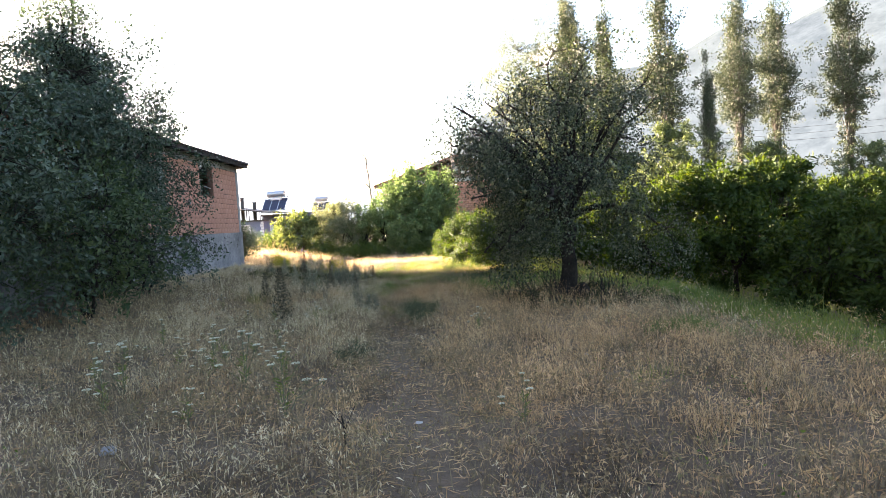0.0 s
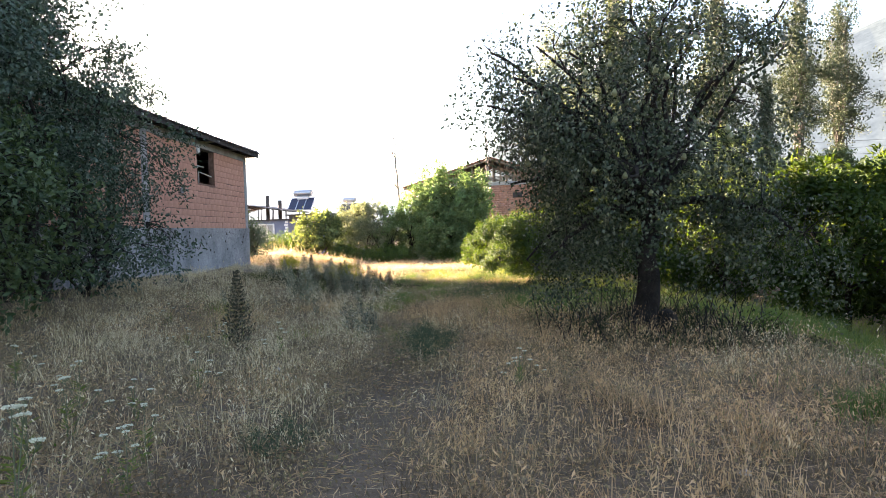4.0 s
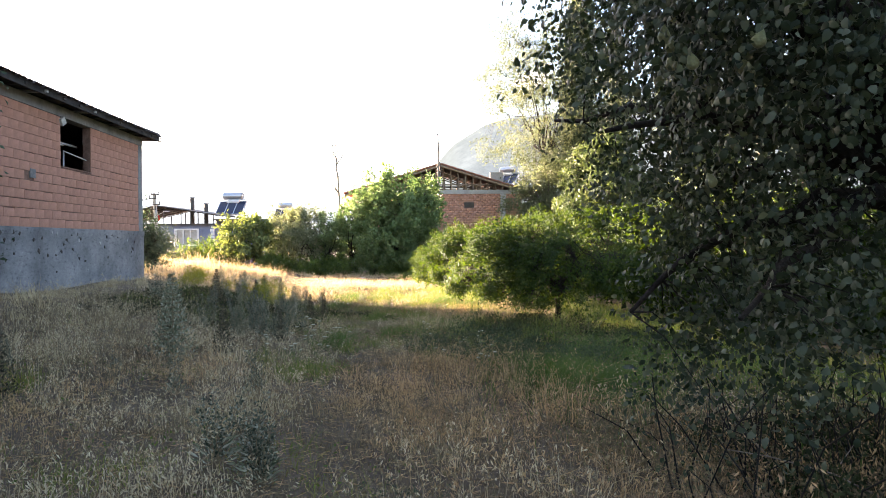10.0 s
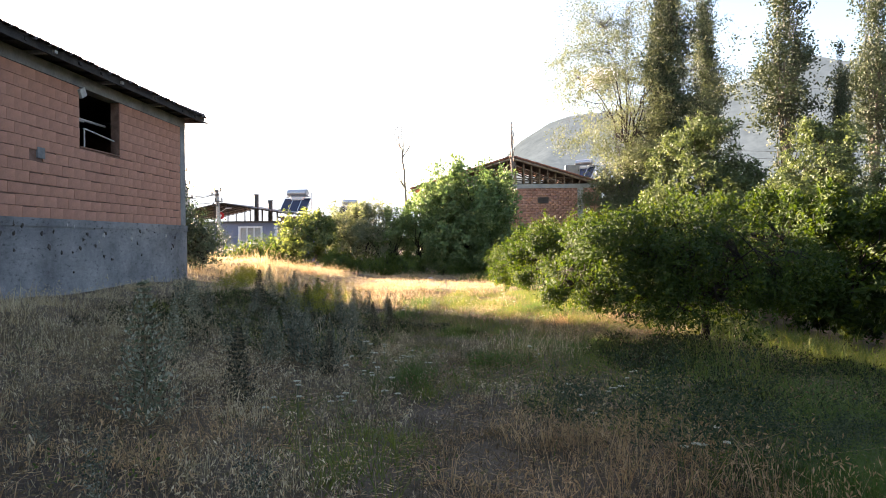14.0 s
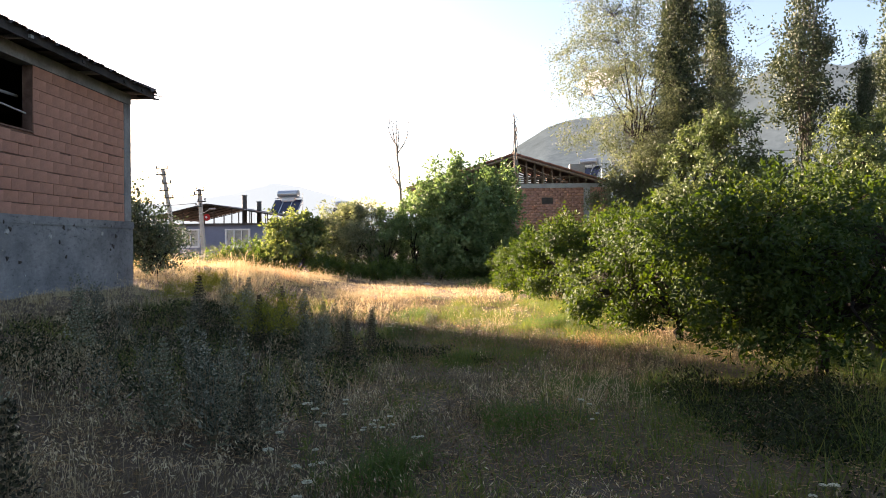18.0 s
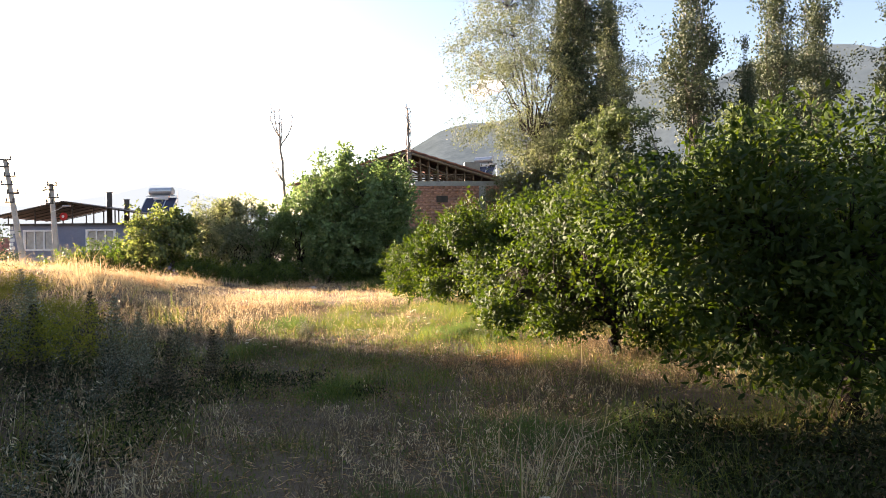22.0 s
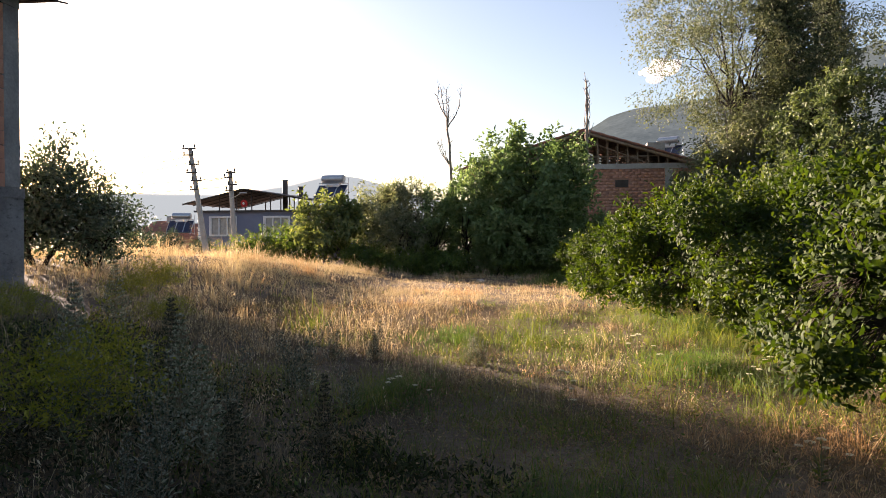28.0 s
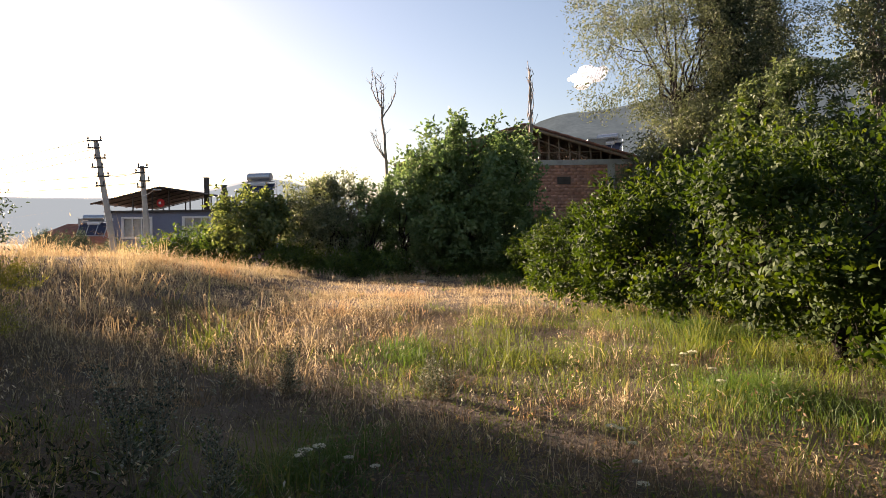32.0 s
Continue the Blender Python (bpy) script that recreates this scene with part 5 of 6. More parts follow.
for i, (x, y, s, q) in enumerate(((30.7, 62.0, 0.95, 1.05), (18.8, 64.5, 0.85, 1.2), (35.4, 64.0, 0.95, 1.05), (26.4, 58.7, 0.5, 1.35), (41.4, 62.0, 1.0, 1.0), (48.0, 60.0, 1.0, 1.0))):
    again(pop2 if i % 2 == 0 else pop, (x, y), 80 * i + 15, s, q)
willow = tree("willow_tree", (11.1, 57.5), "tall pale willow with a loose open crown", M_BARK, M_WILLOW, "pale yellow-green fine leaves", clumps=64, clump=0.8, inner=0.24, limb_r=0.45, seed=55, height=20, crown_z=13.0, radii=(5.2, 4.8, 7.4), limbs=15, twigs=1900, leaves=25, leaf_len=0.16, leaf_w=0.42, trunk_r=0.2, fork=8.5, droop=0.25, twig_len=1.1, wobble=0.3, hollow=0.25)
tree("willow_tree", (10.8, 55.8), "lower leafy willow below the tall one", M_PALEBARK, M_WILLOW, "pale green drooping leaves", clumps=34, clump=0.42, seed=56, height=8, crown_z=5.6, radii=(2.6, 2.6, 4.2), limbs=14, twigs=1150, leaves=20, leaf_len=0.2, leaf_w=0.4, trunk_r=0.2, fork=1.8, droop=0.35, twig_len=0.9, wobble=0.3)


# dead trees behind the hedge
def dead_tree(at, h, seed, label, spread=0.5):
    r = np.random.default_rng(seed)
    f = np.linspace(0, 1, 14)
    c = np.stack([0.12 * np.sin(f * 5 + seed), 0.1 * np.cos(f * 4), f * h - 0.3], -1)
    paths = [np.c_[c, 0.12 * (1 - f) + 0.025]]
    for i in range(44):
        q = r.uniform(0.3, 0.98)
        p0 = np.array([np.interp(q, f, c[:, j]) for j in range(3)])
        a, L = r.uniform(0, 6.283), r.uniform(0.5, 1.6) * (1.25 - q) * 1.7
        d = np.array([math.cos(a) * spread, math.sin(a) * spread, 1.0])
        paths.append(np.array([[*p0, 0.032], [*(p0 + d * L * 0.5 + r.normal(size=3) * 0.08), 0.022], [*(p0 + d * L + r.normal(size=3) * 0.1), 0.012]]))
    V, F = tubes(paths, 5)
    t = thing("dead_tree", (*at, gz(*at)), label, "tree")
    part("trunk", raw_mesh("dead_trunk", V, F), M_DEADWOOD, t)


def forked_dead_tree(at, h, seed, label):
    """A bare stem that forks high up into a broom of upright boughs, with one side bough lower down."""
    r = np.random.default_rng(seed)

    def bough(p0, p1, bow, r0, r1, m=9):
        f = np.linspace(0, 1, m)[:, None]
        c = np.array(p0) + f * (np.array(p1) - np.array(p0)) + np.sin(f * math.pi) * np.array(bow) + r.normal(size=(m, 3)) * 0.02 * (f > 0)
        return np.c_[c, r0 + (r1 - r0) * f[:, 0]]

    def twigs(b, count, length):
        out = []
        for i in range(count):
            p0 = b[r.integers(2, len(b))][:3]
            d = unit(r.normal(size=3) * np.array([0.5, 0.5, 0.25]) + np.array([0, 0, 0.75])) * length * r.uniform(0.4, 1.1)
            out.append(np.array([[*p0, 0.013], [*(p0 + d * 0.5 + r.normal(size=3) * 0.03), 0.009], [*(p0 + d), 0.005]]))
        return out

    fork = np.array([-0.12, 0, h * 0.82])
    stem = bough((0.15, 0, -0.3), fork, (0.1, 0, 0), 0.12, 0.05, 14)
    broom = [bough(fork - np.array([0, 0, 0.1 * i]), fork + np.array([x, y, z]), (x * 0.35, y * 0.3, 0), 0.038, 0.012) for i, (x, y, z) in enumerate(((-0.5, 0.1, h * 0.17), (-0.28, -0.2, h * 0.165), (-0.08, 0.15, h * 0.16), (0.08, -0.25, h * 0.12), (0.62, 0.1, h * 0.15)))]
    side = [bough((0.16, 0, h * 0.55), (-0.45 - 0.12 * i, 0.2 * i - 0.2, h * 0.72 - 0.12 * i), (-0.12, 0, 0.05), 0.03, 0.008) for i in range(3)]
    fine = twigs(stem[8:], 12, 0.55)
    for b in broom:
        fine += twigs(b, 9, 0.5)
    for b in side:
        fine += twigs(b, 8, 0.4)
    t = thing("dead_tree", (*at, gz(*at)), label, "tree")
    part("trunk", raw_mesh("dead_stem", *tubes([stem], 7)), M_DEADWOOD, t)
    for b in broom + side:
        part("bough", raw_mesh("dead_bough", *tubes([b], 5)), M_DEADWOOD, t)
    part("twigs", raw_mesh("dead_twigs", *tubes(fine, 4)), M_DEADWOOD, t)


forked_dead_tree((-4.3, 53.2), 9.6, 3, "bare dead tree forking into thin upright boughs")
dead_tree((2.5, 52.9), 9.9, 4, "bare dead pole-like trunk by the gable house", 0.12)


# ---- meadow ----
def scatter(n, x0, x1, y0, y1, r):
    return r.uniform(x0, x1, n), r.uniform(y0, y1, n)


def track_x(y):
    """The trodden line through the meadow."""
    return np.interp(y, [-4, 0.4, 1.2, 2.2, 3.5, 6, 9, 13, 17, 21], [0.5, 0.3, 0.22, 0.12, -0.03, -0.25, -0.4, -0.5, -0.5, -1.1])


def zone(x, y, x0, x1, y0, y1, soft=0.5):
    """1 inside a stretch of the plan, falling to 0 outside it."""
    return smooth(x, x0 - soft, x0 + soft) * (1 - smooth(x, x1 - soft, x1 + soft)) * smooth(y, y0 - soft, y0 + soft) * (1 - smooth(y, y1 - soft, y1 + soft))


def greenness(x, y):
    g = 0.16 + 0.4 * wave(x, y, 0.22, 31) + 0.3 * wave(x, y, 0.6, 32)
    g = g + 0.9 * smooth(x, 3.2, 5.5) + 0.35 * smooth(x, 0.0, 2.2) * smooth(y, 9, 13) - 0.35 * smooth(-x, 0.8, 3.0)
    g = g + 0.8 * zone(x, y, 1.2, 4.4, 12.2, 18.9) + 0.5 * zone(x, y, 0.0, 2.2, 14.8, 18.0) + 0.55 * zone(x, y, -1.3, -0.4, 12.0, 14.0)
    g = g + 0.5 * zone(x, y, 0.6, 3.0, 23.4, 30.0) + 0.45 * zone(x, y, -1.4, 0.4, 25.5, 30.0) + 0.6 * zone(x, y, -0.6, 0.6, 21.8, 23.6)
    g = g + 0.7 * zone(x, y, -5.5, -1.6, 18.5, 25.0) + 0.45 * zone(x, y, -1.6, 1.2, 19.0, 23.0)
    g = g - 0.9 * zone(x, y, -0.6, 1.5, 10.2, 14.0, 0.3) - 0.7 * zone(x, y, 0.2, 1.8, 21.6, 23.2, 0.3) - 0.85 * zone(x, y, 0.3, 3.8, 3.0, 10.6)
    g = g - 0.5 * (1 - smooth(y, 6, 11)) * (1 - smooth(x, 3, 5)) - 0.3 * smooth(y, 32, 40) * (1 - 0.6 * smooth(x, -1, 1.5))
    return g


def low_zone(x, y):
    """Where the sward is short: the open middle of the meadow."""
    return smooth(x, -3.0, -1.2) * smooth(y, 20, 23) * (1 - smooth(x, 2.5, 4.5)) * (1 - 0.5 * smooth(y, 34, 42))


def blades(x, y, h, w, r, a, lean=0.8, curl=0.7):
    """Bent blades of three triangles, leaning towards the angle a."""
    n = len(x)
    z = ground_z(x, y) - 0.02
    d = np.stack([np.cos(a), np.sin(a)], -1)
    b = r.uniform(0, 6.283, n)
    s = np.stack([np.cos(b), np.sin(b), 0 * b], -1) * (w * 0.5)[:, None]
    l1, l2 = r.uniform(0, lean, n) * h, r.uniform(0, lean + curl, n) * h
    root = np.stack([x, y, z], -1)
    mid_ = root + np.stack([d[:, 0] * l1 * 0.5, d[:, 1] * l1 * 0.5, h * 0.55], -1)
    tip = root + np.stack([d[:, 0] * (l1 + l2), d[:, 1] * (l1 + l2), h * (1 - 0.25 * (l2 / h))], -1)
    V = np.stack([root - s, root + s, mid_ + s * 0.75, mid_ - s * 0.75, tip], 1).reshape(-1, 3)
    k = np.arange(n)[:, None] * 5
    F = np.concatenate([k + np.array([[0, 1, 2]]), k + np.array([[0, 2, 3]]), k + np.array([[3, 2, 4]])], 0)
    return (V, F), tip


def spikes(x, y, h, w, r):
    """Short straight blades of one triangle for the undergrowth."""
    n = len(x)
    z = ground_z(x, y) - 0.01
    b, a, l = r.uniform(0, 6.283, n), r.uniform(0, 6.283, n), r.uniform(0, 1.0, n) * h
    s = np.stack([np.cos(b), np.sin(b), 0 * b], -1) * (w * 0.5)[:, None]
    root = np.stack([x, y, z], -1)
    V = np.stack([root - s, root + s, root + np.stack([np.cos(a) * l, np.sin(a) * l, h], -1)], 1).reshape(-1, 3)
    return V, np.arange(n * 3).reshape(-1, 3)


def cells(x, y, size, seed):
    """Uneven cells of the plan: three random numbers of the cell, and how far inside it a point lies."""
    x, y = x + 0.22 * size * wave(x, y, 0.9 / size, seed), y + 0.22 * size * wave(x, y, 0.9 / size, seed + 1)
    table = np.random.default_rng(seed).uniform(size=(8192, 5))
    gx, gy = np.floor(x / size).astype(int), np.floor(y / size).astype(int)
    d1, d2, best = np.full(len(x), 9e9), np.full(len(x), 9e9), np.zeros(len(x), int)
    for i in (-1, 0, 1):
        for j in (-1, 0, 1):
            key = ((gx + i) * 7919 + (gy + j) * 104729) % 8192
            d = np.hypot((gx + i + table[key, 0]) * size - x, (gy + j + table[key, 1]) * size - y)
            nearer = d < d1
            d2 = np.where(nearer, d1, np.minimum(d2, d))
            best, d1 = np.where(nearer, key, best), np.where(nearer, d, d1)
    return table[best, 2], table[best, 3], table[best, 4], (d2 - d1) / size


def sward(x, y):
    """What grows at a spot: 0 straw, 1 reddish grass, 2 green; its vigour, cover and distance from the edge of its patch."""
    a, h, c, edge = cells(x, y, 0.62, 301)
    a2, h2, c2, _ = cells(x, y, 1.9, 302)
    g = greenness(x, y) + 0.75 * (a - 0.5) + 0.35 * (a2 - 0.5)
    red = 0.26 + 0.75 * zone(x, y, -0.6, 1.6, 10.2, 14.2, 0.3) + 0.45 * zone(x, y, 0.2, 3.6, 0.5, 10.0) + 0.2 * (1 - smooth(y, 2, 5)) + 0.5 * zone(x, y, 0.2, 1.9, 21.4, 23.3, 0.3) + 0.3 * (a2 - 0.5)
    return np.where(g > 0.42, 2, np.where(c2 * 0.5 + h * 0.5 < red, 1, 0)), 0.55 * h + 0.45 * h2, 0.6 * c + 0.4 * c2, edge


def tufted(n_tufts, per, x0, x1, y0, y1, r, spread=0.07):
    """Blades in tussocks: places, each tussock's vigour, what it is, and the way outwards."""
    x, y = scatter(n_tufts, x0, x1, y0, y1, r)
    kind, vig, cover, edge = sward(x, y)
    ok = r.uniform(size=n_tufts) < (0.25 + 0.9 * cover) * (0.4 + 0.6 * smooth(edge, 0.02, 0.22))
    x, y, kind = x[ok], y[ok], np.repeat(kind[ok], per)
    vigour = np.repeat(np.exp(r.normal(size=len(x)) * 0.25) * (0.5 + 1.0 * vig[ok]) * (0.7 + 0.3 * smooth(edge[ok], 0, 0.35)), per)
    x, y = np.repeat(x, per), np.repeat(y, per)
    dx, dy = r.normal(size=len(x)) * spread, r.normal(size=len(y)) * spread
    return x + dx, y + dy, vigour, np.arctan2(dy, dx) + r.normal(size=len(x)) * 0.7, kind


def clear(x, y):
    """True where grass can stand: off the buildings."""
    return ~((x < HX + 0.1) & (x > HX - HW - 0.1) & (y > HY0) & (y < HY1 + 0.1))


def herb_gap(x, y):
    """Near 1 beside the tall herbs, where the grass stays low."""
    s = 0
    for hx, hy, hr in ((-2.3, 8.6, 0.55), (-0.9, 9.7, 0.6), (-2.65, 13.6, 0.5), (-2.2, 16.6, 0.9), (-2.4, 21.6, 1.0), (-3.6, 22.0, 0.9), (-1.4, 2.6, 0.8), (-1.2, 14.4, 0.4), (0.3, 16.3, 0.4)):
        s = s + np.exp(-((x - hx) ** 2 + (y - hy) ** 2) / (hr * hr))
    return np.minimum(s, 1)


def bare_soil(x, y):
    """1 where the soil shows: along the trodden line and in worn spots beside it."""
    s = np.exp(-((x - track_x(y)) / 0.24) ** 2) * (1 - smooth(y, 3.5, 6.0))
    for hx, hy, hr in ((2.3, 1.5, 0.42), (-1.7, 1.3, 0.4), (1.0, 1.2, 0.22), (0.5, 7.6, 0.25), (1.5, 4.4, 0.3)):
        s = s + np.exp(-((x - hx) ** 2 + ((y - hy) / 0.8) ** 2) / (hr * hr))
    return np.clip(s * (0.9 + 0.35 * wave(x, y, 2.2, 49)), 0, 1)


def meadow(name, label, mat, want, regions, seed, seeds=0.0):
    r = np.random.default_rng(seed)
    out, heads = [], []
    for n_tufts, per, x0, x1, y0, y1, h0, h1, w in regions:
        x, y, vig, out_a, kind = tufted(n_tufts, per, x0, x1, y0, y1, r, 0.06 if w < 0.007 else 0.13)
        keep = kind == want
        near = np.abs(x - track_x(y))
        thin = smooth(-wave(x, y, 0.45, 45), 0.15, 0.75)
        keep &= clear(x, y) & (r.uniform(size=len(x)) > 0.62 * thin * (0.45 + 0.55 * smooth(y, 4, 9))) & ((near > 0.3) | (r.uniform(size=len(x)) < 0.3) | (y > 9)) & (r.uniform(size=len(x)) > 0.85 * bare_soil(x, y))
        x, y, near, thin, vig, out_a = x[keep], y[keep], near[keep], thin[keep], vig[keep], out_a[keep]
        tall = r.uniform(size=len(x)) ** 1.7
        h = vig * (h0 + (h1 - h0) * tall) * (0.85 + 0.3 * wave(x, y, 0.3, 40)) * (1 - 0.35 * thin) * np.where((near < 0.4) & (y < 22), 0.6, 1.0)
        h = np.clip(h * (1 - 0.25 * low_zone(x, y)), 0.05, None)
        h = h * (0.9 + 0.35 * zone(x, y, -0.5, 1.6, 10.2, 14.2, 0.3) if want == 1 else 1.0)
        h = h * (1 - 0.5 * herb_gap(x, y))
        h = np.where((near < 0.55) & (y < 22), np.minimum(h, 0.3), h)
        b, tip = blades(x, y, h, w * r.uniform(0.6, 1.5, len(x)), r, out_a)
        out.append(b)
        if seeds:
            pick = (r.uniform(size=len(x)) < seeds * (0.3 + 0.7 * smooth(y, 1.5, 6)) * (1 + 0.8 * smooth(y, 19, 23)) * (0.35 + 1.3 * smooth(wave(x, y, 0.5, 47), -0.45, 0.5)) * (1 - 0.2 * low_zone(x, y))) & (tall > 0.3)
            m = 9
            t = np.repeat(tip[pick], m, 0)
            down = np.tile(np.linspace(0, 1, m), pick.sum())
            t = t + r.normal(size=t.shape) * 0.013 * (0.5 + down[:, None]) - np.array([0, 0, 0.1]) * down[:, None]
            L = r.uniform(0.018, 0.034, len(t)) * (1 + w * 45)
            way = r.normal(size=t.shape) * 0.4 + np.array([0, 0, -0.8])
            heads.append(leaf_mesh(t, way, L, L * 0.27, r))
    V, F = join(out)
    ob = tagged(put(name, raw_mesh(name, V, F), mat), label, "grass", kind="stuff")
    if heads:
        V, F = join(heads)
        tagged(put("seed_heads", raw_mesh("seed_heads", V, F), M_SEED), "pale drooping seed heads of wild oats", "grass", kind="stuff")
    return ob


# regions: tufts, blades each, x and y range, heights, blade width
near_dry = [(7400, 15, -6.5, 6.0, -2.2, 12, 0.06, 0.3, 0.0044), (7000, 15, -7.5, 6.0, 12, 26, 0.07, 0.32, 0.005), (5200, 10, -9, 6, 26, 38, 0.08, 0.36, 0.008),
            (6800, 10, -24, 9, 36, 54, 0.06, 0.26, 0.010), (1600, 8, -40, -16, 50, 72, 0.2, 0.7, 0.02), (500, 9, -12, 3, 46.6, 48.6, 0.15, 0.5, 0.012), (3200, 9, -17, -6.5, 29.5, 46, 0.2, 0.65, 0.01)]
meadow("dry_grass", "sun-bleached dry grass of the meadow", M_DRY, 0, near_dry, 61, 0.08)
meadow("reddish_grass", "reddish-tan dry brome grass in patches", M_REDDRY, 1, [(int(a * 1.25), int(b * 1.7), *q) for a, b, *q in near_dry], 60)
near_green = [(5500, 14, -6.5, 6.5, -2, 14, 0.08, 0.4, 0.0055), (7500, 15, -6, 7, 12, 28, 0.1, 0.45, 0.0055), (4500, 9, 4, 14, -1, 24, 0.15, 0.5, 0.009),
              (4200, 9, -7, 7, 27, 40, 0.12, 0.5, 0.01), (3200, 8, -10, 10, 38, 52, 0.15, 0.6, 0.014)]
meadow("green_grass", "fresh green grass growing in patches", M_GREEN, 2, near_green, 62)

# lush green grass in hollows and under the orchard
r = np.random.default_rng(166)
out = []
for cx, cy, rx0, ry0, n, h0, h1, w in ((1.75, 12.2, 0.75, 1.5, 9000, 0.12, 0.42, 0.0045), (2.7, 14.6, 1.1, 1.7, 8000, 0.12, 0.42, 0.005), (5.2, 11.0, 2.0, 3.2, 9000, 0.15, 0.45, 0.008), (2.2, 17.3, 1.2, 0.9, 6000, 0.08, 0.28, 0.004), (3.4, 4.9, 0.8, 0.6, 3200, 0.08, 0.28, 0.0045), (-0.85, 16.3, 0.5, 0.7, 2600, 0.1, 0.32, 0.005), (1.2, 19.3, 1.3, 1.1, 6500, 0.08, 0.26, 0.004), (0.0, 17.7, 1.1, 0.8, 4000, 0.08, 0.24, 0.004), (-0.5, 21.5, 0.9, 0.7, 3000, 0.08, 0.24, 0.005),
                                           (-1.75, 23.9, 0.6, 0.7, 2600, 0.1, 0.3, 0.005), (1.3, 25.6, 1.0, 1.4, 3600, 0.1, 0.3, 0.007), (-1.5, 27.6, 0.9, 1.0, 2400, 0.08, 0.26, 0.008), (2.2, 29.5, 0.9, 1.6, 2400, 0.1, 0.3, 0.009), (0.4, 42.5, 0.9, 1.6, 1500, 0.2, 0.6, 0.014), (5.6, 21.5, 1.6, 3.0, 4000, 0.12, 0.4, 0.009)):
    q, d = r.uniform(0, 6.283, n), np.abs(r.normal(size=n)) * 0.62
    x, y = cx + rx0 * d * np.cos(q), cy + ry0 * d * np.sin(q)
    ok = (wave(x, y, 0.9, 52) > -0.45) & (np.abs(x - track_x(y)) > 0.2)
    x, y = x[ok], y[ok]
    h = (h0 + (h1 - h0) * r.uniform(size=len(x))) * (0.85 + 0.3 * wave(x, y, 0.8, 53))
    out.append(blades(x, y, np.clip(h, 0.05, None), w * r.uniform(0.6, 1.4, len(x)), r, r.uniform(0, 6.283, len(x)), 0.5, 0.7)[0])
V, F = join(out)
tagged(put("lush_grass", raw_mesh("lush_grass", V, F), M_LUSH), "lush fresh green grass in hollows of the meadow", "grass", kind="stuff")

# undergrowth: a dense layer of short blades
for uname, ulabel, umat, un, want in (("short_dry_grass", "matted brown thatch under the taller stalks", M_THATCH, 330000, False), ("short_green_grass", "dense short green grass under the taller stalks", M_GREEN, 210000, True)):
    r = np.random.default_rng(66 + want)
    x, y = r.uniform(-6, 6, un), r.uniform(-2.2, 33, un)
    kind, vig, cover, edge = sward(x, y)
    bare = smooth(-wave(x, y, 0.45, 45), 0.35, 0.9)
    ok = clear(x, y) & ((kind == 2) == want) & (r.uniform(size=un) > 0.4 * bare) & (r.uniform(size=un) > 0.92 * bare_soil(x, y))
    x, y = x[ok], y[ok]
    V, F = spikes(x, y, r.uniform(0.04, 0.2, len(x)) * (0.9 + 0.4 * wave(x, y, 0.7, 48)), r.uniform(0.003, 0.008, len(x)), r)
    tagged(put(uname, raw_mesh(uname, V, F), umat), ulabel, "grass", kind="stuff")


def drooping_heads(name, label, mat, kinds, regions, seed, size):
    """Thin stalks that hang their spikelets to one side."""
    r = np.random.default_rng(seed)
    stalks, heads = [], []
    for n, x0, x1, y0, y1, w in regions:
        x, y = scatter(n, x0, x1, y0, y1, r)
        kind, vig, cover, edge = sward(x, y)
        ok = clear(x, y) & np.isin(kind, kinds) & (r.uniform(size=n) < 0.25 + cover) & (r.uniform(size=n) > 0.9 * bare_soil(x, y)) & (np.abs(x - track_x(y)) > 0.3) & (r.uniform(size=n) < 0.15 + 1.2 * smooth(wave(x, y, 0.55, 47), -0.5, 0.45))
        x, y, vig = x[ok], y[ok], vig[ok]
        n = len(x)
        h = (0.14 + 0.4 * r.uniform(size=n) ** 1.3) * (0.6 + 0.7 * vig) * (1 - 0.35 * herb_gap(x, y))
        h = np.where((np.abs(x - track_x(y)) < 0.5) & (y < 22), np.minimum(h, 0.3), h)
        a = r.uniform(0, 6.283, n)
        b, tip = blades(x, y, h, np.full(n, w), r, a, 0.5, 0.6)
        stalks.append(b)
        m = 7
        f = np.tile(np.linspace(0, 1, m), n)
        root = np.repeat(np.stack([x, y, ground_z(x, y)], -1), m, 0)
        top, d = np.repeat(tip, m, 0), np.repeat(np.stack([np.cos(a), np.sin(a), 0 * a], -1), m, 0)
        H = np.repeat(h, m)[:, None]
        pos = top + (root - top) * (0.45 * f[:, None]) * r.uniform(0.7, 1.1, (n * m, 1)) + d * (0.05 * H) + r.normal(size=top.shape) * 0.012
        L = size * r.uniform(0.65, 1.3, n * m) * (1 + w * 60)
        way = d * 0.5 + r.normal(size=top.shape) * 0.35 + np.array([0, 0, -0.75])
        heads.append(leaf_mesh(pos, way, L, L * 0.27, r, 0.15, 0.4))
    V, F = join(stalks + heads)
    tagged(put(name, raw_mesh(name, V, F), mat), label, "grass", kind="stuff")


drooping_heads("wild_oats", "wild oats with pale hanging spikelets", M_SEED, (0,), ((12000, -5.5, 4.5, -1.6, 14, 0.0022), (6500, -4.5, 0.6, 8, 18.5, 0.0024), (7000, -6.0, 4.0, 14, 27, 0.003), (2500, -11, 3, 27, 40, 0.006)), 161, 0.025)
drooping_heads("brome_grass", "reddish brome grass with heavy brown heads", M_REDDRY, (1,), ((24000, -5.0, 4.5, -1.6, 14, 0.0022), (9000, -5.5, 4.0, 14, 27, 0.003), (3000, -11, 3, 27, 40, 0.006)), 162, 0.028)

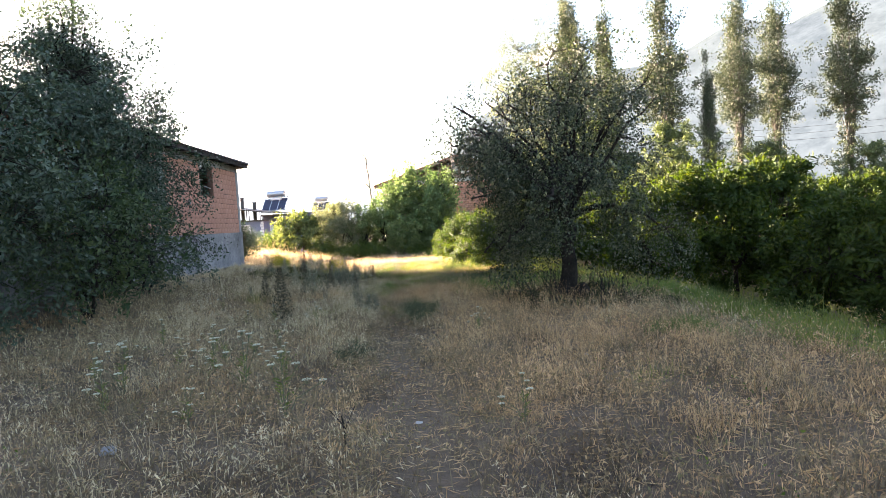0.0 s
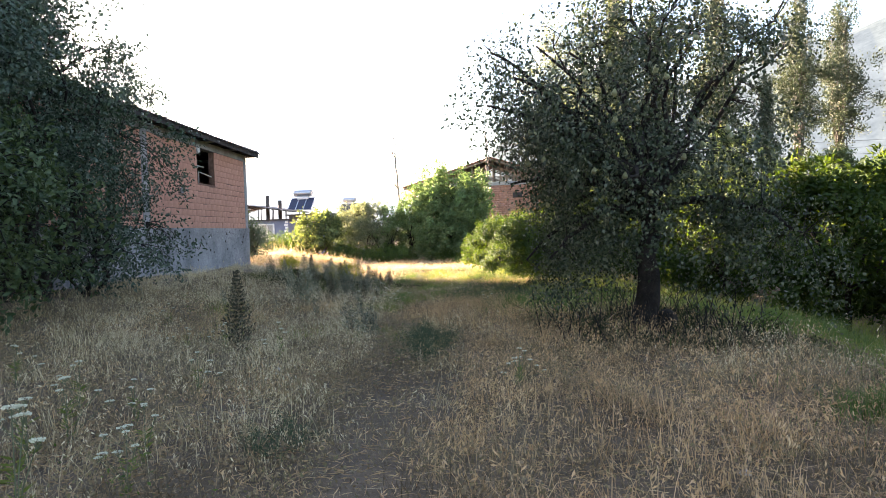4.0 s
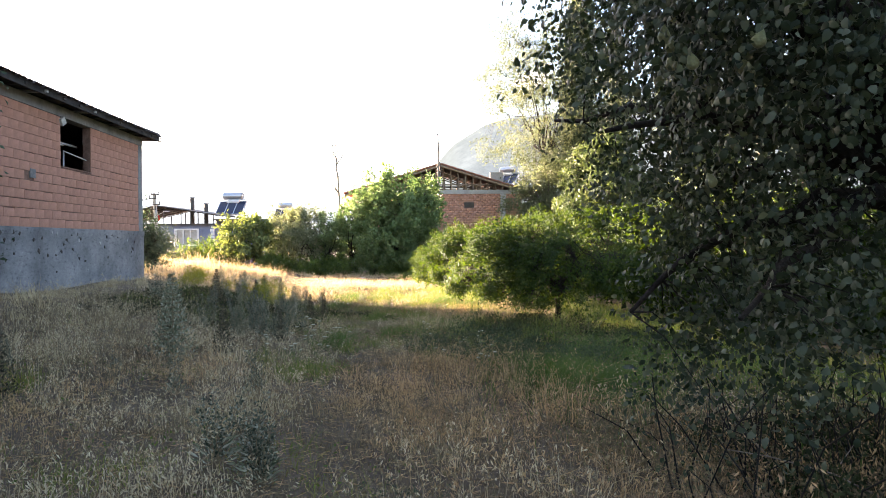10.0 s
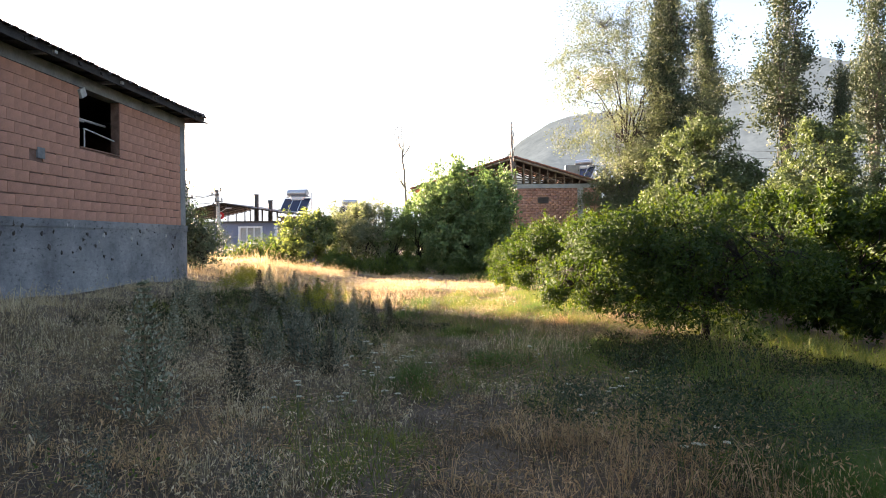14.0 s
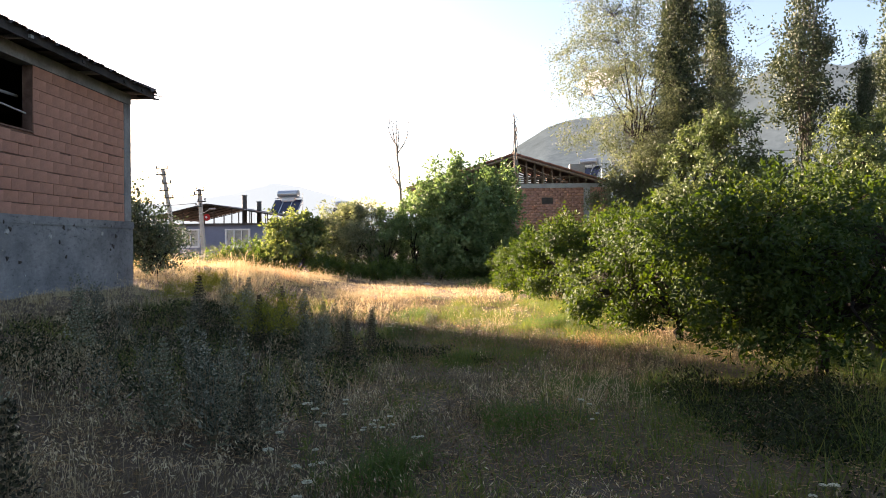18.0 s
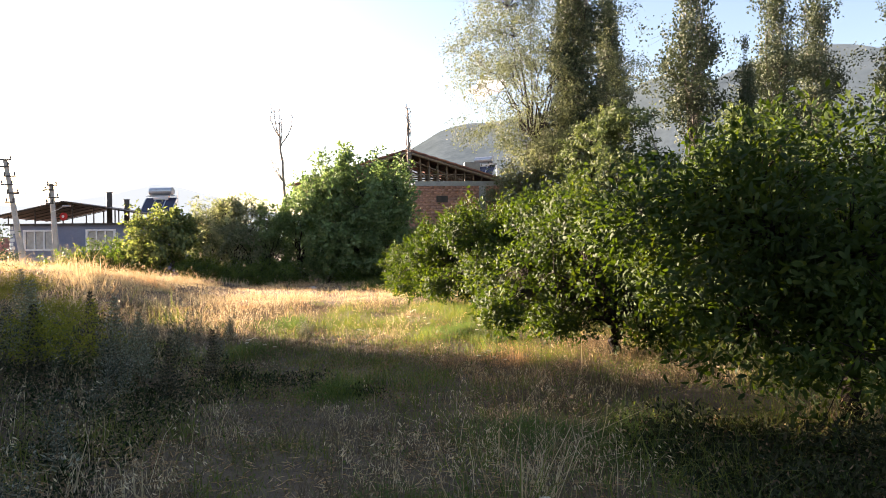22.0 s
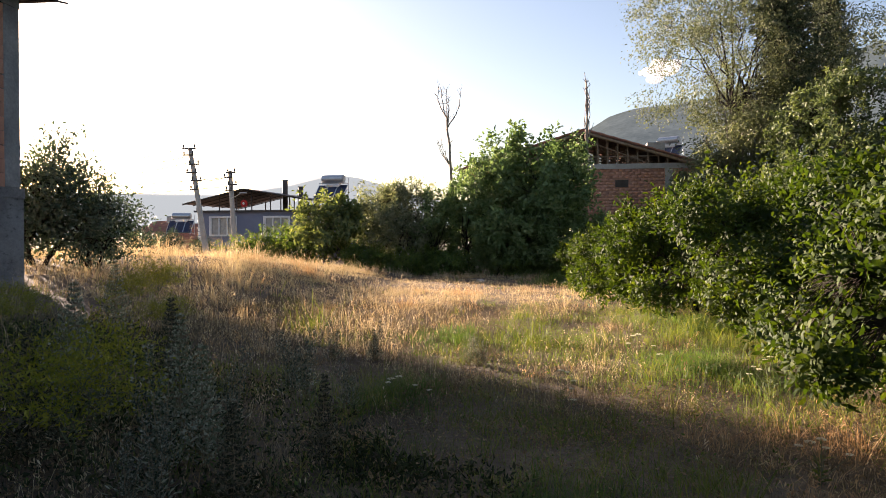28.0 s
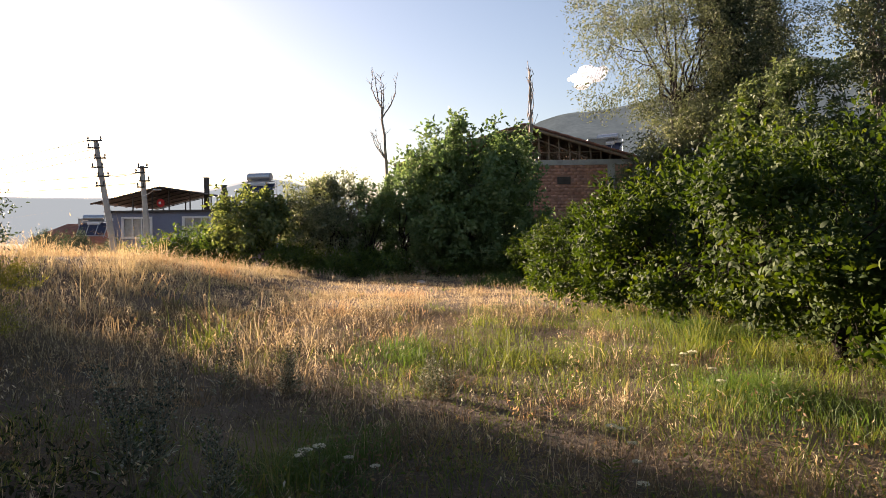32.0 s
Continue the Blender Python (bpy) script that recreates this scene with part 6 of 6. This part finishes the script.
# broad-leaved herbs close to the soil
r = np.random.default_rng(64)
for fname, flabel, fmat, fn, fx0, fx1, fy0, fy1, want in (("ground_herbs", "small broad-leaved herbs close to the soil", M_FRESH, 5200, -5, 6, -1.5, 34, 0.1), ("withered_herbs", "withered brown herbs among the grass", M_WITHER, 5200, -6, 5, -2, 26, -9), ("brown_herbs", "low brown and olive herbs covering the soil", M_BROWNHERB, 9000, -4.6, 4.2, -1.8, 7.5, -9), ("olive_herbs", "low olive and brown herbs between the grass tufts", M_BROWNHERB, 8500, -5.4, 3.4, 7.5, 24.5, -9), ("leaf_litter", "dark dead leaves and stalks under the pear tree", M_WITHER, 3000, 1.2, 4.6, 7.0, 10.8, -9)):
    x, y = scatter(fn, fx0, fx1, fy0, fy1, r)
    ca, ch, cc, ce = cells(x, y, 0.85, 305)
    ok = clear(x, y) & (greenness(x, y) + r.normal(size=fn) * 0.25 > want) & (r.uniform(size=fn) < 0.12 + 1.15 * cc) & (r.uniform(size=fn) > 0.9 * bare_soil(x, y))
    up = np.repeat(0.45 + 1.1 * ch[ok] * smooth(ce[ok], 0, 0.3), 14)
    x, y = np.repeat(x[ok], 14), np.repeat(y[ok], 14)
    n = len(x)
    x, y = x + r.normal(size=n) * 0.07, y + r.normal(size=n) * 0.07
    z = ground_z(x, y) + r.uniform(0.01, 0.3, n) * r.uniform(0.2, 1, n) * up
    L = r.uniform(0.012, 0.034, n)
    z = np.where(np.abs(x - track_x(y)) < 0.5, np.minimum(z, ground_z(x, y) + 0.15), z)
    V, F = leaf_mesh(np.stack([x, y, z], -1), r.normal(size=(n, 3)) + np.array([0, 0, 0.4]), L, L * r.uniform(0.3, 0.6, n), r, 0.2)
    tagged(put(fname, raw_mesh(fname, V, F), fmat), flabel, "herbs", kind="stuff")

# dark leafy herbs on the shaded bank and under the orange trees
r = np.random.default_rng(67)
# leaves darkened to deepen the shade; their spread stops at its edge
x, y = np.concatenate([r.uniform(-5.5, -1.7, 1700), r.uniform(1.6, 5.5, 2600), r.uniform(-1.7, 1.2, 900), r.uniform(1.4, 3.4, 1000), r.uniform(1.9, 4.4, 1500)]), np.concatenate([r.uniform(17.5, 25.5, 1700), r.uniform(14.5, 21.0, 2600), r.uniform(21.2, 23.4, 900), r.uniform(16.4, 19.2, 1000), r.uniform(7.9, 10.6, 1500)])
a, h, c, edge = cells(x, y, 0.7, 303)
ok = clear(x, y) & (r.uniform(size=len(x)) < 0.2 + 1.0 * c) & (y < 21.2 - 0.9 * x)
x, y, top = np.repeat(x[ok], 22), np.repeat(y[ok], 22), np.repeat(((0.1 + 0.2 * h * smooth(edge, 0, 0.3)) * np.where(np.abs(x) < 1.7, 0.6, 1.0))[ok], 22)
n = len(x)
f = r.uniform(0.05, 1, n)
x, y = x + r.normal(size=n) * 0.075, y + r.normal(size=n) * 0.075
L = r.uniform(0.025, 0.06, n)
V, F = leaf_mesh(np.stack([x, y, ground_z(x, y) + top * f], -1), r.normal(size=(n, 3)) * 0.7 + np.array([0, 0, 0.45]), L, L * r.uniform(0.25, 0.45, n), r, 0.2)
tagged(put("bank_herbs", raw_mesh("bank_herbs", V, F), M_SHADEHERB), "dense green herbs, coloured near-black to deepen the shade", "herbs", kind="stuff")

# dry brush heaped round the pear tree's foot
paths = []
for i in range(190):
    a, d = r.uniform(0, 6.283), 0.3 + 1.15 * r.uniform() ** 0.8
    p = np.array([2.75 + d * math.cos(a), 9.0 + d * math.sin(a) * 0.9])
    h, q = r.uniform(0.2, 0.75), r.uniform(0, 6.283)
    e = p + r.uniform(0.05, 0.5) * np.array([math.cos(q), math.sin(q)])
    z0, k = gz(*p), (p + e) / 2 + r.normal(size=2) * 0.04
    paths.append([(*p, z0 - 0.02, 0.006), (*k, z0 + h * 0.7, 0.004), (*e, z0 + h, 0.002)])
V, F = tubes(paths, 4)
tagged(put("dry_brush", raw_mesh("dry_brush", V, F), M_BARK), "dark dry twigs standing round the pear tree's foot", "brush", kind="stuff")

# litter of flattened straw
r = np.random.default_rng(63)
x, y = scatter(46000, -5, 4.5, -2.5, 20, r)
ok = clear(x, y)
x, y = x[ok], y[ok]
z = ground_z(x, y) + r.uniform(0.003, 0.03, len(x))
a = r.uniform(0, 6.283, len(x))
V, F = leaf_mesh(np.stack([x, y, z], -1), np.stack([np.cos(a), np.sin(a), r.normal(size=len(x)) * 0.12], -1), r.uniform(0.03, 0.12, len(x)), r.uniform(0.004, 0.008, len(x)), r, 0.1)
tagged(put("straw_litter", raw_mesh("straw_litter", V, F), M_REDDRY), "flattened straw lying on the soil", "straw", kind="stuff")


# wild carrot: white umbels on thin stems
def wild_carrot(at, h, seed):
    r = np.random.default_rng(seed)
    t = thing("wild_carrot", (*at, gz(*at)), "wild carrot with flat white flower heads", "flower", "wild carrots")
    for i in range(5):
        a, hh = r.uniform(0, 6.283), h * (1 - 0.11 * i) * r.uniform(0.92, 1.05)
        cx, cy, R = 0.045 * i * math.cos(a) * 1.8, 0.045 * i * math.sin(a) * 1.8, r.uniform(0.019, 0.034)
        V, F = tubes([[(0, 0, -0.05, 0.004), (cx * 0.3, cy * 0.3, hh * 0.5, 0.0035), (cx, cy, hh, 0.0025)]] + [[(cx, cy, hh - 0.03, 0.0015), (cx + R * 0.7 * math.cos(q), cy + R * 0.7 * math.sin(q), hh, 0.001)] for q in np.linspace(0, 6.283, 9)[:-1]], 4)
        stem = part("stem", raw_mesh("stem", V, F), M_STEM, t)
        n = 90
        q, d = r.uniform(0, 6.283, n), np.sqrt(r.uniform(0, 1, n)) * R
        p = np.stack([cx + d * np.cos(q), cy + d * np.sin(q), hh + 0.012 - d * d * 5 + r.normal(size=n) * 0.002], -1)
        V, F = leaf_mesh(p, np.stack([np.cos(q), np.sin(q), 0.2 + 0 * q], -1), np.full(n, 0.011), np.full(n, 0.01), r, 0.1)
        part("flower_head", raw_mesh("flower_head", V, F), M_PETAL, stem, "flat white umbel")
    n = 30
    zz = r.uniform(0.05, h * 0.6, n)
    q = r.uniform(0, 6.283, n)
    V, F = leaf_mesh(np.stack([0 * zz, 0 * zz, zz], -1), np.stack([np.cos(q), np.sin(q), 0.5 + 0 * q], -1), r.uniform(0.05, 0.12, n), np.full(n, 0.012), r, 0.2)
    part("leaves", raw_mesh("leaves", V, F), M_GREEN, t)
    return t


protos = [wild_carrot((-0.9, 2.2), 0.48, 1), wild_carrot((-1.5, 3.3), 0.58, 2), wild_carrot((-2.1, 4.3), 0.4, 3)]
r = np.random.default_rng(71)
spots = [(0.95, 1.4), (1.1, 1.25), (-1.6, 2.1), (-1.9, 2.6), (-1.1, 2.9), (-0.5, 3.2), (-1.4, 4.2), (-2.2, 4.6), (-1.0, 4.7), (-2.0, 5.2), (-2.6, 5.6), (-0.9, 5.4), (-1.7, 6.1), (-2.4, 6.8), (-2.9, 7.4), (-1.5, 7.2),
         (-3.1, 3.8), (-2.3, 3.4), (-1.1, 16.6), (-1.3, 16.3), (-1.05, 16.9), (-1.35, 15.9), (-1.2, 17.1), (0.3, 17.5), (-1.2, 5.9), (-0.75, 5.3), (-1.0, 5.1), (0.75, 6.6), (0.78, 5.9), (0.85, 6.2), (-1.7, 8.0), (-2.3, 8.5), (-1.4, 14.4), (-1.2, 14.9), (-1.7, 14.2), (0.9, 14.6), (0.5, 14.2), (1.2, 15.2), (0.1, 13.4), (0.8, 12.6),
         (0.6, 25.0), (0.9, 24.6), (-0.3, 23.9), (-0.2, 23.5), (0.2, 24.3), (0.7, 23.2), (1.3, 24.0), (-0.6, 26.4), (-1.45, 23.25), (-1.6, 23.0), (-1.5, 23.6), (-0.45, 23.6), (-0.3, 23.65), (0.1, 22.9), (0.5, 22.6), (-3.4, 6.0), (-3.0, 8.8), (-3.8, 9.9), (-2.2, 11.6), (-1.6, 10.9), (-0.6, 2.6), (-0.2, 3.6), (-1.8, 3.0), (-2.4, 2.4), (-2.8, 3.2), (-2.0, 3.9), (-1.2, 3.7), (-2.6, 4.4), (-3.3, 4.8), (0.5, 21.9), (0.75, 22.3), (1.2, 22.2)]
for i, (x, y) in enumerate(spots):
    x, y, k = x + r.uniform(-0.15, 0.15), y + r.uniform(-0.15, 0.15), r.uniform()
    if abs(x - track_x(y)) > 0.45 and k > (0.35 if y < 12 else 0.72 if y > 21 else 0.1):
        again(protos[i % 3], (x, y), r.uniform(0, 360), r.uniform(0.6, 0.92))


# tall spiked herbs
def spike_herb(name, at, h, w, seed, mat, label, group):
    r = np.random.default_rng(seed)
    t = thing(name, (*at, gz(*at)), label, "herb", group)
    tiers = int(19 * h)
    n = tiers * 7
    f = np.repeat(np.linspace(0.1, 0.99, tiers), 7) + r.normal(size=n) * 0.006
    q = np.tile(np.arange(7) * 0.9, tiers) + np.repeat(np.arange(tiers) * 0.45, 7) + r.normal(size=n) * 0.15
    L = w * 1.25 * (1.04 - f) * r.uniform(0.7, 1.1, n) + 0.015
    paths = [[(0, 0, -0.05, 0.009), (0.01, 0, h * 0.5, 0.007), (0, 0.01, h, 0.003)]]
    P, W = [], []
    for i in range(n):
        d = np.array([math.cos(q[i]), math.sin(q[i]), 0.0])
        p0 = np.array([0, 0, f[i] * h])
        p1, p2 = p0 + d * L[i] * 0.7 - np.array([0, 0, L[i] * 0.05]), p0 + d * L[i] + np.array([0, 0, L[i] * 0.3])
        paths.append([(*p0, 0.003), (*p1, 0.0025), (*p2, 0.0015)])
        m = 9
        g = np.linspace(0.15, 1, m)[:, None]
        c = (1 - g) ** 2 * p0 + 2 * g * (1 - g) * p1 + g ** 2 * p2
        P.append(c), W.append(np.repeat(d[None], m, 0) * 0.3 + np.array([0, 0, 0.7]) + r.normal(size=(m, 3)) * 0.5)
    V, F = tubes(paths, 3)
    part("stem", raw_mesh("stem", V, F), M_STALK, t)
    P, W = np.concatenate(P), np.concatenate(W)
    s = r.uniform(0.024, 0.042, len(P)) * (0.75 + 0.5 * (1 - P[:, 2] / h))
    tagged(part("flower_spike", raw_mesh("flower_spike", *leaf_mesh(P, W, s, s * 0.6, r)), mat, t), kind="stuff")
    k = 36
    qa = r.uniform(0, 6.283, k)
    V, F = leaf_mesh(np.stack([0 * qa, 0 * qa, r.uniform(0.02, h * 0.4, k)], -1), np.stack([np.cos(qa), np.sin(qa), r.uniform(0.2, 0.9, k)], -1), r.uniform(0.06, 0.14, k), np.full(k, 0.016), r, 0.15)
    part("leaves", raw_mesh("leaves", V, F), mat, t)
    return t


bug = [spike_herb("viper_bugloss", (-2.3, 8.7), 0.95, 0.19, 1, M_DARKSPIKE, "tall dark tiered spike of a wild herb", "dark spiked herbs"), spike_herb("viper_bugloss", (-2.65, 13.8), 1.05, 0.22, 2, M_SPIKE, "tall grey-green tiered cone of a wild herb", "grey coned herbs")]
for i, (x, y, s) in enumerate(((-2.9, 14.4, 0.8), (-3.6, 16.5, 0.7), (-2.35, 14.9, 0.75), (-4.4, 19.0, 0.7), (-3.5, 23.4, 0.8), (-5.0, 25.0, 0.8), (-2.05, 21.3, 0.62), (-2.5, 21.9, 0.7), (-1.85, 22.2, 0.6), (-2.9, 22.4, 0.78), (-3.3, 21.5, 0.75), (-3.8, 22.6, 0.8), (-4.3, 21.9, 0.85), (-2.3, 17.3, 0.6), (-1.9, 16.6, 0.55), (-2.6, 16.9, 0.65), (-3.2, 11.3, 0.75))):
    again(bug[i % 2], (x, y), 70 * i, s)


def branching_herb(at, h, stems, spread, seed):
    """A bushy herb: curved stems from one root, each set with small leaves and pale buds."""
    r = np.random.default_rng(seed)
    t = thing("grey_spike_herb", (*at, gz(*at)), "bushy grey-green herb with pale flower spikes", "herb", "grey spiked herbs")
    V0, P, W, S = [], [], [], []
    for i in range(stems):
        a, hh = r.uniform(0, 6.283), h * r.uniform(0.55, 1.05)
        o = 0.8 * spread * math.sqrt(r.uniform()) * np.array([math.cos(a), math.sin(a), 0])
        f = np.linspace(0, 1, 8)[:, None]
        c = o * (0.15 + 0.85 * f ** 1.3) + np.array([0, 0, 1.0]) * hh * f + r.normal(size=(8, 3)) * 0.008
        V0.append(np.c_[c, 0.0045 * (1 - 0.8 * f[:, 0])])
        k = int(120 * hh)
        q = r.uniform(0.12, 1, k) ** 0.8
        base = np.stack([np.interp(q, f[:, 0], c[:, j]) for j in range(3)], -1)
        b = np.arange(k) * 2.4 + r.uniform(0, 1, k)
        L = 0.05 * (1.15 - q) + 0.012
        side = np.stack([np.cos(b), np.sin(b), 0.25 + 0 * b], -1)
        base = base + side * L[:, None] * r.uniform(0.1, 0.9, k)[:, None]
        P.append(base), W.append(side + np.array([0, 0, 0.5]) + r.normal(size=(k, 3)) * 0.3), S.append(r.uniform(0.016, 0.036, k) * (1.2 - 0.4 * q))
    tagged(part("stem", raw_mesh("stem", *tubes(V0, 4)), M_STALK, t), kind="stuff")
    P, W, S = np.concatenate(P), np.concatenate(W), np.concatenate(S)
    tagged(part("flower_spike", raw_mesh("flower_spike", *leaf_mesh(P, W, S, S * 0.55, r)), M_GREY, t), kind="stuff")
    k = 60
    qa = r.uniform(0, 6.283, k)
    base = np.stack([np.cos(qa), np.sin(qa), 0 * qa], -1) * r.uniform(0, spread * 0.6, k)[:, None] + np.array([0, 0, 1.0]) * r.uniform(0.02, h * 0.35, k)[:, None]
    part("leaves", raw_mesh("leaves", *leaf_mesh(base, np.stack([np.cos(qa), np.sin(qa), r.uniform(0.2, 0.9, k)], -1), r.uniform(0.05, 0.11, k), np.full(k, 0.016), r, 0.15)), M_SPIKE, t)
    return t


sage = [branching_herb((-0.85, 9.8), 0.5, 14, 0.26, 5), branching_herb((-2.2, 16.8), 0.85, 12, 0.3, 6), branching_herb((-2.7, 21.8), 0.75, 9, 0.24, 7), branching_herb((-3.9, 22.4), 0.6, 5, 0.15, 8)]
r = np.random.default_rng(73)
for cx, cy, rr, n, s in ((-0.95, 9.95, 0.3, 3, 0.85), (-2.2, 16.8, 0.6, 6, 0.85), (-1.75, 17.6, 0.5, 2, 0.65), (-2.3, 20.2, 0.5, 2, 0.65), (-2.8, 21.8, 0.8, 5, 0.75), (-3.9, 22.2, 0.8, 4, 0.75), (-2.5, 23.6, 0.6, 3, 0.7), (-2.1, 18.7, 0.5, 3, 0.85), (-3.3, 18.2, 0.8, 4, 0.75), (-1.2, 26.0, 0.35, 3, 0.6), (-1.7, 12.3, 0.5, 3, 0.6), (-4.6, 21.0, 0.8, 4, 0.85), (-2.4, 25.6, 0.5, 4, 0.65), (-4.6, 23.6, 0.8, 4, 0.8), (-3.6, 12.8, 0.8, 2, 0.5)):
    for i in range(n):
        a, d = r.uniform(0, 6.283), rr * math.sqrt(r.uniform())
        k = 0 if rr < 0.36 else r.integers(1, 4)
        again(sage[k], (cx + d * math.cos(a), cy + d * math.sin(a)), r.uniform(0, 360), s * r.uniform(0.7, 1.12))

# low round shrubs in the meadow
sh = tree("broom_shrub", (-3.15, 21.7), "low yellow-green shrub in the meadow", M_STEM, M_LIME, "fine yellow-green shoots", "shrub", "meadow shrubs", tw=0.003, seed=81, height=0.7, crown_z=0.34, radii=(0.42, 0.42, 0.34), limbs=9, twigs=260, leaves=16, leaf_len=0.035, leaf_w=0.3, trunk_r=0.012, fork=0.1, droop=-0.3, twig_len=0.16, wobble=0.25, multi=3)
for i, (x, y, s, q) in enumerate(((-5.2, 26.4, 0.8, 0.7), (-6.4, 27.6, 0.9, 0.7), (-5.6, 24.2, 0.8, 0.7), (-6.9, 29.2, 1.0, 0.8))):
    again(sh, (x, y), 60 * i, s, q, "low green shrub on the bank")
wd = tree("green_weed", (0.9, 13.1), "low blue-green weed clump in the grass", M_STEM, M_WEED, "small blue-green leaves", "weed", "green weeds", tw=0.002, seed=82, height=0.5, crown_z=0.26, radii=(0.4, 0.36, 0.24), limbs=9, twigs=190, leaves=14, leaf_len=0.03, leaf_w=0.36, trunk_r=0.008, fork=0.06, droop=-0.1, twig_len=0.14, wobble=0.3, multi=3)
for i, (x, y, s) in enumerate(((1.5, 13.0, 0.8), (0.4, 14.1, 0.9), (2.2, 13.4, 0.8), (-0.6, 4.2, 0.5), (0.05, 7.3, 0.7), (0.1, 7.9, 0.75), (0.0, 8.5, 0.6))):
    again(wd, (x, y), 77 * i, s, 0.75)

# fallen branch and stones
V, F = tubes([[(0.0, 0, 0.42, 0.004), (0.35, 0.1, 0.34, 0.005), (0.8, 0.02, 0.24, 0.006), (1.2, -0.1, 0.05, 0.007)], [(0.35, 0.1, 0.34, 0.004), (0.15, 0.3, 0.55, 0.002)], [(0.8, 0.02, 0.24, 0.004), (1.1, 0.3, 0.4, 0.002)]], 6)
br = tagged(put("fallen_branch", raw_mesh("fallen_branch", V, F), M_DEADWOOD), "thin bare fallen branch under the pear tree", "branch")
br.matrix_world = pose(1.69, 9.1, gz(2.1, 9.1) + 0.04, 0, 0, -8) @ Matrix.Scale(0.66, 4)


def stone(at, s, seed, look_of=None, words="small pale stone lying in the grass"):
    bm = bmesh.new()
    bmesh.ops.create_icosphere(bm, subdivisions=2, radius=s)
    for v in bm.verts:
        v.co += v.normal * s * 0.35 * noise.noise(v.co * (2.2 / s) + Vector((seed, 0, 0)))
        v.co.z *= 0.6
    st = tagged(put("stone", bm, look_of or M_PALECONC), words, "stone", "stones")
    st.location = (*at, gz(*at) + s * 0.2)


r = np.random.default_rng(91)
for i in range(6):
    stone((r.uniform(-3, 2.5), r.uniform(0.2, 8)), r.uniform(0.02, 0.04), i)
stone((-1.9, 1.4), 0.06, 30, M_CONC, "grey stone half sunk in the weeds")
stone((-2.2, 44.5), 0.16, 31)

V, F = tubes([[(0, 0, -0.05, 0.008), (0.005, 0.01, 0.1, 0.007), (-0.01, 0.01, 0.2, 0.005)], [(0.0, 0.01, 0.1, 0.004), (0.08, 0.0, 0.26, 0.002)], [(0.0, 0.01, 0.14, 0.004), (-0.09, 0.03, 0.24, 0.002)]], 6)
st = tagged(put("dead_stalk", raw_mesh("dead_stalk", V, F), M_BARK), "blackened dead stalk standing beside the trodden line", "stalk")
st.location = (-0.3, 1.15, gz(-0.3, 1.15))

# cloud over the hills
bm = bmesh.new()
r = np.random.default_rng(95)
for i in range(46):
    f = r.uniform() ** 0.8
    c = Matrix.Translation((f * 84 - 14, r.uniform(-6, 6), f * 22 + r.normal() * 5 * (0.4 + math.sin(f * 3.0))))
    bmesh.ops.create_icosphere(bm, subdivisions=2, radius=r.uniform(5, 12) * (0.5 + math.sin(f * 2.6)), matrix=c @ Matrix.Diagonal((1.4, 1, 0.7, 1)))
for v in bm.verts:
    v.co += Vector((1, 1, 1)) * 2.5 * noise.noise(v.co * 0.12)
cl = tagged(put("backdrop_cloud", bm, M_CLOUD), "small white cloud over the mountain", "cloud", kind="structure")
cl.location = (262, 1500, 342)
cl.scale = (0.85, 0.85, 0.95)

# ---- bricks of the near house wall ----
brick_me = bpy.data.meshes.new("brick")
bm = boxes((-0.03, 0.0, 0.0008, 0.3892, 0.002, 0.196), bevel=0.0015)
bm.to_mesh(brick_me)
bm.free()
brick_me.materials.append(M_BRICK)
r = np.random.default_rng(101)
rest = []
CH = (WZ1 - PL) / 13
for i in range(13):
    z = PL + i * CH
    for s0, s1 in ((18.83, HY1 - 0.3), (12.6, 18.45), (HY0 + 0.3, 12.3)):
        y = s0 + (0 if i % 2 else -0.195)
        while y < s1 - 0.05:
            a, c = max(y, s0), min(y + 0.39, s1)
            y += 0.39
            if z + 0.1 > WZ0 - 0.03 and c > WY0 and a < WY1:
                if a < WY0 - 0.12:
                    c = WY0
                elif c > WY1 + 0.12:
                    a = WY1
                else:
                    continue
            if 20.9 < (a + c) / 2 < 21.3 and abs(z + 0.1 - 3.32) < 0.1 and i == 5:
                continue
            out = r.uniform(-0.003, 0.003) if i < 8 else r.uniform(-0.001, 0.001)
            if s0 > 18:
                ob = new("brick", brick_me)
                ob.parent = house
                gap = (r.uniform(0.006, 0.026) if r.uniform() < 0.42 else 0.002) if i < 8 else r.uniform(0.0, 0.002)
                ob.location, ob.scale = (out, a - HY1, z), (1, (c - a) / 0.39, (CH - gap) / 0.2)
                ob.rotation_euler = (r.uniform(-0.004, 0.004), 0, 0)
            else:
                v = np.array([(HX - 0.03 if q < 4 else HX + out, 0, 0) for q in range(8)])
                v[:, 1] = np.tile([a + 0.001, a + 0.001, c - 0.001, c - 0.001], 2)
                v[:, 2] = np.tile([z + 0.002, z + CH - (r.uniform(0.002, 0.02) if i < 8 else 0.005)], 4)
                rest.append((v - np.array([HX, HY1, 0]), bf))
V, F = join(rest)
tagged(part("brickwork", raw_mesh("brickwork", V, F), M_BRICK, house, "courses of red hollow brick"), kind="stuff")
